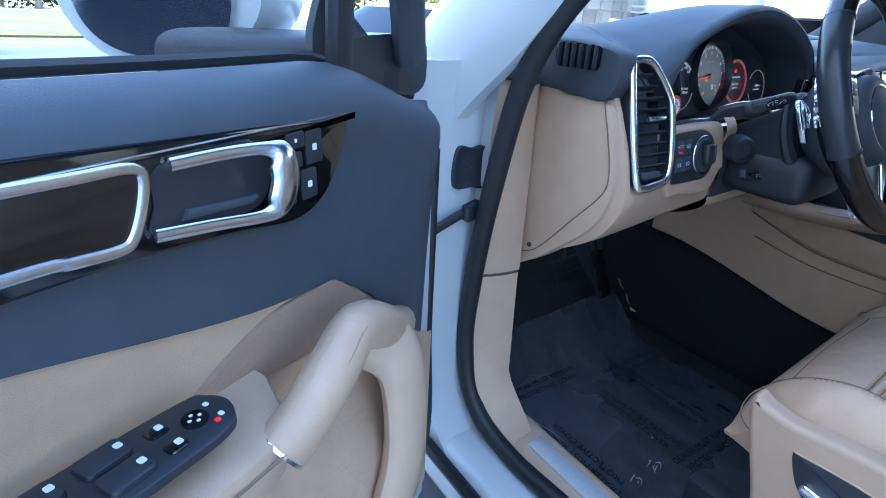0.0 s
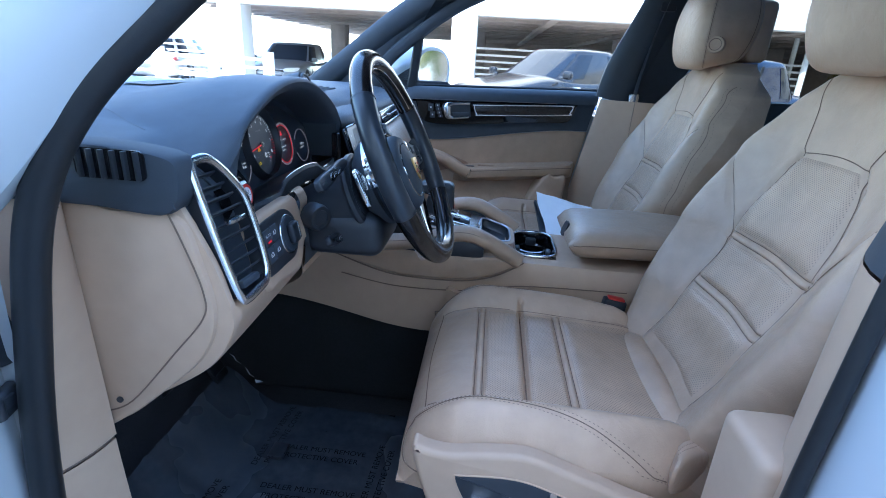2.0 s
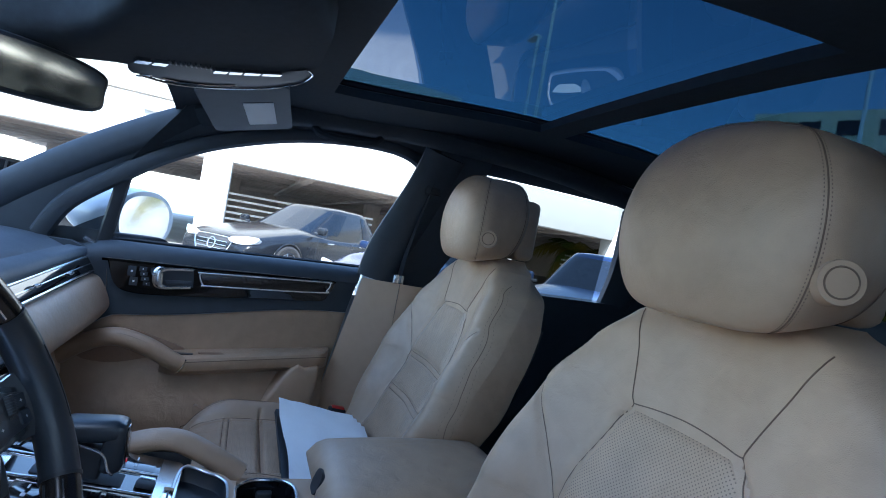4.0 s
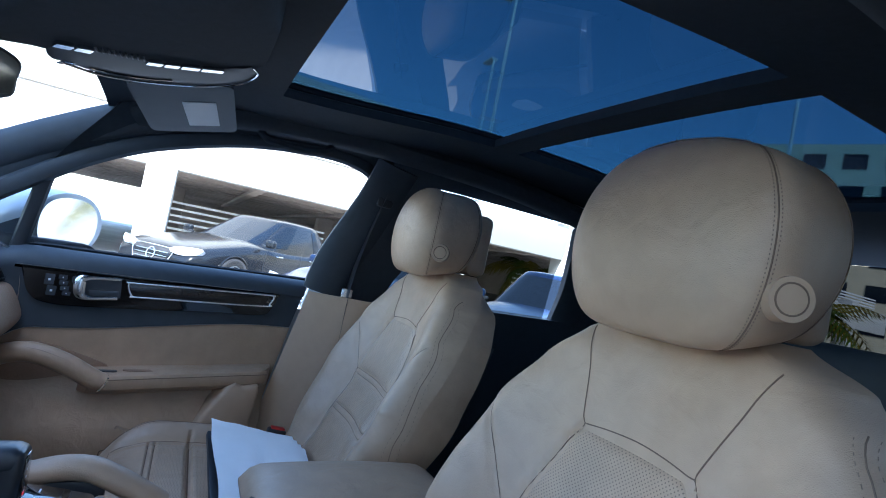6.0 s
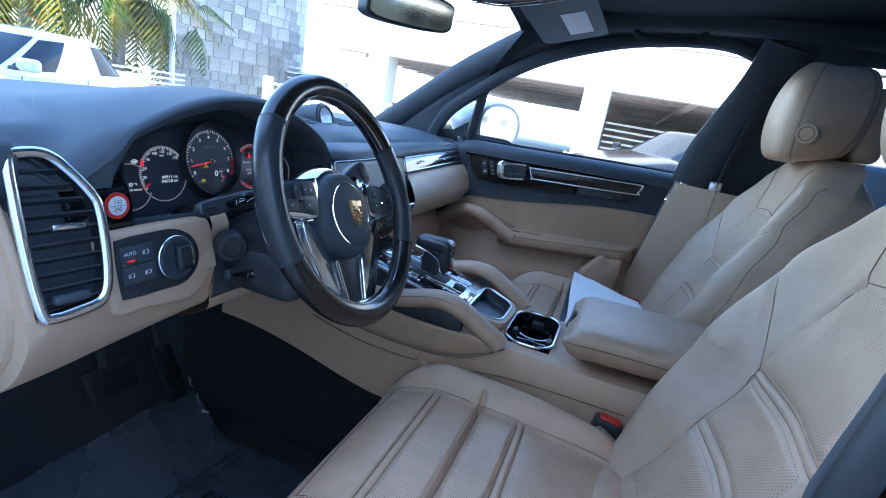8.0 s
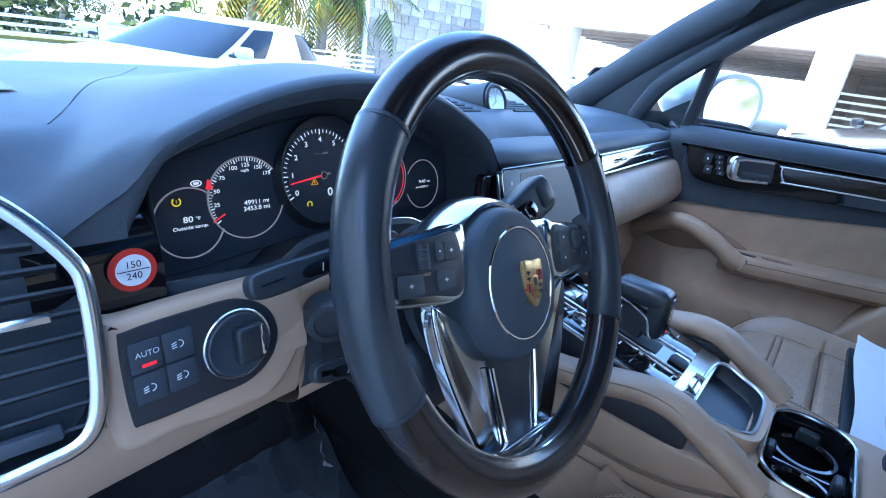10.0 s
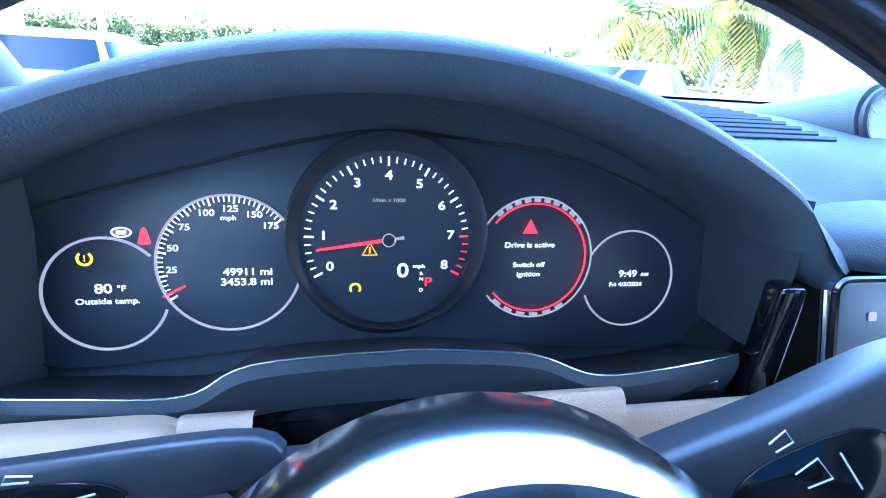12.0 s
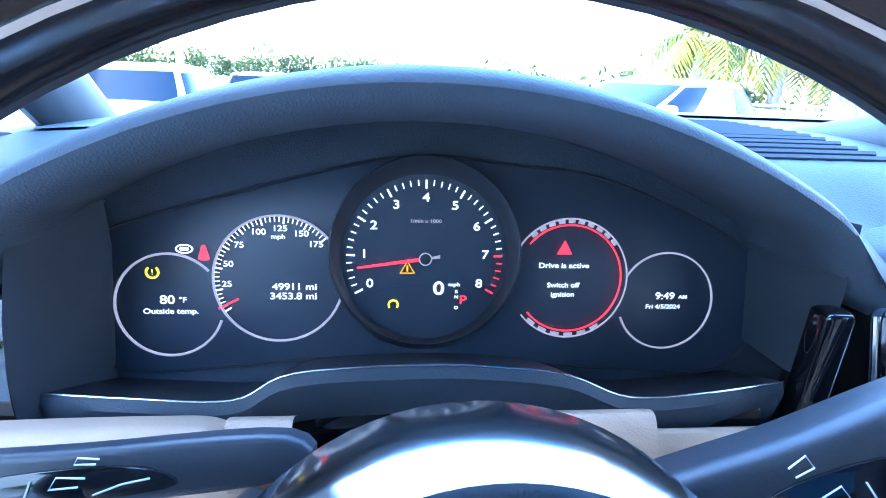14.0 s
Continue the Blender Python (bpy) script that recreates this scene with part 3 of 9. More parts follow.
def wp(x, y, z=0.0):
    return WM @ Vector((x, y, z))


def rim_arc(a0, a1, r, n=28):
    return [wp(RIM * math.cos(radians(a0 + (a1 - a0) * k / n)), RIM * math.sin(radians(a0 + (a1 - a0) * k / n))) for k in range(n + 1)]


def rim_piece(name, a0, a1, r, mat, label):
    part(name, tube(rim_arc(a0, a1, r), r, 18, up=WN, flat=0.95), mat, steer, label)


rim_piece("rim_top", 34, 146, 0.0168, dark_wood, "dark glossy wood rim section")
rim_piece("rim_bottom", 206, 334, 0.0168, dark_wood, "dark glossy wood rim section")
rim_piece("rim_side", -26, 34, 0.0172, wheel_leather, "smooth black leather rim section")
rim_piece("rim_side", 146, 206, 0.0172, wheel_leather, "smooth black leather rim section")
for a in (34, 146, 206, 334):
    c = Vector((RIM * math.cos(radians(a)), RIM * math.sin(radians(a)), 0))
    d = Vector((-math.sin(radians(a)), math.cos(radians(a)), 0)) * 0.0015
    part("rim_joint", tube([WM @ (c - d), WM @ (c + d)], 0.0173, 18, up=WN), black_hard, steer)
for sgn in (1, -1):
    for (a0, a1) in ((36, 144), (208, 332)):
        line = [wp((RIM - 0.0148) * math.cos(radians(a0 + (a1 - a0) * k / 24)), (RIM - 0.0148) * math.sin(radians(a0 + (a1 - a0) * k / 24)), sgn * 0.0075) for k in range(25)]
        part("rim_seam", tube(line, 0.0011, 5), black_hard if sgn < 0 else bright_chrome, steer)
HM_ = WM @ pose(0.006, HUB_Y, HUB_Z)


def hp(x, y, z=0.0):
    return HM_ @ Vector((x, y, z))


# hub
def turned(profile, n=56):
    """A round body about the hub's axis from pairs of radius and height."""
    return loft([[hp(max(r, 0.0008) * math.cos(b), max(r, 0.0008) * math.sin(b), z) for b in [2 * math.pi * j / n for j in range(n)]] for r, z in profile])


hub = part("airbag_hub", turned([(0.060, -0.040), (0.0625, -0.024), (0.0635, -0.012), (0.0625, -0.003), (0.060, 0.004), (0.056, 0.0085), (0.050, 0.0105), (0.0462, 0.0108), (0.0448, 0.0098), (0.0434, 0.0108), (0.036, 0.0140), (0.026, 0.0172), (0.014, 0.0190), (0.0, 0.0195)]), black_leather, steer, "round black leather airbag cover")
part("hub_ring", tube([hp(0.0448 * math.cos(b), 0.0448 * math.sin(b), 0.0106) for b in [2 * math.pi * j / 64 for j in range(64)]], 0.0011, 6, closed=True), bright_chrome, hub, "thin chrome ring")
gold = material("gold_enamel", (0.60, 0.40, 0.17), 0.3, 0.85, vary=0.3, scale=300)
HS = HM_ @ pose(0, 0, 0.0186)
shield = smooth2([(-0.0135, 0.0165), (-0.007, 0.0178), (0, 0.0170), (0.007, 0.0178), (0.0135, 0.0165), (0.0138, 0.004), (0.0115, -0.007), (0.006, -0.0155), (0, -0.0195), (-0.006, -0.0155), (-0.0115, -0.007), (-0.0138, 0.004)], 4)
badge = part("badge", slab(shield, 0.0030, HS, bevel=0.0008), gold, hub, "gold shield badge with dark and red fields")
for sx, sy in ((1, 1), (-1, -1)):
    for k in range(3):
        part("badge_field", slab(rrect(0.0021, 0.0085 - 0.0014 * k * (sy < 0), 0.0004, sx * (0.0052 + 0.0030 * k), sy * 0.0052 + 0.0012 * k * (sy < 0)), 0.0034, HS), red_plastic if k % 2 == 0 else black_hard, hub)
for sx, sy in ((-1, 1), (1, -1)):
    for k in range(2):
        part("badge_field", tube([HS @ Vector((sx * (0.0055 + 0.0012 * j), sy * 0.0055 + 0.0024 * (k - 0.5) * 2 + 0.0016 * math.sin(2.4 * j), 0.0032)) for j in range(5)], 0.0006, 5), black_hard, hub)
part("badge_centre", slab(smooth2([(-0.0042, 0.0048), (0.0042, 0.0048), (0.0040, -0.002), (0, -0.0062), (-0.0040, -0.002)], 3), 0.0040, HS, bevel=0.0006), gold, hub)
part("badge_field", slab(smooth2([(-0.0016, 0.003), (0.0010, 0.0034), (0.0018, 0.0), (0.0006, -0.0032), (-0.0016, -0.001)], 3), 0.0045, HS), black_hard, hub)
wheel_silver = material("wheel_silver", (0.66, 0.68, 0.70), 0.11, 1.0, vary=0.05, scale=40)
# silver yoke over the upper half of the hub
yoke = bmesh.new()
add_grid(yoke, [[hp(r * math.cos(radians(a)), r * math.sin(radians(a)) * (1 - 0.03 * (r > 0.07)), z) for r, z in ((0.0628, -0.016), (0.0645, -0.008), (0.0680, -0.0065), (0.0735, -0.013), (0.0775, -0.024), (0.0790, -0.042))] for a in [-4 + 188 * k / 40 for k in range(41)]])
part("hub_yoke", yoke, wheel_silver, steer, "polished aluminium yoke over the hub")
part("wheel_back", loft([[hp(r * math.cos(b), r * math.sin(b) * 0.95, z) for b in [2 * math.pi * j / 40 for j in range(40)]] for r, z in ((0.055, -0.070), (0.068, -0.060), (0.076, -0.05), (0.0775, -0.040))]), black_soft, steer, "black plastic back of the wheel")
for s in (-1, 1):
    side = lambda pts: pts if s > 0 else pts[::-1]
    out = side([(s * x, y) for x, y in smooth2([(0.058, 0.048), (0.080, 0.0485), (0.110, 0.0465), (0.136, 0.0425), (0.1455, 0.034), (0.1475, 0.012), (0.139, 0.001), (0.108, -0.003), (0.078, -0.004), (0.060, 0.006)], 6)])
    sp = part("side_spoke", slab(out, 0.018, HM_ @ pose(0, 0, -0.0145), bevel=0.003), wheel_silver, steer, "polished aluminium spoke frame")
    inn = side([(s * x, y) for x, y in smooth2([(0.070, 0.0425), (0.095, 0.0425), (0.131, 0.0375), (0.1385, 0.031), (0.1400, 0.014), (0.1335, 0.0065), (0.10, 0.0035), (0.070, 0.003)], 6)])
    part("button_panel", slab(inn, 0.0022, HM_ @ pose(0, 0, 0.0030), bevel=0.0008), black_hard, sp, "black button panel")
    for (x, y, w, h) in ((0.126, 0.0300, 0.019, 0.0125), (0.128, 0.0145, 0.019, 0.0125), (0.084, 0.0325, 0.019, 0.0125), (0.084, 0.0135, 0.019, 0.0135)) if s > 0 else ((0.080, 0.0325, 0.014, 0.0135), (0.092, 0.0325, 0.008, 0.0135), (0.088, 0.0130, 0.018, 0.0140), (0.122, 0.0125, 0.024, 0.0145)):
        part("wheel_button", slab(rrect(w, h, 0.002, s * x, y), 0.0022, HM_ @ pose(0, 0, 0.0048), bevel=0.0006), black_soft, sp, "black rubber wheel button")
        part("button_mark", slab(rrect(min(w, 0.014) * 0.26, 0.0008, 0.0004, s * x, y), 0.0003, HM_ @ pose(0, 0, 0.0070)), white_print, sp)
        part("button_mark", slab(rrect(0.0008, min(w, 0.014) * 0.20, 0.0004, s * x, y), 0.0003, HM_ @ pose(0, 0, 0.0070)), white_print, sp)
    part("thumb_roller", tube([hp(s * 0.1085, 0.0300 + 0.0085 * k, 0.0045) for k in (-1, 1)], 0.0056, 14), black_hard, sp, "ribbed black thumb roller")
    for k in range(-3, 4):
        part("roller_rib", tube([hp(s * 0.1085 + 0.0060 * math.cos(a), 0.0300 + 0.0024 * k, 0.0045 + 0.0060 * math.sin(a)) for a in [math.pi * j / 8 for j in range(9)]], 0.0005, 4), black_soft, sp)
    part("roller_trim", slab(rrect(0.013, 0.0022, 0.0008, s * 0.1085, 0.0185), 0.0010, HM_ @ pose(0, 0, 0.0052)), bright_chrome, sp, "bright metal bar")
    # leather gusset from the rim onto the spoke
    gus = []
    for k in range(9):
        f = k / 8
        a = radians((20 - 27 * f) if s > 0 else (160 + 27 * f))
        rc = Vector((RIM * math.cos(a), RIM * math.sin(a), 0.002))
        q = Vector((s * 0.137, 0.049 - 0.056 * f + HUB_Y, -0.0195 + 0.006 * math.sin(math.pi * f)))
        row = []
        for j in range(9):
            g = j / 8
            p = rc.lerp(q, g)
            row.append(WM @ (p + Vector((0, 0, 0.0150 * (1 - g) ** 1.5 + 0.004 * math.sin(math.pi * g)))))
        gus.append(row)
    gb = bmesh.new()
    add_grid(gb, gus)
    bmesh.ops.solidify(gb, geom=gb.faces[:], thickness=0.012)
    part("thumb_grip", gb, wheel_leather, steer, "moulded black thumb grip")
    # lower spokes
    low = side([(s * x, y) for x, y in smooth2([(0.040, -0.040), (0.076, -0.012), (0.094, -0.006), (0.090, -0.040), (0.072, -0.088), (0.054, -0.126), (0.040, -0.141), (0.024, -0.141), (0.0205, -0.131), (0.030, -0.066)], 6)])
    lb = slab(low, 0.012, pose(0, 0, -0.021), bevel=0.004, seg=3)
    for v in lb.verts:                                  # the spokes rise towards the rim
        v.co.z += 0.10 * max(0.0, abs(v.co.x) - 0.026)
    bmesh.ops.transform(lb, matrix=HM_, verts=lb.verts)
    part("lower_spoke", lb, wheel_silver, steer, "polished aluminium lower spoke")
    part("infill_edge", tube([hp(s * x, y, -0.0055) for x, y in ((0.0325, -0.062), (0.029, -0.085), (0.0245, -0.110), (0.0205, -0.132))], 0.0022, 8), bright_chrome, steer, "bright edge of the centre infill")
part("spoke_infill", slab(smooth2([(-0.032, -0.055), (0.032, -0.055), (0.028, -0.085), (0.0225, -0.118), (0.019, -0.134), (-0.019, -0.134), (-0.0225, -0.118), (-0.028, -0.085)], 4), 0.014, HM_ @ pose(0, 0, -0.0235), bevel=0.002), black_hard, steer, "black centre of the lower spoke")
part("infill_edge", tube([hp(x, -0.1345, -0.0055) for x in (-0.020, 0, 0.020)], 0.0022, 8), bright_chrome, steer)
part("spoke_foot", slab(smooth2([(-0.044, -0.124), (0.044, -0.124), (0.062, -0.133), (0.030, -0.1475), (0, -0.150), (-0.030, -0.1475), (-0.062, -0.133)], 5), 0.014, HM_ @ pose(0, 0, -0.010), bevel=0.005, seg=3), bright_chrome, steer, "bright chrome foot of the lower spoke")
# paddles
for s in (-1, 1):
    out = [(s * x, y) for x, y in smooth2([(0.092, -0.004), (0.113, 0.010), (0.124, 0.006), (0.123, -0.018), (0.117, -0.044), (0.107, -0.044), (0.098, -0.022)], 5)]
    part("shift_paddle", slab(out if s > 0 else out[::-1], 0.005, WM @ pose(0, 0, -0.055), bevel=0.0015), wheel_silver, steer, "bright metal shift paddle")

# steering column with stalks and key switch
column = thing("steering_column", (-0.38, 0.1, 1.05), "black plastic steering column cover with stalks", "steering column")
rings = []
for k in range(10):
    t = k / 9
    c = WC - WN * (0.072 + 0.13 * t) + Vector((0, 0, -0.030 - 0.012 * t))
    rr = 0.070 - 0.004 * t
    rings.append([c + Vector((1, 0, 0)) * (rr * 1.0 * math.cos(b)) + WU * (rr * 0.80 * math.sin(b)) for b in [2 * math.pi * j / 36 for j in range(36)]])
part("column_cover", loft(rings), black_hard, column)
part("column_ring", tube([WC - WN * 0.080 + Vector((0, 0, -0.03)) + Vector((1, 0, 0)) * 0.073 * math.cos(b) + WU * 0.062 * math.sin(b) for b in [2 * math.pi * j / 36 for j in range(36)]], 0.008, 8, closed=True), black_hard, column)
def stalk(tip, root, k):
    """A control stalk with a printed plate; k scales its height."""
    tip, root = Vector(tip), Vector(root)
    axis = (tip - root).normalized()
    m = basis((tip + root) / 2, axis if axis.x > 0 else -axis, WU)
    e = 1 if axis.x > 0 else -1
    L = (tip - root).length
    turn = lambda pts: pts if e > 0 else pts[::-1]
    out = turn([(e * x, y * k) for x, y in smooth2([(-L / 2, -0.016), (0, -0.020), (L / 2 - 0.02, -0.023), (L / 2, -0.016), (L / 2, 0.012), (L / 2 - 0.015, 0.019), (0, 0.017), (-L / 2, 0.014)], 5)])
    st = part("stalk", slab(out, 0.020 * k, m @ pose(0, 0, -0.010), bevel=0.006 * k, seg=3), black_hard, column, "black control stalk with printed symbols")
    part("stalk_end", slab(rrect(0.026, 0.030 * k, 0.007, e * (L / 2 - 0.014), -0.001), 0.0225 * k, m @ pose(0, 0, -0.0110), bevel=0.004), black_hard, st)
    zf = 0.020 * k - 0.010
    part("stalk_plate", slab(turn([(e * x, y * k) for x, y in smooth2([(-0.028, -0.012), (0.022, -0.014), (0.022, 0.004), (-0.010, 0.006), (-0.026, 0.0)], 4)]), 0.0012, m @ pose(0, 0, zf), bevel=0.0004), piano, st, "glossy black symbol plate")
    for pts in ([(-0.006, 0.000), (0.002, 0.002), (0.004, -0.005), (-0.004, -0.005)], [(-0.024, -0.004), (-0.016, -0.006), (-0.008, -0.011)], [(0.009, 0.001), (0.011, -0.011)], [(-0.010, 0.011), (-0.004, 0.013), (-0.003, 0.009), (-0.009, 0.008)]):
        part("stalk_symbol", tube([m @ Vector((e * x, y * k, zf + 0.0014)) for x, y in pts], 0.00030, 4), white_print, st)


stalk((-0.557, 0.096, 1.104), (-0.430, 0.100, 1.112), 0.46)
stalk(WC - WN * 0.082 + Vector((0.170, 0, 0.054)), WC - WN * 0.085 + Vector((0.055, 0, 0.008)), 1.0)
low = WC - WN * 0.10 + Vector((0, 0, -0.075))
part("lower_cover", box(bmesh.new(), low, (0.15, 0.13, 0.07), None, 0.022, 4), black_hard, column)
stalk((-0.496, 0.104, 1.006), (-0.415, 0.100, 0.990), 0.42)
part("key_housing", loft([[Vector((-0.452 - 0.014 * h, 0.150 - 0.020 * h, 1.028)) + Vector((0.82, -0.57, 0)) * r * math.cos(b) + Vector((0, 0, 1)) * r * math.sin(b) for b in [2 * math.pi * k / 28 for k in range(28)]] for r, h in ((0.021, 0), (0.021, 0.7), (0.018, 1.0), (0.013, 1.02), (0.012, 0.9), (0.002, 0.88))]), black_hard, column, "round black ignition switch")


# ---------------------------------------------------------------- dashboard
def hood(x):
    """Height of the instrument hood's lip above the plain dash, by x."""
    d = abs(x + 0.38) / 0.245
    return max(0.0, 1 - d ** 2.3)


def dash_far(x):
    return 0.80 - 0.30 * (abs(x) / 0.72) ** 2.4


def dash_near(x):
    return 0.235 - 0.045 * smoothstep(-0.06, -0.15, x)


def dash_z(x, y):
    base = 1.176 - 0.02 * (abs(x) / 0.72) ** 3 - 0.02 * smoothstep(0.60, 0.82, y) + 0.010 * smoothstep(0.25, 0.4, y) - 0.03 * smoothstep(0.3, 0.2, y)
    edge = 1.228 - 1.45 * (x + 0.38) ** 2
    if x < -0.38:
        edge = max(edge, 1.122 + 0.036 * smoothstep(-0.625, -0.69, x))
    drop = (edge - base) * smoothstep(-0.07, -0.15, x)
    return base + drop * (1 - (smoothstep(0.26, 0.52, y) if drop > 0 else smoothstep(0.186, 0.285, y)))


dash = thing("dashboard", (0, 0.4, 1.0), "black leather dashboard over tan lower panels", "dashboard")
bm = bmesh.new()
rows = []
NX, NY = 150, 36
for i in range(NX + 1):
    x = -0.725 + 1.43 * i / NX
    y0, y1 = dash_near(x), dash_far(x)
    col = []
    z0 = dash_z(x, y0)
    k = smoothstep(-0.592, -0.560, x) * smoothstep(-0.138, -0.186, x)         # undercut only over the instruments
    deep = 1 + (max(1.0, (z0 - 1.110) / 0.030) - 1) * smoothstep(0.0, -0.06, x)
    soft_roll = lambda y: 0.015 * (1 - k) * smoothstep(0.08, -0.02, x) * max(0.0, 1 - (y - y0) / 0.034) ** 2
    for dy, dz in ((0.105, -0.030), (0.06, -0.028), (0.035, -0.026), (0.014, -0.022), (0.003, -0.015), (-0.001, -0.007)):
        low_z = z0 + dz * (k + (1 - k) * deep)
        col.append((x, y0 + dy * k + 0.003 * (1 - k), min(low_z, z0 - soft_roll(y0) - 0.004) if k < 1 else low_z))
    for j in range(NY + 1):
        t = (j / NY) ** 1.5
        y = y0 + (y1 - y0) * t
        z = dash_z(x, y) - 0.004 * max(0, 1 - j / 2) - soft_roll(y)
        col.append((x, y, z))
    col.append((x, y1 + 0.02, dash_z(x, y1) - 0.10))
    rows.append(col)
add_grid(bm, rows)
top = part("dash_top", bm, dash_leather_lit, dash, "grained black leather dash top and hood")
line = [(-0.60 + 0.006 * k, 0.30 + 0.010 * k, dash_z(-0.60 + 0.006 * k, 0.30 + 0.010 * k) + 0.0002) for k in range(0, 30)]
part("seam", tube(line, 0.0006, 5), black_hard, top)

# cluster
CY = 0.252
CM = basis((-0.38, CY, 1.107), (1, 0, 0), (0, 0.2, 0.98))       # z of this frame looks at the driver
cluster = thing("instrument_cluster", (-0.38, CY, 1.1), "round lit instrument dials in a black binnacle", "instruments")
face = smooth2([(-0.240, -0.072), (-0.235, 0.02), (-0.18, 0.075), (-0.06, 0.108), (0, 0.112), (0.06, 0.108), (0.18, 0.075), (0.235, 0.02), (0.240, -0.072), (0.14, -0.072), (0, -0.066), (-0.14, -0.072)], 6)
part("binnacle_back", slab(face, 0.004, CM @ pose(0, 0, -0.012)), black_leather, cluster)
display_shape = smooth2([(-0.212, -0.010), (-0.206, 0.0105), (-0.194, 0.0225), (-0.165, 0.034), (-0.110, 0.050), (-0.050, 0.066), (0.0, 0.074), (0.050, 0.070), (0.105, 0.0637), (0.165, 0.042), (0.214, 0.016), (0.2245, -0.003), (0.223, -0.030), (0.207, -0.053), (0.184, -0.0625), (0.120, -0.060), (0.065, -0.055), (0.0, -0.050), (-0.065, -0.0515), (-0.120, -0.056), (-0.172, -0.0585), (-0.194, -0.046), (-0.206, -0.030)], 5)
part("display_panel", slab(display_shape, 0.003, CM @ pose(0, 0, -0.0094), bevel=0.0006), lcd_black_hazed, cluster, "glossy black display panel")
part("display_edge", tube([CM @ Vector((x, y, -0.0064)) for x, y in display_shape], 0.0011, 6, closed=True), black_hard, cluster, "narrow moulded edge of the display")


CAMD = Vector((-0.02, 0.0615, 0.279))
NEAR = CM @ Matrix.Translation(CAMD) @ Matrix.Scale(1 - 0.03, 4) @ Matrix.Translation(-CAMD)     # the outer dials stand nearer the driver
on = {"m": CM}


def ring_line(cx, cy, r, z, a0=0, a1=360, n=48):
    return [on["m"] @ Vector((cx + r * math.cos(radians(a0 + (a1 - a0) * k / n)), cy + r * math.sin(radians(a0 + (a1 - a0) * k / n)), z)) for k in range(n + (a1 - a0 < 360))]


def dial(name, cx, cy, r, z, mat, a0=0, a1=360, w=0.0008):
    return part(name, tube(ring_line(cx, cy, r, z, a0, a1), w, 6, closed=(a1 - a0 >= 360)), mat, cluster)


def ticks(cx, cy, r, a0, a1, n, z, mat, length, width, skip=1):
    for k in range(0, n + 1, skip):
        a = radians(a0 + (a1 - a0) * k / n)
        m = on["m"] @ pose(cx, cy, z) @ Matrix.Rotation(a, 4, "Z")
        part("dial_tick", box(bmesh.new(), (r - length / 2, 0, 0), (length, width, 0.0004), m), mat, cluster, smooth=False)


def on_dial(text, size, x, y, z, mat, align="CENTER"):
    return writing(text, size * 0.92, on["m"] @ pose(x, y, z) @ Matrix.Diagonal((1.22, 1, 1, 1)), mat, cluster, "dial_text", align, thick=size * 0.014)


ZF = -0.0036
# outer and inner round displays: centre, radius
TEMP, SPEED, TACHO, INFO, TIME = (-0.1497, -0.0168, 0.0306), (-0.0866, -0.0008, 0.0378), (0.0, 0.0124, 0.0565), (0.0902, 0.0003, 0.0376), (0.1550, -0.0142, 0.0312)
on["m"] = NEAR
dial("dial_ring", *TEMP[:2], TEMP[2], ZF, lcd_ring, 42, 342, 0.0008)
on["m"] = CM
dial("dial_ring", *SPEED[:2], SPEED[2], ZF, lcd_ring, 40, 350, 0.0008)
on["m"] = NEAR
dial("dial_ring", *TIME[:2], TIME[2], ZF, lcd_ring, -160, 150, 0.0007)
on["m"] = CM
for k in range(41):
    a = 212 - (212 - 42) * k / 40
    big = k % 5 == 0
    ticks(*SPEED[:2], SPEED[2], a, a, 1, ZF, lcd_white, 0.0048 if big else 0.0036, 0.0010 if big else 0.0006, 2)
for txt, a in (("25", 186), ("50", 163), ("75", 138), ("100", 112), ("125", 88), ("150", 64), ("175", 44)):
    on_dial(txt, 0.0053, SPEED[0] + 0.0302 * math.cos(radians(a)), SPEED[1] + 0.0302 * math.sin(radians(a)), ZF, lcd_white)
on_dial("mph", 0.0042, SPEED[0], SPEED[1] + 0.0253, ZF, lcd_white)
on_dial("49911 mi", 0.0062, -0.0645, -0.0056, ZF, lcd_white, "RIGHT")
on_dial("3453.8 mi", 0.0062, -0.0645, -0.0113, ZF, lcd_white, "RIGHT")
m = on["m"] @ pose(SPEED[0], SPEED[1], ZF + 0.0003) @ Matrix.Rotation(radians(207), 4, "Z")
part("needle", box(bmesh.new(), (0.033, 0, 0), (0.013, 0.0012, 0.0006), m), lcd_red, cluster, "lit red needle")
on["m"] = NEAR
on_dial("80", 0.0078, TEMP[0] - 0.0012, TEMP[1] + 0.003, ZF, lcd_white)
on_dial("\u00b0F", 0.0048, TEMP[0] + 0.0075, TEMP[1] + 0.003, ZF, lcd_white)
on_dial("Outside temp.", 0.0048, TEMP[0] + 0.0006, TEMP[1] - 0.0038, ZF, lcd_white)
part("warning_sign", tube(ring_line(TEMP[0] - 0.0088, TEMP[1] + 0.0196, 0.0034, ZF, 130, 410, 20), 0.0007, 5), lcd_yellow, cluster, "lit yellow tyre sign")
on_dial("!", 0.005, TEMP[0] - 0.0088, TEMP[1] + 0.0196, ZF, lcd_yellow)
part("warning_sign", slab(smooth2([(-0.003, -0.004), (0.003, -0.004), (0.0022, 0.0), (0.001, 0.0042), (-0.001, 0.0042), (-0.0022, 0.0)], 3), 0.0005, on["m"] @ pose(TEMP[0] + 0.0206, TEMP[1] + 0.0313, ZF)), lcd_red, cluster, "lit red belt sign")
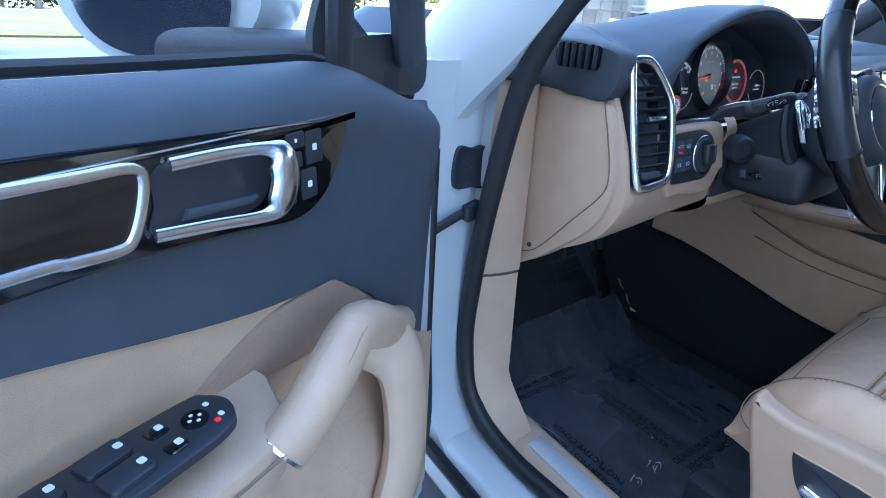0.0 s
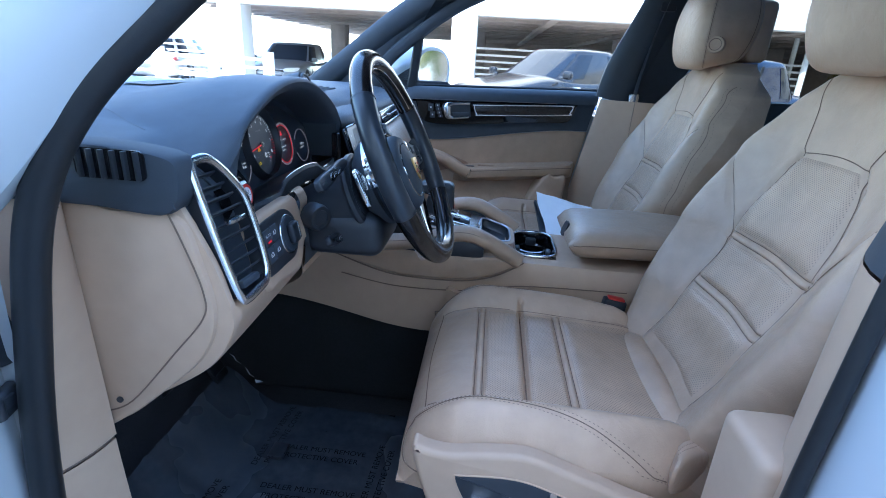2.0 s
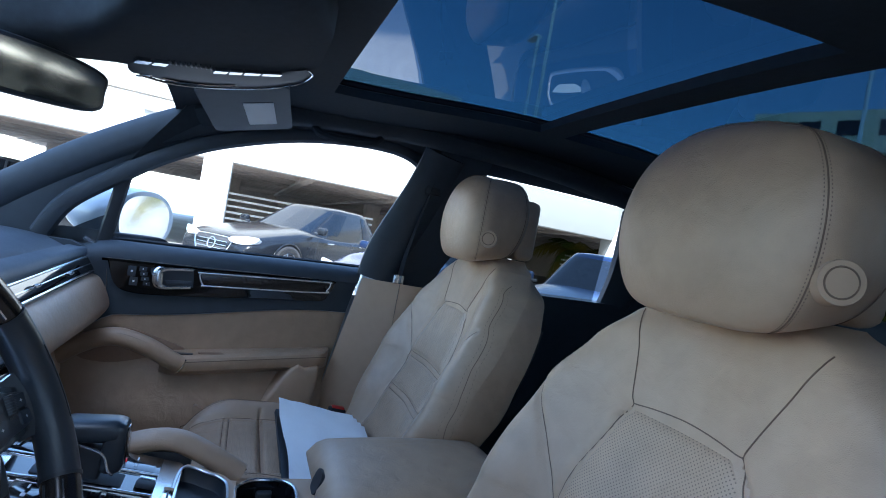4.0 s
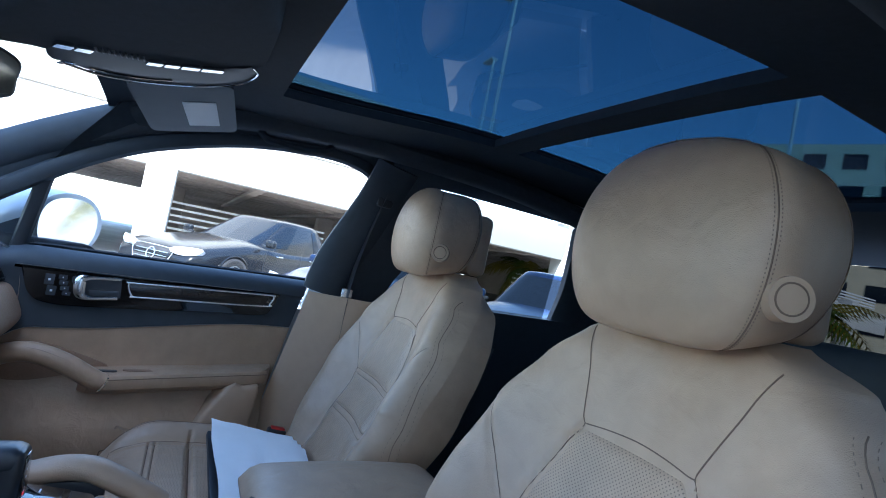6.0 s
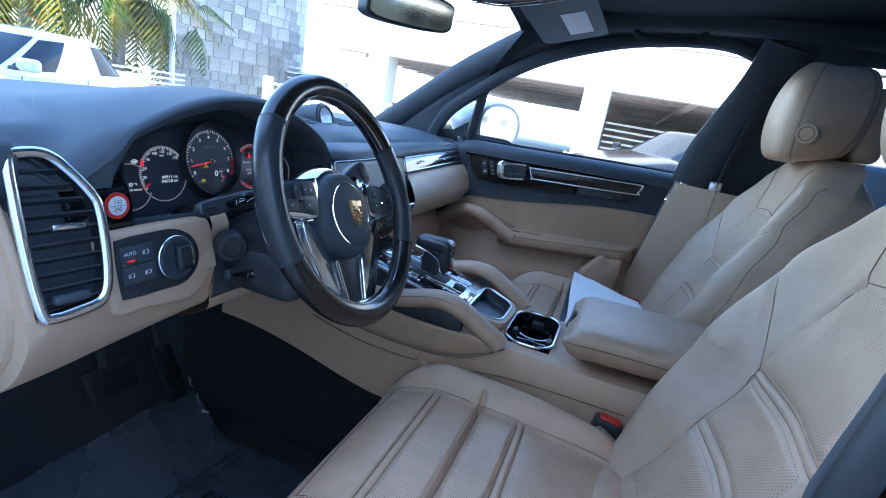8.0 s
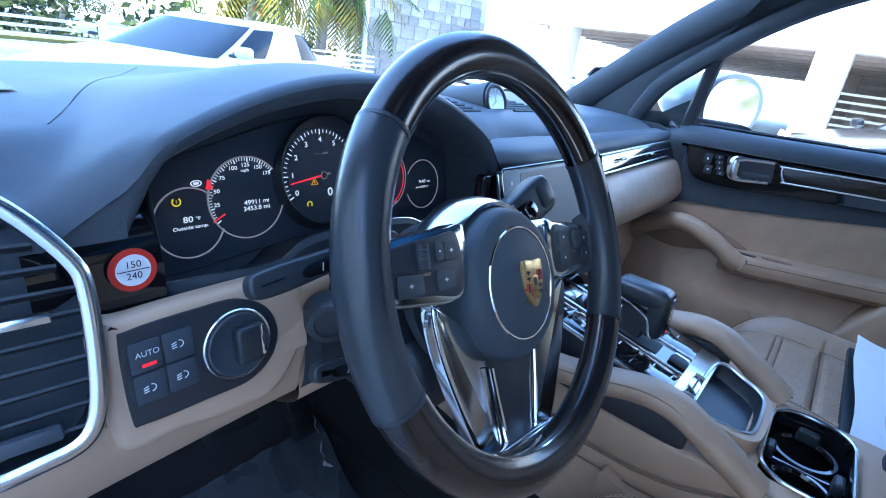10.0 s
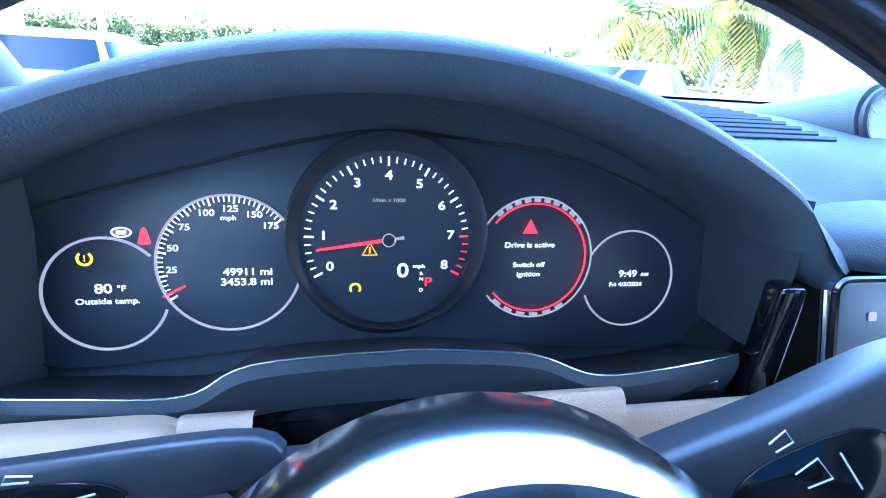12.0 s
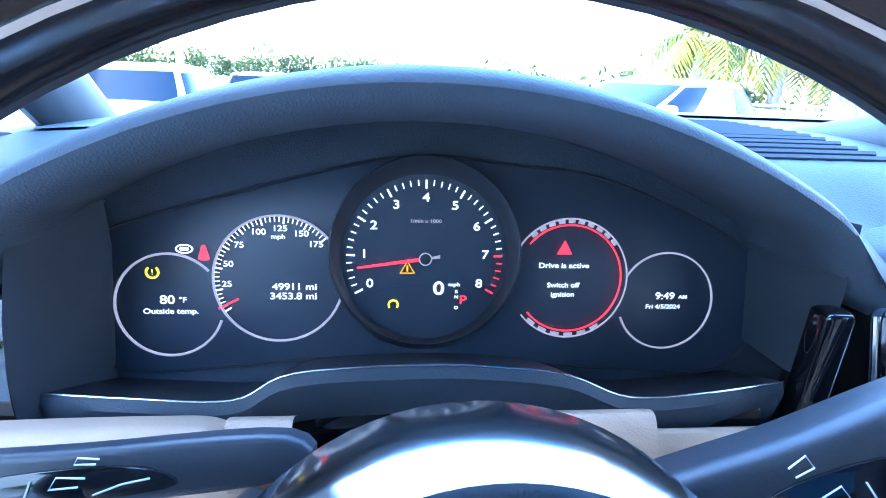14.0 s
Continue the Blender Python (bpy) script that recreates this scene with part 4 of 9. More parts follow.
car_sign = on["m"] @ pose(TEMP[0] + 0.0097, TEMP[1] + 0.0335, ZF)
part("warning_sign", tube([car_sign @ Vector((0.0046 * math.cos(q), 0.0024 * math.sin(q), 0)) for q in [math.pi * k / 12 for k in range(24)]], 0.0005, 5, closed=True), lcd_white, cluster, "lit white car sign")
part("warning_sign", slab(rrect(0.0050, 0.0022, 0.0008), 0.0003, car_sign), lcd_white, cluster)
on["m"] = CM
# revolution counter, standing proud in a black tube
rings = [[on["m"] @ Vector((TACHO[0] + r * math.cos(b), TACHO[1] + r * math.sin(b) + 0.45 * (z + 0.004), z)) for b in [2 * math.pi * k / 64 for k in range(64)]] for r, z in ((0.0570, -0.012), (0.0570, 0.005), (0.0555, 0.0075), (0.0530, 0.005), (0.0500, -0.004))]
bm = bmesh.new()
add_grid(bm, rings, loop=True)
part("dial_bezel", bm, black_hard, cluster, "black bezel round the revolution counter")
part("dial_face", cyl(bmesh.new(), on["m"] @ Vector((0, TACHO[1], -0.005)), on["m"] @ Vector((0, TACHO[1], -0.0032)), 0.0505, 64), lcd_black_hazed, cluster)
TZ = -0.0026
for k in range(41):
    big = k % 5 == 0
    a = 207 - 234 * k / 40
    ticks(0, TACHO[1], 0.0472, a, a, 1, TZ, lcd_red if k > 34 else lcd_white, 0.0052 if big else 0.0034, 0.0011 if big else 0.0007, 2)
for k in range(9):
    a = 205 - 230 * k / 8
    on_dial(str(k), 0.0078, 0.0366 * math.cos(radians(a)), TACHO[1] + 0.0366 * math.sin(radians(a)), TZ, lcd_white)
on_dial("1/min x 1000", 0.0032, 0, TACHO[1] + 0.0226, TZ, lcd_dim)
m = on["m"] @ pose(0, TACHO[1], TZ + 0.0012) @ Matrix.Rotation(radians(188), 4, "Z")
part("needle", slab([(-0.0, -0.0011), (0.041, -0.0006), (0.041, 0.0006), (-0.0, 0.0011)], 0.0008, m), lcd_red, cluster, "lit red needle")
part("needle_tail", slab([(-0.009, -0.0010), (-0.003, -0.0006), (-0.003, 0.0006), (-0.009, 0.0010)], 0.0008, m), lcd_dim, cluster)
part("needle_cap", cyl(bmesh.new(), on["m"] @ Vector((0, TACHO[1], TZ)), on["m"] @ Vector((0, TACHO[1], TZ + 0.003)), 0.0036, 24), black_hard, cluster)
dial("needle_cap_ring", 0, TACHO[1], 0.0036, TZ + 0.003, lcd_dim, w=0.0004)
part("speed_window", slab(smooth2([(-0.036, -0.036), (-0.026, -0.019), (0.0, -0.016), (0.026, -0.019), (0.036, -0.036), (0, -0.043)], 4), 0.0004, on["m"] @ pose(0, TACHO[1], -0.0031)), lcd_black_hazed, cluster)
on_dial("0", 0.0125, 0.0085, TACHO[1] - 0.0187, TZ, lcd_white)
on_dial("mph", 0.0036, 0.0180, TACHO[1] - 0.0160, TZ, lcd_white)
on_dial("P", 0.0082, 0.0235, TACHO[1] - 0.0258, TZ, lcd_red)
on_dial("R", 0.0030, 0.0195, TACHO[1] - 0.0205, TZ, lcd_white)
on_dial("N", 0.0030, 0.0195, TACHO[1] - 0.0238, TZ, lcd_white)
on_dial("D", 0.0030, 0.0195, TACHO[1] - 0.0305, TZ, lcd_white)
part("warning_sign", tube(ring_line(-0.0190, TACHO[1] - 0.0286, 0.0028, TZ, -40, 220, 16), 0.0007, 5), lcd_yellow, cluster, "lit yellow sign")
tri_sign = on["m"] @ pose(-0.0107, TACHO[1] - 0.0058, TZ)
part("warning_sign", tube([tri_sign @ Vector(p) for p in ((-0.0042, -0.0032, 0), (0.0042, -0.0032, 0), (0.0, 0.0040, 0))], 0.0006, 5, closed=True), lcd_orange, cluster, "lit orange warning triangle")
part("warning_sign", box(bmesh.new(), (0, -0.0004, 0), (0.0010, 0.0036, 0.0004), tri_sign), lcd_orange, cluster)
# message display
dial("dial_ring", *INFO[:2], INFO[2], ZF, lcd_ring, -142, 150, 0.0006)
dial("dial_ring", *INFO[:2], INFO[2] - 0.004, ZF, lcd_red, -140, 140, 0.0006)
for a in range(40, 131, 10):
    ticks(*INFO[:2], INFO[2] - 0.0005, a, a, 1, ZF, lcd_dim, 0.0024, 0.0042, 2)
for a in range(-130, -59, 14):
    ticks(*INFO[:2], INFO[2] - 0.0005, a, a, 1, ZF, lcd_dim, 0.0022, 0.0056, 2)
part("warning_sign", slab([(-0.0048, -0.004), (0.0048, -0.004), (0, 0.0048)], 0.0005, on["m"] @ pose(INFO[0] - 0.0037, INFO[1] + 0.0193, ZF)), lcd_red, cluster, "lit red warning triangle")
on_dial("Drive is active", 0.0050, INFO[0] - 0.0035, INFO[1] + 0.0081, ZF, lcd_white)
on_dial("Switch off", 0.0046, INFO[0] - 0.0035, INFO[1] - 0.0043, ZF, lcd_white)
on_dial("ignition", 0.0046, INFO[0] - 0.0035, INFO[1] - 0.0102, ZF, lcd_white)
on["m"] = NEAR
on_dial("9:49", 0.0068, TIME[0] - 0.0005, TIME[1] + 0.0031, ZF, lcd_white)
on_dial("AM", 0.0036, TIME[0] + 0.0115, TIME[1] + 0.0025, ZF, lcd_white)
on_dial("Fri 4/5/2024", 0.0042, TIME[0] - 0.0015, TIME[1] - 0.0038, ZF, lcd_white)
# cheek that closes the binnacle beside the screen
rows = []
for k in range(9):
    z = 1.066 + 0.095 * k / 8
    rows.append([Vector((-0.170 - 0.004 * (k / 8) ** 2, y, z)) + Vector((0.010 * (1 - (1 - f) ** 2), 0, 0)) for y, f in ((0.30, 0), (0.25, 0.05), (0.215, 0.2), (0.20, 0.6), (0.197, 1.0))])
bm = bmesh.new()
add_grid(bm, rows)
part("binnacle_cheek", bm, black_soft, cluster)
part("binnacle_post", box(bmesh.new(), (-0.1655, 0.196, 1.066), (0.017, 0.016, 0.098), None, 0.004, 3), piano, cluster, "glossy black post beside the display")
# lower edge of the binnacle: bright line over a black tray
edge = spline([(-0.585, 0.20, 1.068), (-0.53, 0.192, 1.069), (-0.478, 0.19, 1.068), (-0.447, 0.19, 1.083), (-0.382, 0.19, 1.087), (-0.343, 0.19, 1.085), (-0.308, 0.19, 1.080), (-0.273, 0.19, 1.066), (-0.23, 0.192, 1.066), (-0.178, 0.20, 1.067)], 6)
bm = bmesh.new()
add_grid(bm, [[p for p in edge], [p + Vector((0, 0.03, -0.014)) for p in edge], [p + Vector((0, 0.062, -0.030)) for p in edge]])
part("tray", bm, black_hard, cluster)
bm = bmesh.new()
add_grid(bm, [[p for p in edge], [p + Vector((0, -0.003, -0.006)) for p in edge], [p + Vector((0, 0.002, -0.03)) for p in edge]])
part("tray_front", bm, black_soft, cluster, "matt black lower bezel")
part("tray_trim", tube(edge, 0.0005, 5), chrome, cluster, "thin bright trim line")

# left end of the dashboard
bm = slab(smooth2([(-0.325, 1.105), (-0.27, 1.103), (-0.20, 1.10), (-0.178, 1.05), (-0.168, 0.985), (-0.19, 0.93), (-0.25, 0.872), (-0.30, 0.832), (-0.335, 0.825), (-0.34, 0.95)], 6), 0.03, basis((-0.688, 0, 0), (0, -1, 0), (0, 0, 1)), bevel=0.006)
cap = part("end_cap", bm, tan_plastic, dash, "tan end cover of the dashboard")
seam_yz = [(0.207, 1.110), (0.189, 1.06), (0.177, 1.016), (0.181, 0.985), (0.222, 0.934), (0.284, 0.862), (0.322, 0.842)]
part("cap_seam", tube(spline([(-0.7186, y, z) for y, z in seam_yz], 6), 0.0010, 5), tan_seam, cap)
part("cap_seam", tube([(-0.7186, 0.3235, 0.845 + 0.027 * k) for k in range(11)], 0.0010, 5), tan_seam, cap)
part("cap_screw", cyl(bmesh.new(), (-0.72, 0.30, 0.862), (-0.7165, 0.30, 0.862), 0.004, 12), black_hard, cap)
bm = slab(smooth2([(-0.345, 1.107), (-0.28, 1.106), (-0.20, 1.104), (-0.185, 1.150), (-0.21, 1.166), (-0.30, 1.172), (-0.40, 1.165), (-0.42, 1.11)], 5), 0.035, basis((-0.690, 0, 0), (0, -1, 0), (0, 0, 1)), bevel=0.006)
blk = part("end_vent_cover", bm, black_soft, dash, "black side window vent")
box_m = basis((-0.7258, 0.252, 1.153), (0, -1, 0), (0, 0, 1))
part("vent_opening", slab(rrect(0.074, 0.030, 0.007), 0.0015, box_m), piano, blk)
for k in range(6):
    part("vent_fin", box(bmesh.new(), (-0.030 + k * 0.0120, 0, 0.003), (0.0040, 0.029, 0.006), box_m, 0.001), black_hard, blk)

# driver's lower panel: one tan moulding from the end cap to the column
def front_strip(name, x0, x1, prof, mat, label="", n=24, bend=0.0):
    bm = bmesh.new()
    rows = []
    for i in range(n + 1):
        x = x0 + (x1 - x0) * i / n
        dx = prof(x)
        line = spline([(x, y, z) for y, z in dx], 5)
        rows.append(line)
    add_grid(bm, rows)
    return part(name, bm, mat, dash, label)


def knee(x):
    t = smoothstep(-0.70, -0.45, x)
    u = 0.05 * smoothstep(-0.708, -0.7165, x)
    e = 1 - smoothstep(-0.70, -0.665, x)
    well = 0.034 * smoothstep(-0.7005, -0.6965, x) * smoothstep(-0.629, -0.634, x)      # set back behind the air vent
    return [(0.182 + 0.020 * e - 0.004 * t + u + well, 1.064 + 0.055 * e), (0.168 + u + well, 1.050), (0.154 + u + well, 1.004), (0.152 + 0.004 * t + u, 0.994), (0.153 + 0.010 * t + u, 0.965), (0.185 - 0.01 * t + u, 0.915 + 0.02 * t), (0.26 + u, 0.865 + 0.045 * t), (0.33 + u, 0.825 + 0.08 * t), (0.42 + u, 0.82 + 0.09 * t)]


front_strip("knee_panel", -0.7165, -0.470, knee, tan_plastic, "moulded tan knee panel", n=64)
front_strip("lower_panel", -0.470, -0.13, lambda x: [(0.185, 0.985), (0.165, 0.955), (0.17, 0.925), (0.24, 0.895), (0.34, 0.90), (0.44, 0.91)], tan_plastic, "tan lower dash panel")
front_strip("cluster_base", -0.575, -0.19, lambda x: [(0.20, 1.058), (0.194, 1.045), (0.194, 1.03), (0.19, 1.01), (0.185, 0.985)], piano, "glossy black trim strip", n=20)
front_strip("side_strip", -0.650, -0.573, lambda x: [(0.205, 1.124), (0.197, 1.116), (0.189, 1.104), (0.184, 1.085), (0.183, 1.06), (0.190, 1.03), (0.195, 0.99)], piano, "glossy black trim strip", n=8)
cheek = bmesh.new()
add_grid(cheek, [[(-0.573 + 0.012 * f, y0 + (0.262 - y0) * f, z) for f in (0, 0.08, 0.3, 1.0)] for y0, z in ((0.190, 1.03), (0.183, 1.06), (0.184, 1.085), (0.189, 1.110), (0.200, 1.140), (0.225, 1.17))])
part("binnacle_cheek", cheek, black_soft, dash, "matt black cheek of the instrument binnacle")
for x0, x1 in ((-0.474, -0.444), (-0.321, -0.270)):
    front_strip("column_flank", x0, x1, lambda x: [(0.180, 1.066), (0.169, 1.0705), (0.159, 1.052), (0.165, 1.028)], tan_leather, "tan leather flank beside the column", n=8)
front_strip("column_surround", -0.4695, -0.285, lambda x: [(0.180, 1.044), (0.167, 1.034), (0.158, 1.005), (0.156, 0.970), (0.162, 0.945), (0.185, 0.930)], black_soft, "matt black surround of the steering column", n=8)
front_strip("column_flank", -0.640, -0.474, lambda x: [(0.190, 1.044), (0.1845, 1.054), (0.178, 1.030), (0.178, 0.99)], tan_leather, n=8)
front_strip("column_flank", -0.270, -0.16, lambda x: [(0.188, 1.046), (0.175, 1.054), (0.167, 1.025), (0.172, 0.99)], tan_leather, n=8)

# side air vent
VM = basis((-0.667, 0.166, 1.077), (1, -0.10, 0), (0, 0.29, 0.957))
vent = thing("air_vent", (-0.667, 0.16, 1.0), "tall black air vent in a satin chrome frame", "air vent")
vo = smooth2([(-0.031, 0.074), (-0.022, 0.0795), (0.000, 0.078), (0.018, 0.062), (0.036, 0.036), (0.0405, 0.018), (0.0395, -0.025), (0.0345, -0.060), (0.024, -0.076), (0.002, -0.0805), (-0.020, -0.082), (-0.0295, -0.075), (-0.033, -0.030), (-0.033, 0.035)], 5)
part("vent_box", slab(vo, 0.004, VM @ pose(0, 0, -0.023), bevel=0.002), black_soft, vent)
vw = bmesh.new()
add_grid(vw, [[VM @ Vector((x * k, y * k, z)) for x, y in vo + vo[:1]] for k, z in ((1.0, 0.0), (0.97, -0.008), (0.95, -0.018))])
part("vent_wall", vw, black_hard, vent)
part("vent_frame", tube([VM @ Vector((x, y, 0.002)) for x, y in vo], 0.0052, 10, closed=True, up=VM.to_3x3() @ Vector((0, 0, 1)), flat=0.75), chrome, vent, "satin chrome vent frame")
for k in range(10):
    y = 0.062 - k * 0.0145
    xl = -0.030
    xr = 0.0375 - max(0, (y - 0.020)) * 0.62 - 0.010 * smoothstep(-0.03, -0.085, y)
    part("vent_slat", slab([(xl, y - 0.0050), (xr, y - 0.0050), (xr, y + 0.0050), (xl, y + 0.0050)], 0.0022, VM @ pose(0, 0, -0.008) @ Matrix.Translation((0, y, 0)) @ Matrix.Rotation(radians(66), 4, "X") @ Matrix.Translation((0, -y, 0)), bevel=0.0008), black_hard, vent, "black vent slat")
part("vent_knob", box(bmesh.new(), (0.006, 0.006, 0.004), (0.031, 0.0065, 0.010), VM, 0.002), chrome, vent, "satin chrome vent slider")
part("vent_wheel", box(bmesh.new(), (0.000, -0.066, -0.003), (0.034, 0.010, 0.010), VM, 0.003), black_soft, vent, "black vent shut-off wheel")

# light switch panel and round sticker
LM = basis((-0.562, 0.1560, 1.026), (1, 0.03, 0), (0, 0.20, 0.98))
lamp_sw = thing("light_switch", (-0.562, 0.16, 1.0), "black rotary headlight switch panel with lit buttons", "switch")
lo = smooth2([(-0.0525, -0.027), (-0.0525, 0.027), (-0.045, 0.0345), (0.0, 0.0355), (0.032, 0.0335), (0.055, 0.020), (0.0635, -0.002), (0.056, -0.023), (0.034, -0.0365), (0.0, -0.0365), (-0.045, -0.0345)], 6)
part("switch_surround", slab(smooth2([(-0.062, -0.046), (-0.062, 0.037), (-0.040, 0.0435), (0.05, 0.0435), (0.084, 0.040), (0.096, 0.022), (0.092, -0.016), (0.072, -0.048), (0.04, -0.062), (-0.02, -0.054)], 5), 0.016, LM @ pose(0, 0, -0.017), bevel=0.007, seg=3), tan_plastic, lamp_sw, "tan plastic surround")
part("switch_plate", slab(lo, 0.004, LM @ pose(0, 0, -0.0022), bevel=0.0012), black_hard, lamp_sw)
KC = Vector((0.0275, -0.002, 0))
ringpts = lambda r, z: [LM @ (KC + Vector((r * math.cos(b), r * math.sin(b), z))) for b in [2 * math.pi * k / 40 for k in range(40)]]
part("dial_rim", tube(ringpts(0.0270, 0.002), 0.0013, 6, closed=True), chrome, lamp_sw, "thin chrome ring")
part("dial_knob", loft([ringpts(r, z) for r, z in ((0.0255, 0.001), (0.0255, 0.0045), (0.0245, 0.0052), (0.0225, 0.0046), (0.0195, 0.0030), (0.004, 0.0025))]), black_soft, lamp_sw, "black rotary knob")
part("knob_grip", box(bmesh.new(), KC + Vector((0.006, 0, 0.0075)), (0.0235, 0.030, 0.0110), LM, 0.004, 3), black_hard, lamp_sw)
part("grip_insert", box(bmesh.new(), KC + Vector((0.0150, 0.001, 0.0120)), (0.0042, 0.025, 0.003), LM, 0.0012), bright_chrome, lamp_sw, "bright chrome grip insert")
for (x, y) in ((-0.0385, 0.0145), (-0.0385, -0.0085), (-0.0165, 0.0145), (-0.0165, -0.0085)):
    part("push_button", slab(rrect(0.0205, 0.0215, 0.002, x, y), 0.0035, LM, bevel=0.0008), black_soft, lamp_sw)
writing("AUTO", 0.0056, LM @ pose(-0.0375, 0.0165, 0.0038), white_print, lamp_sw, "button_text")
part("button_light", box(bmesh.new(), (-0.0375, 0.0085, 0.0040), (0.009, 0.0022, 0.0008), LM), lcd_red, lamp_sw, "lit red bar")
for (x, y) in ((-0.0385, -0.0085), (-0.0165, 0.0155), (-0.0165, -0.0085)):
    part("button_mark", tube([LM @ Vector((x + 0.0028 * math.cos(q), y + 0.0026 * math.sin(q), 0.0038)) for q in [-1.57 + 3.14 * j / 8 for j in range(9)]], 0.0004, 4), white_print, lamp_sw)
    for j in (-1, 0, 1):
        part("button_mark", tube([LM @ Vector((x - 0.0018, y + 0.0019 * j, 0.0038)), LM @ Vector((x - 0.0052, y + 0.0016 * j - 0.0006, 0.0038))], 0.0004, 4), white_print, lamp_sw)
SM = basis((-0.594, 0.1815, 1.0925), (1, 0, 0), (0, 0.1, 0.99))
sticker = thing("round_sticker", (-0.594, 0.19, 1.09), "round white tyre pressure sticker with red border", "sticker")
part("sticker_border", cyl(bmesh.new(), SM @ Vector((0, 0, -0.001)), SM @ Vector((0, 0, 0.0006)), 0.0150, 36), red_plastic, sticker, "red border")
part("sticker_face", cyl(bmesh.new(), SM @ Vector((0, 0, 0.0)), SM @ Vector((0, 0, 0.0010)), 0.0110, 36), white_print, sticker, "white printed centre")
writing("150", 0.0068, SM @ pose(0, 0.004, 0.0014), black_hard, sticker, "sticker_text")
writing("240", 0.0068, SM @ pose(0, -0.004, 0.0014), black_hard, sticker, "sticker_text")
part("sticker_bar", box(bmesh.new(), (0, 0, 0.0012), (0.02, 0.0005, 0.0004), SM), black_hard, sticker)

# passenger side of the dashboard
def pdash(kind):
    def prof(x):
        t = smoothstep(0.15, 0.66, x)
        h = 1 - smoothstep(0.16, 0.21, x)
        if kind == "upper":
            o = 0.034 * (1 - smoothstep(-0.165, -0.06, x))          # slips under the hood's end
            return [(0.24 + o, 1.150), (0.222 + o, 1.148), (0.205 - 0.008 * h + o, 1.140 + 0.008 * t), (0.198 - 0.011 * h + o, 1.128 + 0.008 * t), (0.20 - 0.013 * h + o, 1.118 + 0.012 * t)]
        if kind == "strip":
            return [(0.20, 1.118 + 0.012 * t), (0.192, 1.110 + 0.012 * t), (0.178, 1.085 + 0.006 * t), (0.185, 1.078 + 0.006 * t)]
        if kind == "tan":
            return [(0.190, 1.080 + 0.006 * t), (0.165, 1.072 + 0.006 * t), (0.140, 1.03), (0.140, 1.00), (0.175, 0.955), (0.235, 0.925), (0.25, 0.915)]
        return [(0.25, 0.916), (0.225, 0.89), (0.215, 0.82), (0.235, 0.74), (0.32, 0.68), (0.45, 0.66)]
    return prof


front_strip("upper_roll", -0.165, 0.69, pdash("upper"), dash_leather_lit, n=30)
front_strip("vent_strip", 0.185, 0.655, pdash("strip"), piano, "glossy black vent strip")
front_strip("passenger_panel", 0.185, 0.655, pdash("tan"), tan_leather, "tan leather passenger dash panel")
front_strip("glovebox", 0.13, 0.69, pdash("low"), tan_plastic, "tan glovebox lid")
front_strip("dash_core", -0.695, 0.70, lambda x: [(0.30, 1.14), (0.30, 1.0), (0.32, 0.92), (0.45, 0.86)], black_hard, n=4)
for dz, r in ((0.0, 0.0022), (-0.016, 0.0016), (-0.031, 0.0022)):
    part("vent_line", tube([(x, 0.196 + dz * 0.55, 1.117 + dz + 0.010 * smoothstep(0.15, 0.66, x)) for x in [0.19 + 0.0155 * k for k in range(31)]], r, 6), chrome, dash, "satin chrome line")
for x in (0.30, 0.48):
    part("vent_knob", box(bmesh.new(), (x, 0.181, 1.108), (0.02, 0.008, 0.006), None, 0.002), chrome, dash)
bm = tube([(0.672, 0.215, 1.170), (0.676, 0.185, 1.155), (0.680, 0.155, 1.05), (0.676, 0.15, 1.00), (0.668, 0.17, 0.975)], 0.006, 8)
part("end_trim", bm, chrome, dash, "satin chrome end trim")
part("end_panel", slab([(-0.24, 1.16), (-0.185, 1.14), (-0.16, 1.05), (-0.16, 0.99), (-0.25, 0.93), (-0.33, 0.93), (-0.33, 1.16)], 0.02, basis((0.655, 0, 0), (0, -1, 0), (0, 0, 1)) @ pose(0, 0, -0.02)), black_soft, dash)
front_strip("side_block", 0.655, 0.69, lambda x: [(0.20, 1.135), (0.16, 1.12), (0.15, 1.03), (0.16, 0.97), (0.25, 0.915)], tan_leather, n=4)

# centre screen
DM = basis((0.0095, 0.163, 1.0725), (1, 0, 0), (0, 0.30, 0.95))
screen = thing("centre_screen", (0, 0.15, 1.03), "wide centre display, dark glass with faint picture", "display")
part("screen_glass", slab(rrect(0.325, 0.104, 0.006), 0.008, DM @ pose(0, 0, -0.010), bevel=0.002), lcd_black_hazed, screen, "glossy dark display glass")
part("screen_frame", frame_of(rrect(0.329, 0.108, 0.008), 0.004, 0.0, DM), piano, screen)
grey_show = glowing("screen_show", (0.30, 0.33, 0.36), 0.012)
part("screen_picture", slab(rrect(0.268, 0.092, 0.004, 0.02, 0.0), 0.0004, DM @ pose(0, 0, -0.0018)), grey_show, screen, "dim grey screen picture")
for k in range(4):
    part("screen_icon", slab(rrect(0.005, 0.005, 0.001, -0.138, 0.034 - 0.022 * k), 0.0004, DM @ pose(0, 0, -0.0016)), lcd_dim, screen)
part("screen_side_trim", tube([(-0.1565, 0.181, 1.118), (-0.1565, 0.151, 1.026)], 0.0018, 8), bright_chrome, screen, "bright chrome side trim")
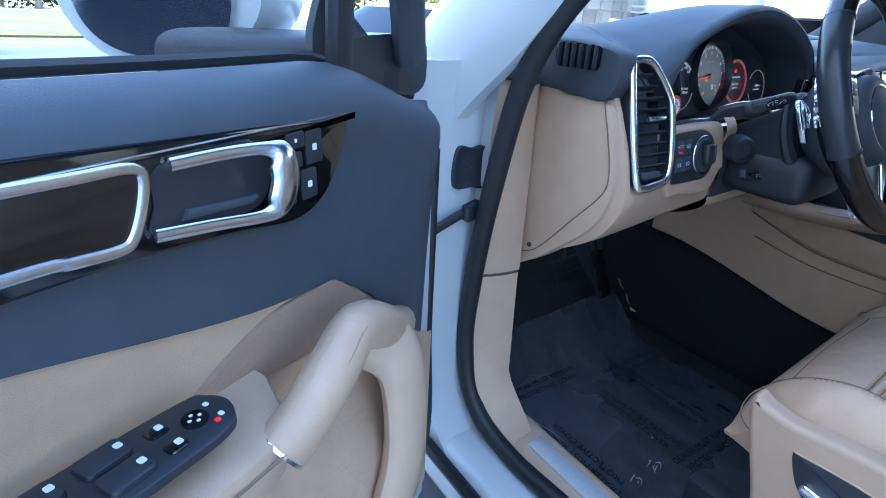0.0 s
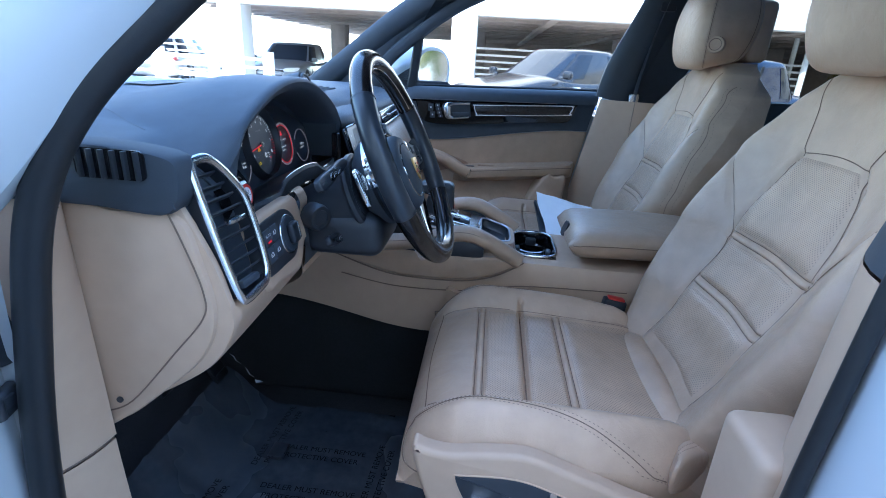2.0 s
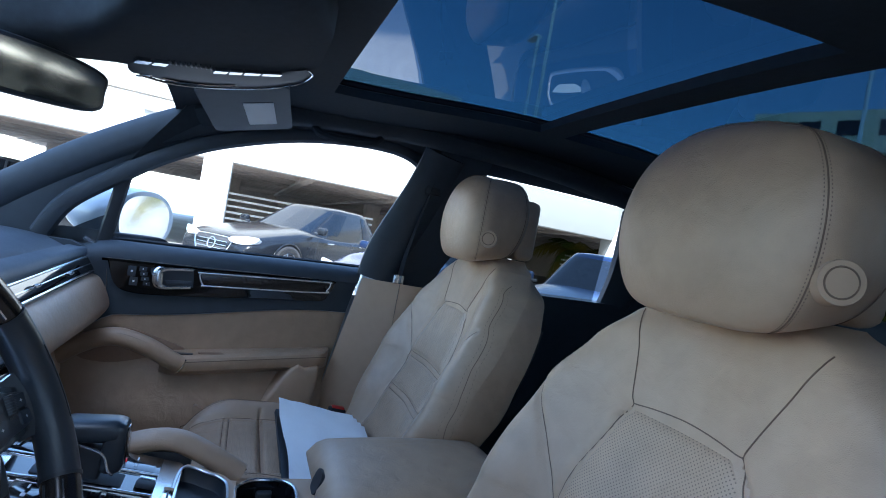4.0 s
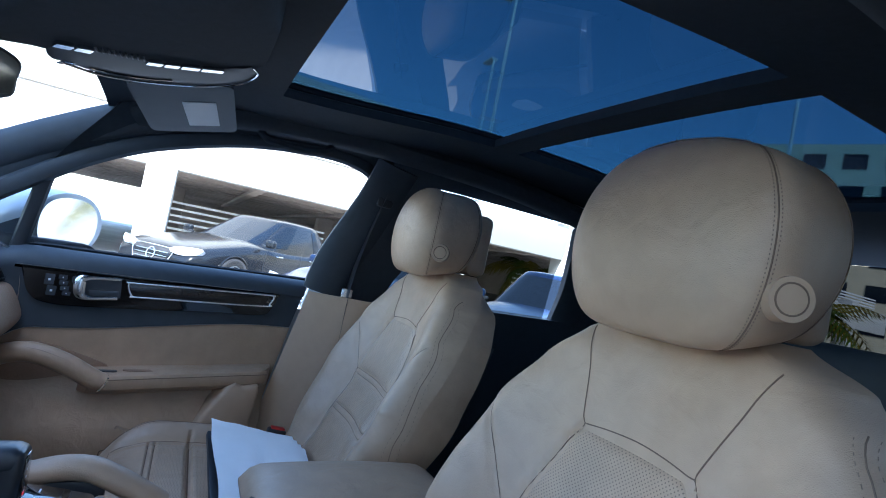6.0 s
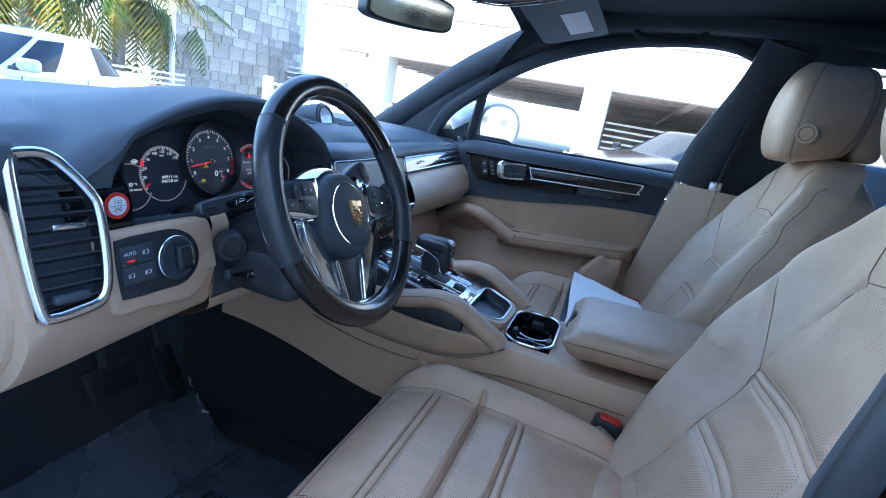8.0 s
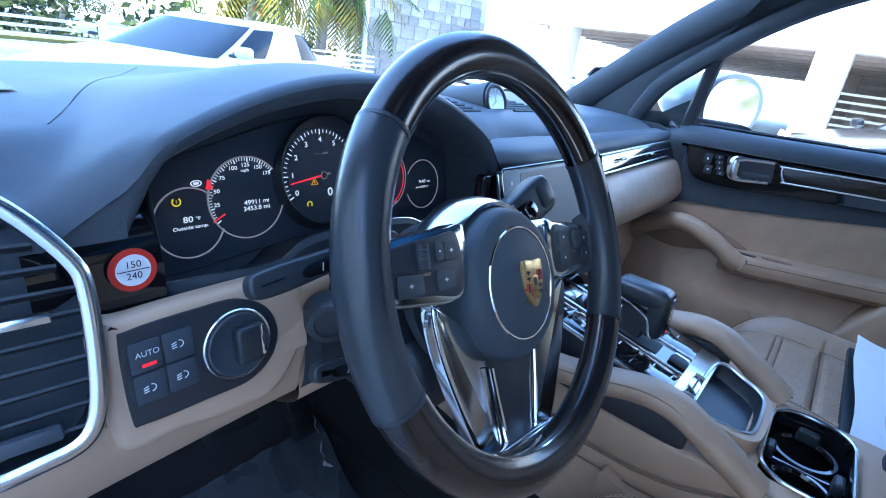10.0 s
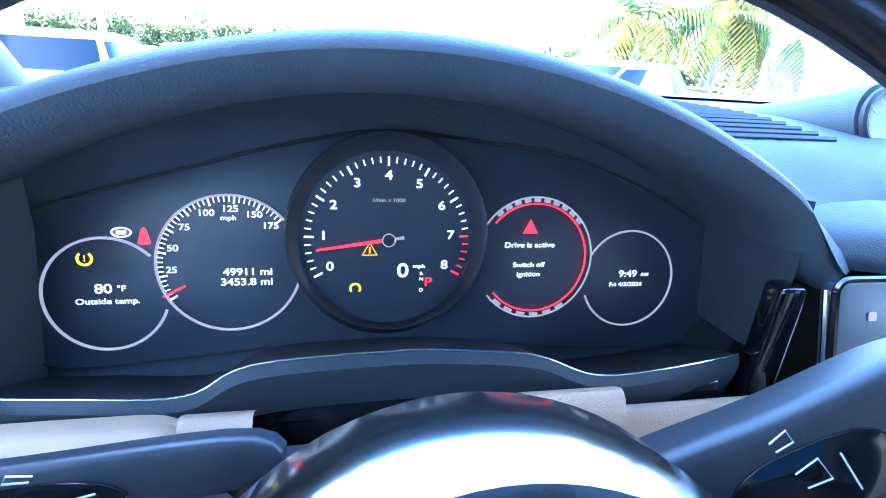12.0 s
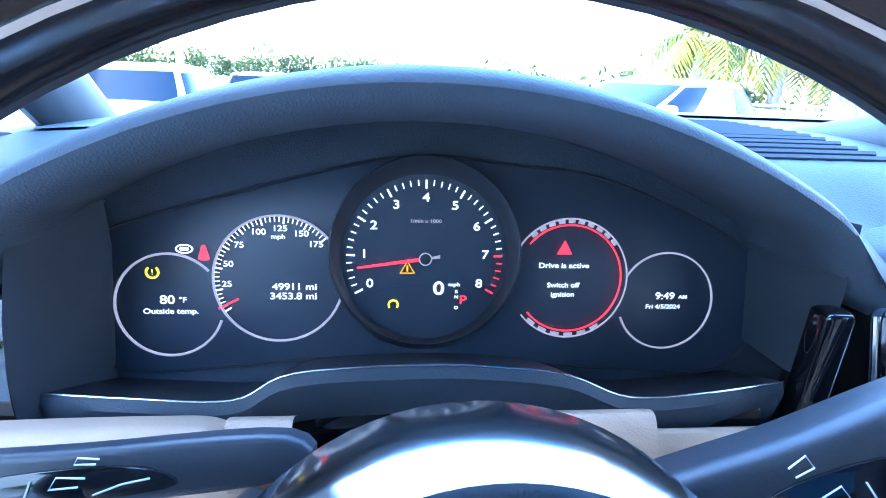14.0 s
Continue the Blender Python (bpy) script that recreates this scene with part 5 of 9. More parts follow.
# vents below the screen
part("lower_vent", box(bmesh.new(), (-0.005, 0.155, 0.995), (0.33, 0.05, 0.040), pose(0, 0, 0), 0.006), piano, screen)
for s in (-1, 1):
    for k in range(3):
        part("vent_slat", box(bmesh.new(), (-0.005 + s * 0.085, 0.128, 0.982 + 0.012 * k), (0.13, 0.006, 0.003), None, 0.001), black_hard, screen)
    part("vent_knob", box(bmesh.new(), (-0.005 + s * 0.085, 0.122, 0.994), (0.02, 0.010, 0.006), None, 0.002), chrome, screen)
part("vent_trim", tube([(-0.17, 0.128, 1.017), (0.16, 0.128, 1.017)], 0.003, 8), chrome, screen, "satin chrome bar")

# chronograph pod on the dash
pod = thing("dash_clock", (0.02, 0.33, 1.17), "small round dash clock in a black pod", "clock")
PM = basis((0.022, 0.320, 1.190), (1, 0, 0), (0, 0.35, 0.94))
rings = []
for k in range(12):
    t = k / 11
    c = Vector((0.022, 0.325 + 0.20 * t, 1.190 - 0.020 * t))
    rr = 0.031 * (1 - 0.35 * t)
    rings.append([c + Vector((rr * math.cos(b) * (1 + 0.8 * t), 0.35 * rr * math.sin(b), rr * math.sin(b) * (1 - 0.75 * t))) for b in [2 * math.pi * j / 36 for j in range(36)]])
part("clock_pod", loft(rings), dash_leather_lit, pod)
part("clock_ring", tube([PM @ Vector((0.0275 * math.cos(b), 0.0275 * math.sin(b), 0.0)) for b in [2 * math.pi * j / 36 for j in range(36)]], 0.0035, 8, closed=True), black_hard, pod)
part("clock_face", cyl(bmesh.new(), PM @ Vector((0, 0, -0.004)), PM @ Vector((0, 0, 0.0005)), 0.025, 36), material("clock_glass", (0.45, 0.48, 0.50), 0.15, coat=0.8), pod, "glossy grey clock glass")
for k in range(12):
    m = PM @ Matrix.Rotation(math.pi * k / 6, 4, "Z")
    part("clock_tick", box(bmesh.new(), (0.020, 0, 0.0008), (0.005, 0.0012, 0.0006), m), white_print, pod)
for a, L in ((100, 0.017), (205, 0.012)):
    m = PM @ Matrix.Rotation(radians(a), 4, "Z")
    part("clock_hand", box(bmesh.new(), (L / 2, 0, 0.0014), (L, 0.0012, 0.0005), m), white_print, pod)
# top grilles
grille = thing("dash_grille", (0.0, 0.45, 1.18), "black slatted dash top grille", "grille")
def ztop(x, y):
    return dash_z(x, y) + 0.0005
for s, x0 in ((-1, -0.085), (1, 0.085)):
    for k in range(13):
        y = 0.30 + 0.016 * k
        xa, xb = x0 - 0.035 + s * 0.0 - (0.05 if s < 0 else 0) + 0.004 * k * (1 if s < 0 else 0), x0 + 0.035 + (0.05 if s > 0 else 0) - 0.004 * k * (1 if s > 0 else 0)
        part("grille_slat", tube([(xa, y, ztop(xa, y)), ((xa + xb) / 2, y, ztop((xa + xb) / 2, y)), (xb, y, ztop(xb, y))], 0.0028, 6), black_hard, grille)
spk = material("speaker_grille", (0.10, 0.11, 0.12), 0.5, vary=0.1, scale=40, bump=1.0, bump_scale=420, voronoi=True)
bm = bmesh.new()
add_grid(bm, [[(-0.20 + 0.04 * i, 0.56 + 0.018 * j, dash_z(-0.20 + 0.04 * i, 0.56 + 0.018 * j) + 0.003) for i in range(11)] for j in range(9)])
part("speaker_cover", bm, spk, grille, "fine grey speaker mesh")
bm = bmesh.new()
add_grid(bm, [[(-0.69 + 0.012 * i, 0.40 + 0.012 * j, dash_z(-0.69 + 0.012 * i, 0.40 + 0.012 * j) + 0.002) for i in range(9)] for j in range(9)])
part("speaker_cover", bm, spk, grille)

# ---------------------------------------------------------------- centre console
console = thing("centre_console", (0, -0.1, 0.45), "tan centre console with chrome cup holder and armrest", "console")
def console_ring(y, well):
    t = smoothstep(0.30, 0.05, y)
    w = 0.131 + 0.02 * smoothstep(0.15, 0.45, y)
    zt = 0.851 + 0.05 * smoothstep(0.02, 0.25, y)
    zt += -0.004 * smoothstep(-0.15, -0.35, y)
    zl = 0.655 + 0.075 * smoothstep(0.0, 0.42, y)
    pts = [(-w + 0.02, zl - 0.01), (-w + 0.003, zl), (-w + 0.004, 0.79), (-w + 0.008, zt - 0.018), (-w + 0.016, zt - 0.004), (-w + 0.030, zt), (0, zt), (w - 0.030, zt), (w - 0.016, zt - 0.004), (w - 0.008, zt - 0.018), (w - 0.004, 0.79), (w - 0.003, zl), (w - 0.02, zl - 0.01)]
    zc = zt - (0.085 if well else 0.0)
    i = pts.index((0, zt))
    pts = pts[:i - 1] + [(-0.088, zt), (-0.088, zc), (0.003, zc), (0.094, zc), (0.094, zt)] + pts[i + 2:]
    return [Vector((x, y, z)) for x, z in pts]
ys = [(-0.66 + 0.0375 * k, False) for k in range(30)]
ys = [q for q in ys if not -0.30 < q[0] < -0.18] + [(-0.2935, False), (-0.2925, True), (-0.246, True), (-0.2005, True), (-0.1995, False)]
part("console_body", loft([console_ring(y, w) for y, w in sorted(ys)]), tan_plastic, console)
part("tunnel_carpet", box(bmesh.new(), (0, -0.05, 0.56), (0.215, 1.3, 0.29), None, 0.03, 3), carpet, console, "black carpeted tunnel side")
for s in (-1, 1):
    # padded side panel under the grab handle, with piping along its lower edge
    sm = basis((s * 0.126, 0, 0), (0, 1, 0), (0, 0, 1)) if s > 0 else basis((s * 0.126, 0, 0), (0, -1, 0), (0, 0, 1))
    pad = smooth2([(0.22, 0.842), (0.14, 0.815), (0.07, 0.799), (-0.04, 0.796), (-0.11, 0.803), (-0.165, 0.822), (-0.214, 0.853), (-0.150, 0.859), (-0.085, 0.853), (0.024, 0.858), (0.13, 0.872), (0.21, 0.880)], 5)
    pad = pad if s > 0 else [(-a, b) for a, b in pad]
    part("side_pad", slab(pad, 0.009, sm, bevel=0.006, seg=3), tan_leather, console, "padded tan leather side panel")
    part("console_piping", tube(spline([(s * 0.1345, y, z) for y, z in ((0.22, 0.841), (0.14, 0.813), (0.07, 0.797), (-0.04, 0.794), (-0.11, 0.801), (-0.165, 0.820), (-0.216, 0.852))], 8), 0.0016, 6), tan_seam, console)
    part("console_piping", tube(spline([(s * 0.1325, y, z) for y, z in ((0.20, 0.790), (0.07, 0.768), (-0.10, 0.772), (-0.22, 0.795), (-0.45, 0.800))], 8), 0.0013, 6), tan_seam, console)
    # grab handles
    line = spline([(s * 0.131, 0.24, 0.872), (s * 0.130, 0.12, 0.872), (s * 0.128, 0.02, 0.884), (s * 0.127, -0.055, 0.9045), (s * 0.126, -0.095, 0.9060), (s * 0.125, -0.125, 0.8955), (s * 0.123, -0.172, 0.8700), (s * 0.121, -0.205, 0.850)], 7)
    part("grab_handle", tube(line, 0.0225, 18, up=(0, 0.25, 1), flat=0.80), tan_leather, console, "padded tan leather grab handle")
    part("handle_seam", tube([p + Vector((s * 0.0200, 0.002, 0.0085)) for p in line[8:-3]], 0.0007, 5), tan_seam, console)
    part("handle_recess", box(bmesh.new(), (s * 0.122, 0.0, 0.872), (0.020, 0.25, 0.040), None, 0.005), black_hard, console, "black recess under the handle")
# armrest lid
bm = bmesh.new()
rings = []
for k in range(24):
    t = k / 23
    y = -0.312 - 0.35 * t
    e = min(1, t * 9, (1 - t) * 9)
    e = math.sqrt(max(1 - (1 - e) ** 2, 0.02))
    w, h = 0.126, 0.066
    ring = []
    for j in range(28):
        b = 2 * math.pi * j / 28
        cx, cz = math.cos(b), math.sin(b)
        ring.append(Vector((w * (0.9 + 0.1 * e) * abs(cx) ** 0.42 * (1 if cx > 0 else -1), y, 0.893 + h / 2 * e * abs(cz) ** 0.55 * (1 if cz > 0 else -1) + 0.006 * math.sin(math.pi * t))))
    rings.append(ring)
lid = part("armrest", loft(rings), tan_leather, console, "padded tan leather armrest")
for s in (-1, 1):
    part("armrest_seam", tube([(s * 0.1268, -0.336 - 0.03 * k, 0.899 + 0.006 * math.sin(math.pi * (0.07 + 0.085 * k))) for k in range(11)], 0.0011, 5), tan_seam, lid)
part("armrest_seam", tube(spline([(-0.1268, -0.336, 0.899), (-0.118, -0.320, 0.897), (-0.09, -0.3165, 0.896), (-0.03, -0.3155, 0.896)], 6), 0.0011, 5), tan_seam, lid)
part("armrest_button", slab(rrect(0.040, 0.034, 0.012), 0.008, basis((-0.006, -0.3135, 0.902), (1, 0, 0), (0, -0.35, 1)), bevel=0.004, seg=3), black_hard, lid, "black release button")
part("button_cup", slab(rrect(0.026, 0.020, 0.008), 0.0088, basis((-0.006, -0.3135, 0.899), (1, 0, 0), (0, -0.35, 1)), bevel=0.002), piano, lid)
# cup holder
cup = basis((0.003, -0.2465, 0.8520), (1, 0, 0), (0, 1, 0))
cf = rrect(0.183, 0.097, 0.040, n=8)
part("cup_frame", tube([cup @ Vector((x, y, 0.001)) for x, y in cf], 0.0030, 8, closed=True), chrome, console, "satin chrome cup holder frame")
rings = [[cup @ Vector((x * k, y * k, z)) for x, y in rrect(0.180, 0.094, 0.038, n=8)] for k, z in ((1.0, 0.001), (0.985, -0.004), (0.96, -0.030), (0.94, -0.080))]
bm = bmesh.new()
v_ = add_grid(bm, rings, loop=True)
bm.faces.new(v_[-1])
part("cup_well", bm, piano, console, "deep glossy black cup well")
for s in (-1, 1):
    # round cup bottoms and the sprung clips beside them
    part("cup_ring", tube([cup @ Vector((s * 0.044 + 0.036 * math.cos(b), 0.036 * math.sin(b), -0.030)) for b in [2 * math.pi * k / 32 for k in range(32)]], 0.0045, 6, closed=True), piano, console)
    part("cup_floor", cyl(bmesh.new(), cup @ Vector((s * 0.044, 0, -0.076)), cup @ Vector((s * 0.044, 0, -0.070)), 0.034, 28), black_soft, console)
    part("cup_clip", box(bmesh.new(), (s * 0.078, 0.0, -0.022), (0.012, 0.026, 0.020), cup, 0.004, 3), black_hard, console, "black sprung cup clip")
    part("cup_clip", box(bmesh.new(), (s * 0.005, s * 0.038, -0.022), (0.026, 0.012, 0.020), cup, 0.004, 3), black_hard, console, "black sprung cup clip")
part("cup_bridge", slab(smooth2([(-0.012, -0.046), (0.012, -0.046), (0.006, -0.015), (0.006, 0.015), (0.012, 0.046), (-0.012, 0.046), (-0.006, 0.015), (-0.006, -0.015)], 4), 0.030, cup @ pose(0, 0, -0.058), bevel=0.004), piano, console, "glossy black divider between the cups")
# shift plate
def spline_xy(pts):
    return [(p.x, p.y) for p in spline([(a, b, 0) for a, b in pts], 5)]


plate_t = thing("gear_selector", (0, 0.0, 0.85), "black gear selector on a glossy silver-edged touch panel", "gear selector")
GM = basis((0.0, 0.01, 0.9085), (1, 0, 0), (0, 1, 0.20))
part("plate", slab(rrect(0.178, 0.30, 0.010, 0, 0.022), 0.006, GM @ pose(0, 0.0, -0.004), bevel=0.002), chrome, plate_t, "satin chrome edged plate")
part("plate_base", box(bmesh.new(), (0, 0.02, -0.034), (0.172, 0.294, 0.056), GM, 0.006), black_hard, plate_t)
for s in (-1, 1):
    part("touch_panel", slab(rrect(0.055, 0.262, 0.005, s * 0.0585, 0.034), 0.0020, GM @ pose(0, 0, 0.0018), bevel=0.0006), piano, plate_t, "glossy black touch panel")
    for k in range(5):
        y = 0.142 - 0.052 * k
        part("panel_key", slab(rrect(0.049, 0.046, 0.004, s * 0.0585, y), 0.0007, GM @ pose(0, 0, 0.0040), bevel=0.0003), piano, plate_t)
        for dx, w, h in ((-0.010, 0.008, 0.0050), (0.010, 0.010, 0.0022)):
            part("panel_mark", slab(rrect(w, h, 0.001, s * 0.0585 + dx, y + 0.004), 0.0003, GM @ pose(0, 0, 0.0048)), white_print, plate_t)
    part("key_light", slab(rrect(0.009, 0.0018, 0.0006, s * 0.0585, 0.155), 0.0003, GM @ pose(0, 0, 0.0048)), lcd_red, plate_t, "lit red bar")
    part("gate_rail", box(bmesh.new(), (s * 0.0285, 0.034, 0.0045), (0.0042, 0.262, 0.0050), GM, 0.0015), bright_chrome, plate_t, "bright chrome gate rail")
part("selector_gate", slab(rrect(0.050, 0.262, 0.003, 0.0, 0.034), 0.0016, GM @ pose(0, 0, 0.0018)), piano, plate_t, "glossy black selector gate")
part("gate_slot", slab(rrect(0.034, 0.110, 0.004, 0.0, 0.0), 0.0016, GM @ pose(0, 0, 0.0034), bevel=0.0006), black_soft, plate_t)
part("drive_switch", box(bmesh.new(), (-0.004, -0.084, 0.006), (0.014, 0.026, 0.008), GM, 0.003, 3), black_soft, plate_t, "black rocker switch")
part("drive_switch", box(bmesh.new(), (0.015, -0.084, 0.0045), (0.010, 0.022, 0.005), GM, 0.002), chrome, plate_t, "satin chrome switch")
part("start_key", box(bmesh.new(), (0.0, 0.096, 0.0052), (0.036, 0.026, 0.004), GM, 0.002), chrome, plate_t, "satin chrome key")
# tongue with a small tray behind the plate
tongue = smooth2([(-0.079, -0.118), (-0.079, -0.165), (-0.068, -0.190), (-0.040, -0.202), (0.040, -0.202), (0.068, -0.190), (0.079, -0.165), (0.079, -0.118)], 6)
TG = GM @ pose(0, -0.008, 0)
inset = smooth2([(-0.068, -0.118), (-0.068, -0.160), (-0.058, -0.181), (-0.036, -0.190), (0.036, -0.190), (0.058, -0.181), (0.068, -0.160), (0.068, -0.118)], 6)
part("tray_rim", tube([TG @ Vector((x, y, 0.0022)) for x, y in inset], 0.0022, 6, closed=True), brushed, plate_t, "grey metal tray rim")
part("tongue", loft([[TG @ Vector((x * k, -0.16 + (y + 0.16) * k, z)) for x, y in o] for o, k, z in ((tongue, 0.97, -0.044), (tongue, 1.0, -0.020), (tongue, 1.0, -0.004), (tongue, 0.975, 0.0015), (inset, 1.02, 0.0020))], cap=False), tan_plastic, plate_t, "tan moulded end of the console plate")
part("tray", loft([[TG @ Vector((x * k, -0.16 + (y + 0.16) * k, z)) for x, y in inset] for k, z in ((0.2, -0.0205), (0.93, -0.020), (0.97, -0.016), (1.0, 0.0020))], cap=False), black_hard, plate_t, "deep black tray")
part("tray_floor", slab(inset, 0.002, TG @ pose(0, 0, -0.0225)), black_hard, plate_t)
part("plaque", box(bmesh.new(), (-0.030, -0.116, 0.0050), (0.058, 0.014, 0.004), GM, 0.0015), bright_chrome, plate_t, "bright chrome name plaque")
part("plaque_bar", box(bmesh.new(), (-0.030, -0.116, 0.0072), (0.034, 0.0030, 0.0006), GM), black_hard, plate_t)
KM = basis((0.0, 0.0, 0.868), (0, -1, 0), (0, 0, 1))          # side view of the knob: x back, y up, z to the driver
stem = smooth2([(-0.020, 0.0), (0.016, 0.0), (0.014, 0.04), (0.018, 0.07), (0.010, 0.085), (-0.020, 0.085), (-0.022, 0.04)], 4)
part("selector_stem", slab(stem, 0.022, KM @ pose(0, 0, -0.011), bevel=0.005), black_hard, plate_t)
part("knob_grip", box(bmesh.new(), (0.028, 0.086, 0), (0.028, 0.072, 0.043), KM, 0.011, 5), wheel_leather, plate_t)
part("selector_knob", box(bmesh.new(), (0, 0.1085, 0), (0.080, 0.031, 0.046), KM, 0.0135, 5), wheel_leather, plate_t, "black leather selector knob")
for s_ in (-1, 1):
    part("knob_trim", tube([KM @ Vector((a, b, s_ * 0.0225)) for a, b in spline_xy([(-0.036, 0.100), (-0.006, 0.093), (0.018, 0.082), (0.027, 0.060), (0.034, 0.053)])], 0.0016, 6), chrome, plate_t, "thin bright edge")
part("knob_face", slab(rrect(0.026, 0.056, 0.006), 0.0015, basis((0.0, -0.0425, 0.954), (1, 0, 0), (0, 0.04, 1)), bevel=0.0005), piano, plate_t, "glossy black knob end with letters")
for k, ch in enumerate("PRND"):
    writing(ch, 0.006, basis((-0.004, -0.0443, 0.974 - 0.010 * k), (1, 0, 0), (0, 0.04, 1)), white_print, plate_t, "gear_letter")
part("knob_light", box(bmesh.new(), (-0.005, -0.0445, 0.934), (0.006, 0.002, 0.003), None), lcd_red, plate_t)
# centre stack side filler between dash and console
front_strip("centre_stack", -0.150, 0.150, lambda x: [(0.17, 0.985), (0.165, 0.96), (0.175, 0.93), (0.20, 0.905), (0.24, 0.89)], piano, "glossy black centre stack", n=6)
# pedals
pedals = thing("pedals", (-0.30, 0.46, 0.5), "bare metal and black rubber foot pedals", "pedals")
for x, w, h, y, z in ((-0.22, 0.05, 0.13, 0.50, 0.58), (-0.36, 0.10, 0.06, 0.50, 0.63)):
    m = pose(x, y, z, 62, 0, 0)
    p = part("pedal", box(bmesh.new(), (0, 0, 0), (w, h, 0.012), m, 0.005), rubber, pedals)
    for k in range(4):
        part("pedal_bar", box(bmesh.new(), (0, -h / 2 + h * (k + 0.5) / 4, 0.008), (w * 0.8, h * 0.08, 0.004), m, 0.001), rubber, p)
    part("pedal_arm", tube([(x, y + 0.01, z), (x, y + 0.05, z + 0.12), (x, y + 0.06, z + 0.25)], 0.009, 8), black_hard, pedals)


# ---------------------------------------------------------------- doors
# side window's edge: distance back along the door, height
WINDOW = [(-0.085, 1.165), (-0.04, 1.25), (0.05, 1.33), (0.155, 1.41), (0.29, 1.48), (0.50, 1.545), (0.74, 1.570), (0.862, 1.522), (0.842, 1.40), (0.815, 1.28), (0.755, 1.185)]
def build_door(name, label, origin, back, inward, open_side, arm_z=0.0, pull_s=0.0, mirror_at=(0.111, -0.32), mirror_turn=0.62):
    """A front door. Local places: s back along the door, z up, n into the cabin."""
    O, B, I = Vector(origin), Vector(back).normalized(), Vector(inward).normalized()
    door = thing(name, O + B * 0.3 + Vector((0, 0, 0.5)), label, "car door")
    P = lambda s, z, n=0.0: O + B * s + I * n + Vector((0, 0, z))
    M = Matrix((B, Vector((0, 0, 1)), I)).transposed().to_4x4()
    M.translation = O
    END, FRONT = 0.80, -0.107
    def P2(s, z, n=0.0):
        """The closed door's rear edge leans forward towards the sill."""
        if not open_side:
            s = FRONT + (s - FRONT) * (0.722 - (1.185 - z) * 0.194 - FRONT) / (END - FRONT)
        return P(s, z, n)
    belt = lambda s: 1.118 + 0.055 * smoothstep(-0.11, 0.1, s) + 0.012 * smoothstep(0.1, 0.8, s)
    # upper black pad, a rolled edge under the window
    rows = []
    for i in range(41):
        s = FRONT + (END - FRONT) * i / 40
        zt = belt(s)
        low = 0.81 + 0.19 * smoothstep(-0.12, 0.14, s) + (0.055 + arm_z * 0.5) * smoothstep(0.12, 0.75 - arm_z * 5, s)
        e = 0.02 * smoothstep(-0.06, -0.107, s)
        rows.append([P2(s, zt - 0.004, -0.055), P2(s, zt, -0.030), P2(s, zt - 0.008, -0.006 - e), P2(s, zt - 0.022, 0.008 - e), P2(s, zt - 0.045, 0.012 - e), P2(s, (zt + low) / 2 + 0.02, 0.004 - e), P2(s, low + 0.03, -0.001 - e), P2(s, low - 0.01, -0.002 - e)])
    bm = bmesh.new()
    add_grid(bm, [spline(r, 3) for r in rows])
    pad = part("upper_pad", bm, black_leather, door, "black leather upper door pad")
    part("window_seal", tube([P(s, belt(s) + 0.003, -0.050) for s in [FRONT + 0.03 * k for k in range(30)]], 0.005, 6), rubber, door)
    # glossy trim panel with handle and strip
    if open_side:
        tr = [(0.101, 1.136), (0.0995, 1.131), (0.110, 1.107), (0.132, 1.078), (0.165, 1.067), (0.22, 1.075), (0.276, 1.083), (0.354, 1.089), (0.66, 1.102), (0.695, 1.115), (0.70, 1.145), (0.68, 1.156), (0.40, 1.153), (0.259, 1.146)]
        so = [(0.360, 1.140), (0.315, 1.1375), (0.287, 1.136), (0.2795, 1.130), (0.2835, 1.114), (0.2915, 1.099), (0.300, 1.0955), (0.324, 1.098), (0.360, 1.102), (0.62, 1.115), (0.645, 1.122), (0.648, 1.140), (0.62, 1.150), (0.45, 1.145)]
        cupo = [(0.270, 1.133), (0.225, 1.133), (0.195, 1.128), (0.190, 1.112), (0.198, 1.094), (0.215, 1.089), (0.250, 1.093), (0.280, 1.097), (0.276, 1.112)]
        flo = [(0.205, 1.099), (0.258, 1.105), (0.262, 1.099), (0.210, 1.094)]
        gp = [(0.264, 1.1330), (0.228, 1.1330), (0.204, 1.1315), (0.1945, 1.125), (0.1930, 1.110), (0.1995, 1.094), (0.212, 1.0885), (0.246, 1.0925), (0.280, 1.0965)]
        keys = [(0.164, 1.127, 0.019, 0.0115), (0.167, 1.1125, 0.018, 0.0115), (0.171, 1.099, 0.017, 0.0115), (0.175, 1.086, 0.016, 0.010), (0.1445, 1.119, 0.018, 0.025), (0.152, 1.092, 0.017, 0.023)]
        l0, lz, ln_ = 0.104, 1.137, 20
    else:
        tr = [(0.058, 1.126), (0.064, 1.124), (0.072, 1.100), (0.086, 1.068), (0.116, 1.050), (0.20, 1.048), (0.45, 1.064), (0.60, 1.073), (0.628, 1.092), (0.640, 1.125), (0.625, 1.139), (0.4, 1.138), (0.15, 1.131)]
        so = [(0.274, 1.116), (0.30, 1.120), (0.60, 1.132), (0.628, 1.129), (0.620, 1.108), (0.60, 1.100), (0.31, 1.086), (0.285, 1.088)]
        cupo = [(0.160, 1.112), (0.172, 1.120), (0.255, 1.126), (0.258, 1.120), (0.262, 1.082), (0.255, 1.077), (0.19, 1.068), (0.176, 1.074), (0.166, 1.095)]
        flo = [(0.196, 1.090), (0.256, 1.094), (0.258, 1.084), (0.200, 1.079)]
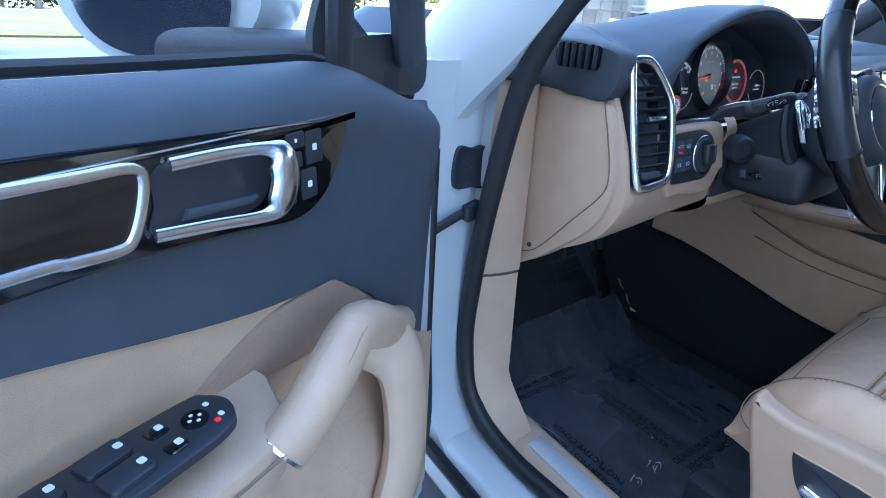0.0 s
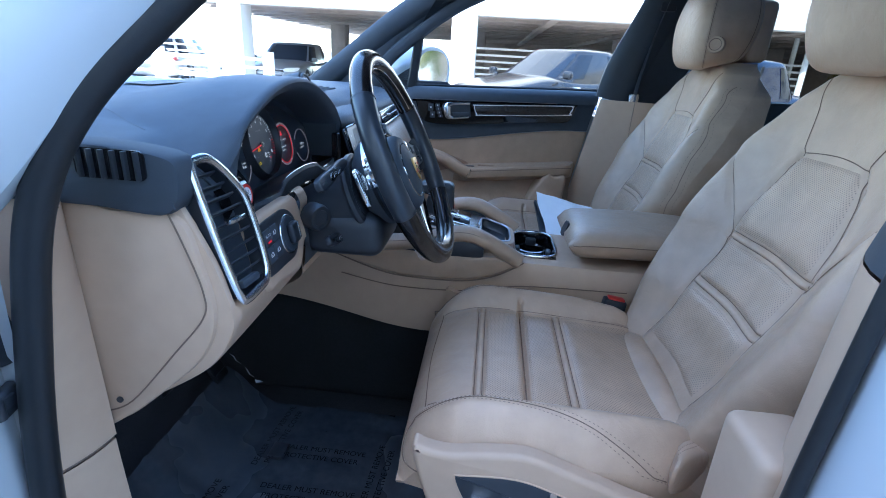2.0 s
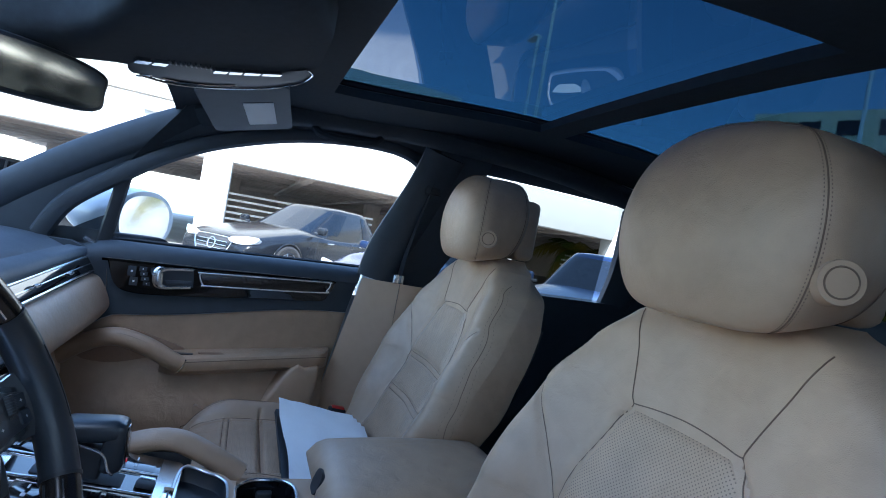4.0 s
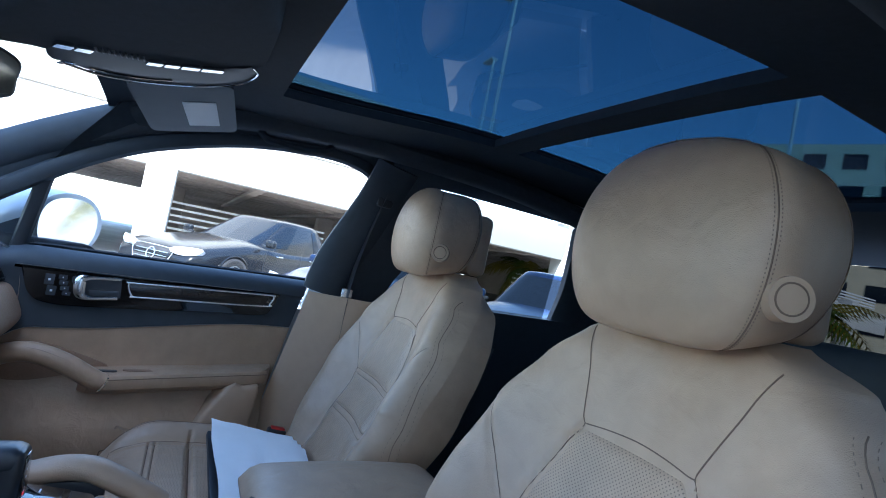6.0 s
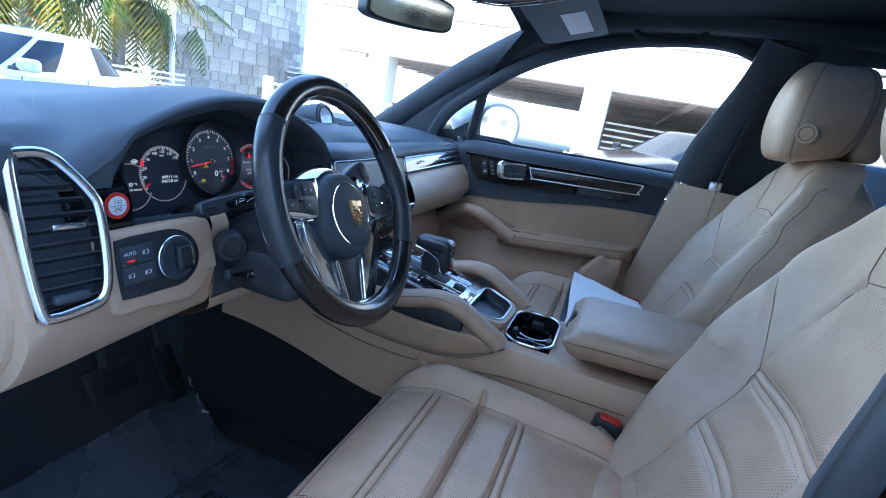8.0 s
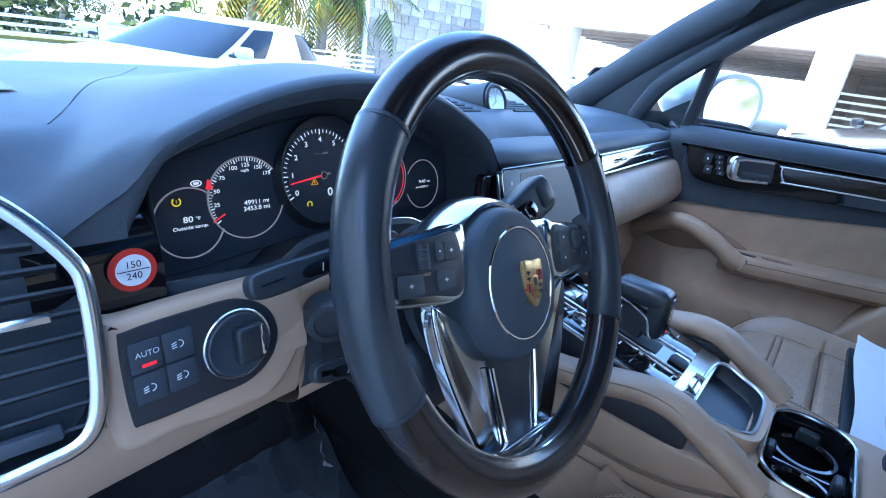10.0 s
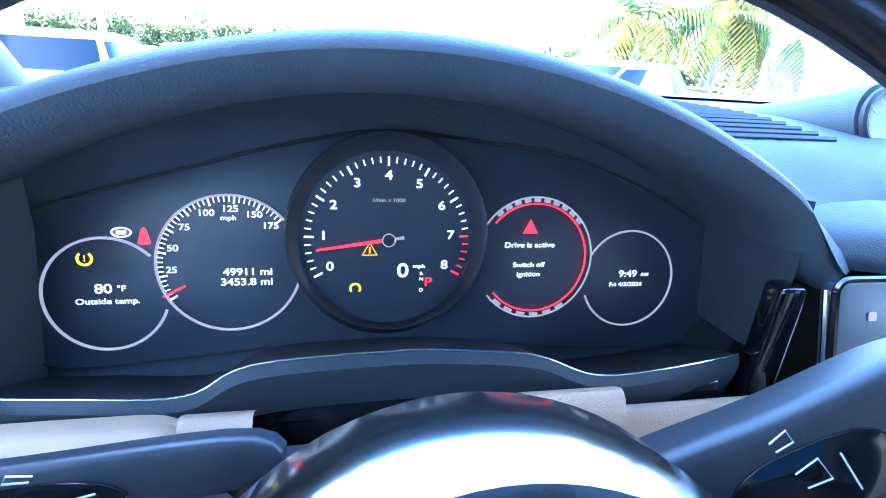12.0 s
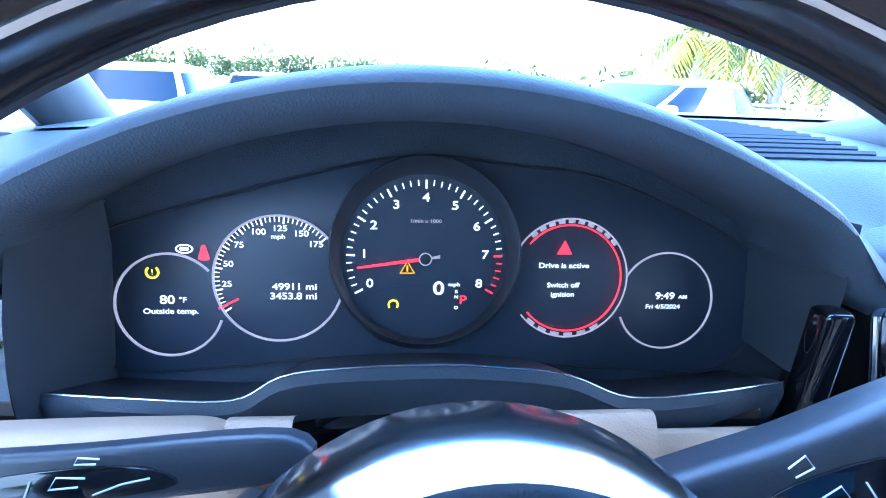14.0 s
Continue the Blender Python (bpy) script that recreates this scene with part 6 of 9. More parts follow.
        gp = [(0.256, 1.124), (0.225, 1.122), (0.195, 1.120), (0.180, 1.115), (0.177, 1.098), (0.182, 1.080), (0.197, 1.0725), (0.225, 1.074), (0.256, 1.077)]
        keys = [(0.143, 1.112, 0.017, 0.011), (0.146, 1.0995, 0.017, 0.011), (0.150, 1.087, 0.017, 0.011), (0.155, 1.0755, 0.016, 0.010), (0.119, 1.104, 0.018, 0.025), (0.126, 1.079, 0.018, 0.022)]
        l0, lz, ln_ = 0.062, 1.131, 18
    trim = part("trim_panel", slab(smooth2(tr, 5), 0.010, M @ pose(0, 0, 0.002), bevel=0.003), piano, door, "glossy black trim panel")
    part("trim_line", tube([P(s, lz + 0.016 * (s - 0.06), 0.0125) for s in [l0 + 0.03 * k for k in range(ln_)]], 0.0006, 5), chrome, trim)
    part("handle_cup", slab(smooth2(cupo, 4), 0.0015, M @ pose(0, 0, 0.0115)), black_hard, trim, "black handle recess")
    part("handle_floor", slab(flo, 0.004, M @ pose(0, 0, 0.0115), bevel=0.0015), black_soft, trim)
    gl_ = spline([P(a, b, n) for (a, b), n in zip(gp, (0.015, 0.020, 0.026, 0.028, 0.029, 0.028, 0.026, 0.020, 0.015))], 6)
    nk = len(gl_) - 1
    part("door_handle", tube(gl_, 0.005, 14, up=I, flat=0.5, radii=[0.0040 + 0.0080 * math.exp(-((k / nk - 0.5) / 0.20) ** 4) for k in range(nk + 1)]), chrome, trim, "satin chrome door handle")
    so = smooth2(so, 5)
    part("strip_inlay", slab(so, 0.003, M @ pose(0, 0, 0.0115), bevel=0.001), dark_wood, trim, "dark wood inlay")
    part("strip_frame", tube([P(a, b, 0.0145) for a, b in so], 0.0033 if open_side else 0.0026, 8, closed=True, up=I, flat=0.7), chrome, trim, "satin chrome inlay frame")
    for a, b, w, h in keys:
        part("memory_button", slab(rrect(w, h, 0.002, a, b), 0.0016, M @ pose(0, 0, 0.0115), bevel=0.0004), black_hard, trim)
        part("button_mark", slab(rrect(0.0024 if h < 0.02 else 0.0046, 0.0028 if h < 0.02 else 0.0050, 0.0008, a, b), 0.0003, M @ pose(0, 0, 0.0132)), white_print, trim)
    # tan lower panel, bulging to the map pocket
    rows = []
    for i in range(41):
        s = FRONT + 0.004 + (END - FRONT) * i / 40
        low = 0.81 + 0.19 * smoothstep(-0.12, 0.14, s) + (0.055 + arm_z * 0.5) * smoothstep(0.12, 0.75 - arm_z * 5, s)
        zs = [0.50, 0.56, 0.64, 0.72, 0.78, 0.84, 0.89, 0.94, low - 0.03, low - 0.012]
        row = []
        for k, z in enumerate(zs):
            z = min(z, low - 0.012 - 0.002 * (9 - k))
            n = 0.055 * smoothstep(0.86, 0.76, z) * smoothstep(-0.10, 0.10, s) - 0.006
            row.append(P2(s, z, n))
        rows.append(row)
    bm = bmesh.new()
    add_grid(bm, rows)
    lower = part("lower_panel", bm, tan_leather, door, "tan leather lower door panel")
    dm = arm_z * 0.62
    sp = smooth2([(0.03, 0.885 + dm * 0.4), (0.10, 0.945 + dm), (0.135, 0.955 + dm), (0.20, 0.935 + arm_z), (0.27, 0.905 + arm_z), (0.20, 0.885 + arm_z), (0.10, 0.865 + arm_z)], 5)
    part("speaker_mesh", slab(sp, 0.008, M @ pose(0, 0, -0.008), bevel=0.002), tan_mesh, lower, "tan speaker mesh")
    # armrest
    rings = []
    for i in range(25):
        t = i / 24
        s = 0.215 + (0.49 if open_side else 0.445) * t
        e = min(1, t * 8, (1 - t) * 10)
        d = 0.075 * math.sqrt(max(1 - (1 - e) ** 2, 0.03)) * (1 - 0.25 * t)
        z1 = 0.900 + arm_z + 0.03 * t
        rings.append([P(s, z1 - 0.055, -0.004), P(s, z1 - 0.052, d * 0.6), P(s, z1 - 0.036, d * 0.93), P(s, z1 - 0.014, d), P(s, z1 - 0.003, d * 0.93), P(s, z1, d * 0.8), P(s, z1 + 0.001, d * 0.2), P(s, z1 + 0.003, -0.004)])
    arm = part("armrest", loft(rings), tan_leather, door, "padded tan leather armrest")
    part("armrest_seam", tube([P(0.235 + (0.45 if open_side else 0.405) * k / 20, 0.8905 + arm_z + 0.0275 * k / 20, 0.074 * (1 - 0.25 * (0.04 + 0.92 * k / 20))) for k in range(21)], 0.0012, 5), tan_seam, arm)
    # pull handle
    Q = lambda a, z, n: P(a + pull_s * smoothstep(-0.02, 0.06, a), z + (arm_z - 0.016 * (arm_z > 0) * (1 - smoothstep(0.10, 0.22, a))) * smoothstep(-0.04, 0.07, a), n)
    dp = 0.026 if arm_z else 0.0
    line = spline([Q(-0.005, 0.880 - dp * 0.6, 0.002), Q(0.03, 0.912 - dp, 0.026), Q(0.075, 0.938 - dp * 0.8, 0.044), Q(0.12, 0.946 - dp * 0.2, 0.056), Q(0.18 - dp * 0.85, 0.928 - dp * 0.1, 0.064), Q(0.235 - dp * 1.6, 0.896, 0.063), Q(0.262 - dp * 1.9, 0.882, 0.058)], 6)
    pull = part("pull_handle", tube(line, 0.0225, 14, up=I, flat=0.85), tan_leather, door, "tan leather door pull")
    part("pull_collar", tube([line[-2], line[-1] + (line[-1] - line[-2]) * 0.1], 0.0232, 14, up=I, flat=0.85), bright_chrome, pull, "bright chrome collar")
    part("pull_seam", tube([p + Vector((0, 0, 0.012)) + I * 0.015 for p in line[3:-6]], 0.001, 5), tan_thread, pull)
    # rolled edge of the map pocket under the pull
    if open_side:
        roll = spline([P(0.045 + pull_s, 0.885 + arm_z * 0.6, 0.020), P(0.030 + pull_s, 0.850 + arm_z * 0.6, 0.046), P(0.040 + pull_s, 0.79, 0.060), P(0.080 + pull_s, 0.71, 0.062), P(0.15 + pull_s, 0.63, 0.060), P(0.30 + pull_s, 0.585, 0.058)], 6)
        part("pocket_edge", tube(roll, 0.034, 16, up=I, flat=0.55), tan_plastic, door, "rounded tan edge of the map pocket")
    # window switches
    if open_side:
        m = Matrix((B, I, Vector((0, 0, 1)))).transposed().to_4x4()
        m.translation = P(0, 0.912 + arm_z, 0)
        m = m @ pose(-0.018, 0, 0, 0, -3, 0)
        part("switch_panel", slab(smooth2([(0.286, 0.033), (0.291, 0.046), (0.303, 0.0555), (0.34, 0.0565), (0.45, 0.050), (0.47, 0.032), (0.45, 0.008), (0.39, 0.006), (0.305, 0.012), (0.291, 0.020)], 5), 0.006, m @ pose(0, 0, -0.003), bevel=0.002), black_hard, arm, "black window switch panel")
        for (s, n) in ((0.357, 0.020), (0.357, 0.0405), (0.391, 0.019), (0.391, 0.0395), (0.329, 0.0235), (0.330, 0.0425)):
            part("window_switch", slab(rrect(0.026 if s > 0.34 else 0.013, 0.0175 if s > 0.34 else 0.012, 0.004, s, n), 0.006 if s > 0.34 else 0.0035, m @ pose(0, 0, 0.001), bevel=0.002), piano if s < 0.34 else black_hard, arm)
            part("switch_mark", slab(rrect(0.0042, 0.0048, 0.0012, s - (0.0085 if s > 0.34 else 0.002), n), 0.0004, m @ pose(0, 0, 0.0072 if s > 0.34 else 0.0047)), white_print, arm)
        part("mirror_switch", cyl(bmesh.new(), m @ Vector((0.311, 0.0345, 0.002)), m @ Vector((0.311, 0.0345, 0.0048)), 0.0078, 24), piano, arm, "round mirror switch")
        for a, b in ((0.3075, 0.0345), (0.3145, 0.0345), (0.311, 0.031), (0.311, 0.038)):
            part("switch_mark", slab(rrect(0.0022, 0.0022, 0.0008, a, b), 0.0003, m @ pose(0, 0, 0.0049)), white_print, arm)
        for a, b in ((0.298, 0.028), (0.2985, 0.0425)):
            part("switch_mark", slab(rrect(0.0032, 0.004, 0.001, a, b), 0.0004, m @ pose(0, 0, 0.0031)), white_print, arm)
        part("switch_light", slab(rrect(0.0035, 0.0035, 0.001, 0.3035, 0.0455), 0.0006, m @ pose(0, 0, 0.0031)), lcd_red, arm, "lit red lock light")
    if not open_side:
        m = Matrix((B, I, Vector((0, 0, 1)))).transposed().to_4x4()
        for a, w, mt in ((0.268, 0.040, black_hard), (0.334, 0.070, tan_mesh)):
            m.translation = P(0, 0.9015 + 0.03 * (a - 0.215) / 0.49, 0)
            part("armrest_recess", slab(rrect(w, 0.018, 0.007, a, 0.036) if m.determinant() > 0 else rrect(w, 0.018, 0.007, a, 0.036)[::-1], 0.0015, m, bevel=0.0005), mt, arm)
        wedge = smooth2([(0.545, 0.885), (0.585, 0.884), (0.625, 0.887), (0.622, 0.80), (0.600, 0.66), (0.50, 0.66), (0.46, 0.735)], 3)
        part("rear_wedge", slab(wedge, 0.070, M @ pose(0, 0, -0.006), bevel=0.012, seg=3), tan_plastic, lower, "tan moulded rear wedge of the door")
    # body of the door, outer skin and edges
    so = [(FRONT, 0.46), (END + 0.02, 0.46), (END + 0.03, 0.8), (END + 0.02, 1.10), (FRONT + 0.10, 1.10), (FRONT + 0.01, 1.07)]
    part("door_shell", slab(so, 0.060, M @ pose(0, 0, -0.072)), white_paint, door, "white painted door shell")
    part("door_seal", tube(spline([P(FRONT - 0.006, 1.06, -0.02), P(FRONT - 0.006, 0.80, -0.02), P(FRONT - 0.004, 0.55, -0.02), P(0.1, 0.452, -0.02), P(0.6, 0.452, -0.02)], 6), 0.009, 8), rubber, door)
    # window frame and glass
    fr = WINDOW
    tilt = lambda z: -0.040 - 0.30 * max(z - 1.17, 0) * (0.0 if open_side else 0.0) + 0.22 * max(z - 1.17, 0)
    fl = spline([P(s, z, tilt(z)) for s, z in fr], 5)
    part("window_frame", tube(fl, 0.022, 8, up=I, flat=0.8), black_soft, door, "black window frame")
    part("divider", tube([P(0.044, 1.15, tilt(1.15)), P(0.072, 1.345, tilt(1.33))], 0.016, 8, up=I, flat=0.6), black_hard, door)
    g = bmesh.new()
    cols = [p for p in fl]
    base = [P(FRONT + 0.02 + (0.755 - FRONT - 0.02) * k / (len(cols) - 1), 1.13, tilt(1.13)) for k in range(len(cols))]
    add_grid(g, [base, cols])
    gl = part("window_pane", g, glass, door, "clear side window")
    gl.visible_shadow = False
    # sail panel with the mirror
    part("mirror_sail", slab(smooth2([(FRONT + 0.03, 1.14), (0.055, 1.165), (0.05, 1.22), (0.03, 1.225)], 4), 0.008, M @ pose(0, 0, -0.06)), black_soft, door)
    c = P(mirror_at[0], 1.224, mirror_at[1])
    rings = []
    mb = (B * math.sqrt(1 - mirror_turn ** 2) + I * mirror_turn).normalized()
    mi = (I * math.sqrt(1 - mirror_turn ** 2) - B * mirror_turn).normalized()
    F = -mb
    for k in range(14):
        t = k / 13
        rr = math.sqrt(max(1 - (1 - min(t * 1.15, 1)) ** 2, 0.01)) if t < 0.87 else 1 - 0.06 * (t - 0.87) / 0.13
        cc = c + F * (0.22 * (1 - t))
        rings.append([cc - mi * (0.128 * rr * math.cos(q)) + Vector((0, 0, 0.088 * rr * math.sin(q) * (1 + 0.1 * math.cos(q)))) for q in [2 * math.pi * j / 36 for j in range(36)]])
    mh = part("mirror_housing", loft(rings), white_paint, door, "white wing mirror housing")
    mm = basis(c + mb * 0.004, mi, (0, 0, 1))
    if (mm.to_3x3() @ Vector((0, 0, 1))).dot(mb) < 0:
        mm = mm @ Matrix.Rotation(math.pi, 4, "Y")
    part("mirror_glass", slab([(0.092 * abs(math.cos(q)) ** 0.8 * (1 if math.cos(q) > 0 else -1), 0.070 * abs(math.sin(q)) ** 0.8 * (1 if math.sin(q) > 0 else -1)) for q in [2 * math.pi * j / 36 for j in range(36)]], 0.003, mm @ pose(0, 0, 0.002)), mirror_mat, mh, "silver mirror glass")
    ms, mn = mirror_at
    part("mirror_foot", loft([[P(ms - 0.11 + 0.03 * k + dx * (0.085 - 0.005 * k), 1.155 + dz * 0.035, -0.05 - (abs(mn) - 0.14) * k / 4) for dx, dz in [(math.copysign(abs(math.cos(q)) ** 0.5, math.cos(q)), math.copysign(abs(math.sin(q)) ** 0.5, math.sin(q))) for q in [2 * math.pi * j / 20 for j in range(20)]]] for k in range(5)]), black_hard, door, "black mirror foot")
    return door


driver_door = build_door("driver_door", "open white car door with black, tan and wood lining", (-0.916 + 0.882 * -0.107 * -1 * -1, 0.272 - 0.471 * 0.107, -0.018), (-0.882, -0.471, 0), (0.471, -0.882, 0), True, 0.052, 0.040, (0.05, -0.27), 0.30)
passenger_door = build_door("passenger_door", "closed car door with black, tan and wood lining", (0.652, 0.22, 0), (0.131, -0.991, 0), (-0.991, -0.131, 0), False, mirror_at=(0.118, -0.165))

# ---------------------------------------------------------------- car body around the cabin
def roof_z(x, y):
    return 1.605 + 0.045 * smoothstep(-0.2, -0.9, y) - 0.05 * smoothstep(-0.15, 0.1, y) - 0.07 * smoothstep(-1.1, -2.0, y) - 0.035 * (abs(x) / 0.62) ** 3


car = thing("car_body", (0, -0.3, 0), "white car body with open driver's doorway", "car")
for s in (-1, 1):
    part("pillar_cover", tube(spline([(s * 0.715, 0.56, 1.13), (s * 0.695, 0.42, 1.235), (s * 0.665, 0.22, 1.385), (s * 0.645, 0.02, 1.508), (s * 0.62, -0.10, 1.555)], 6), 0.040, 12, up=(1, 0, 0), flat=0.55), black_soft, car, "dark grey windscreen pillar cover")
    part("roof_rail_cover", tube(spline([(s * 0.635, 0.0, 1.525), (s * 0.60, -0.15, 1.567), (s * 0.585, -0.4, 1.597), (s * 0.580, -0.7, 1.605), (s * 0.58, -1.1, 1.59), (s * 0.57, -1.6, 1.52)], 6), 0.055, 12, up=(0, 0, 1), flat=0.6), headliner_mat, car, "dark cloth roof edge")
    b = [(s * 0.752, -0.485, 0.50), (s * 0.748, -0.485, 0.86), (s * 0.742, -0.515, 0.99), (s * 0.735, -0.545, 1.165), (s * 0.715, -0.565, 1.27), (s * 0.675, -0.635, 1.45), (s * 0.62, -0.66, 1.57)]
    if s > 0:
        part("middle_pillar_cover", tube(spline(b[3:], 6), 0.066, 14, up=(1, 0, 0), flat=0.40), black_soft, car, "dark upper pillar cover")
    if s > 0:
        face = bmesh.new()
        add_grid(face, [[(xf - 0.012, y0 + 0.012, z), (xf - 0.022, y0 - 0.006, z), (xf - 0.030, y0 - 0.03, z), (xf - 0.050, y0 - 0.09, z), (xf - 0.070, y0 - 0.145, z), (xf - 0.060, y0 - 0.20, z)] for z, y0, xf in [(0.48 + 0.0427 * k, -0.497 + (1.185 - 0.48 - 0.0427 * k) * 0.194 - 0.014, 0.742 - 0.02 * (k / 16) ** 2) for k in range(17)]])
        part("middle_pillar_trim", face, tan_plastic, car, "tan lower pillar cover")
    bm = bmesh.new()
    add_grid(bm, [spline([(s * 0.745, y0, 0.5), (s * 0.742, y0, 0.86), (s * 0.730, y0 - 0.03, 1.165), (s * 0.70, y0 - 0.08, 1.30), (s * 0.655, y0 - 0.10, 1.46), (s * 0.60, y0 - 0.11, 1.59)], 6) for y0 in (-0.53, -0.58, -0.64, -0.70)])
    part("middle_pillar_back", bm, black_soft, car, "dark inner pillar panel")
    belt = spline([(s * 0.65, -0.655, 1.52), (s * 0.675, -0.625, 1.36), (s * 0.69, -0.605, 1.20), (s * 0.69, -0.60, 0.95)], 6)
    part("seat_belt", tube(belt, 0.024, 8, up=(0, 1, 0.3), flat=0.07), black_hard, car, "black seat belt webbing")
    part("belt_guide", box(bmesh.new(), (s * 0.655, -0.648, 1.47), (0.03, 0.05, 0.05), None, 0.008), black_hard, car)
    part("belt_tongue", box(bmesh.new(), (s * 0.686, -0.60, 1.165), (0.012, 0.035, 0.05), None, 0.004), chrome, car)
    part("sill_trim", box(bmesh.new(), (s * 0.735, -0.1, 0.495), (0.085, 0.95, 0.05), None, 0.018, 3), tan_plastic, car, "tan sill cover")
    part("sill_plate", box(bmesh.new(), (s * 0.735, 0.0, 0.5215), (0.036, 0.42, 0.005), None, 0.002), plate_metal, car, "brushed metal sill plate")
    part("sill", box(bmesh.new(), (s * 0.822, -0.3, 0.44), (0.10, 2.2, 0.13), None, 0.03, 3), white_paint, car)
    part("sill_strip", tube([(s * 0.882, -1.3 + 0.1 * k, 0.488 + 0.0 * k) for k in range(20)], 0.017, 10, flat=0.7), rubber, car, "black rubber strip on the sill")
    part("sill_skirt", box(bmesh.new(), (s * 0.826, -0.3, 0.335), (0.09, 2.2, 0.12), None, 0.03, 3), black_hard, car, "black lower sill skirt")
    rear = spline([(s * 0.865, -0.60, 0.5), (s * 0.865, -0.575, 0.80), (s * 0.855, -0.60, 1.10), (s * 0.815, -0.65, 1.30), (s * 0.735, -0.72, 1.53)], 6)
    part("middle_pillar", tube(rear, 0.09, 10, up=(1, 0, 0), flat=0.4), white_paint, car, "white middle pillar")
    # rear side: door lining, glass
    bm = slab([(0.60, 0.50), (1.55, 0.50), (1.55, 1.19), (0.60, 1.175)], 0.10, basis((s * 0.80 + (0.10 if s < 0 else 0) * 0, 0, 0), (0, -1, 0), (0, 0, 1)) @ pose(0, 0, -0.05))
    part("rear_door", bm, black_soft, car, "black rear door lining")
    bm = bmesh.new()
    add_grid(bm, [[(s * 0.80, -0.62 - 0.2 * k, 1.175) for k in range(5)], [(s * 0.755, -0.66 - 0.2 * k * 0.93, 1.36) for k in range(5)], [(s * 0.67, -0.72 - 0.2 * k * 0.85, 1.545) for k in range(5)]])
    g = part("rear_window", bm, tint_glass, car, "tinted rear side window")
    g.visible_shadow = False
    part("rear_pillar", tube(spline([(s * 0.80, -1.50, 1.10), (s * 0.76, -1.52, 1.30), (s * 0.66, -1.45, 1.55)], 6), 0.075, 10, up=(1, 0, 0), flat=0.5), black_soft, car)
    part("roof_grip", tube(spline([(s * 0.585, -0.27, 1.555), (s * 0.578, -0.29, 1.538), (s * 0.575, -0.36, 1.535), (s * 0.575, -0.43, 1.545), (s * 0.58, -0.45, 1.565)], 5), 0.010, 8), headliner_mat, car, "folding roof grip handle")
    part("roof_side", tube(spline([(s * 0.66, 0.02, 1.575), (s * 0.645, -0.3, 1.635), (s * 0.64, -0.8, 1.645), (s * 0.63, -1.5, 1.58)], 6), 0.05, 10, up=(0, 0, 1), flat=0.7), white_paint, car)
for s in (-1, 1):
    bm = bmesh.new()
    low, high = [], []
    for q, z in WINDOW[2:]:
        n = -0.040 + 0.22 * (z - 1.17)
        x, y = 0.652 + 0.131 * q - 0.991 * n, 0.22 - 0.991 * q - 0.131 * n
        low.append(Vector((s * (x + 0.012), y, z + 0.004)))
        if q < 0.75 and z > 1.3:
            yy = min(y + 0.02, 0.03)
            high.append(Vector((s * 0.585, yy, roof_z(0.585, yy) - 0.004)))
        elif z > 1.5:
            high.append(Vector((s * 0.60, y - 0.06, roof_z(0.6, y - 0.06))))
        elif z < 1.3 and q < 0.3:
            high.append(Vector((s * 0.66, y + 0.10, z + 0.03)))
        else:
            high.append(Vector((s * (x - 0.02), y - 0.11, z + 0.01)))
    a, b2 = spline(low, 5), spline(high, 5)
    add_grid(bm, [a, [(p + q) / 2 + Vector((-s * 0.008, 0, 0.004)) for p, q in zip(a, b2)], b2])
    part("side_header", bm, headliner_mat, car, "dark cloth lining over the side window")
    bm = bmesh.new()
    ra = [Vector((s * (0.672 + 0.004), -0.70 - 0.10 * k, 1.545 + 0.005 * math.sin(k / 8 * math.pi))) for k in range(9)]
    rb = [Vector((s * 0.57, p.y, roof_z(0.57, p.y))) for p in ra]
    add_grid(bm, [ra, [(p + q) / 2 + Vector((0, 0, 0.01)) for p, q in zip(ra, rb)], rb])
    part("side_header", bm, headliner_mat, car)
bm = bmesh.new()
pa = spline([(0.735, 0.56, 1.15), (0.70, 0.42, 1.235), (0.668, 0.22, 1.385), (0.648, 0.02, 1.508), (0.625, -0.09, 1.548)], 6)
pb = []
for q, z in ((-0.10, 1.15), (-0.045, 1.255), (0.05, 1.335), (0.155, 1.415), (0.29, 1.485)):
    n = -0.040 + 0.22 * max(z - 1.17, 0)
    pb.append(Vector((0.652 + 0.131 * q - 0.991 * n + 0.006, 0.22 - 0.991 * q - 0.131 * n, z + 0.008)))
pb = spline(pb, 6)
add_grid(bm, [pa, [(a * 2 + b) / 3 + Vector((-0.012, -0.004, 0)) for a, b in zip(pa, pb)], [(a + b * 2) / 3 + Vector((-0.012, -0.004, 0)) for a, b in zip(pa, pb)], pb])
part("pillar_panel", bm, black_soft, car, "dark grey windscreen pillar panel")
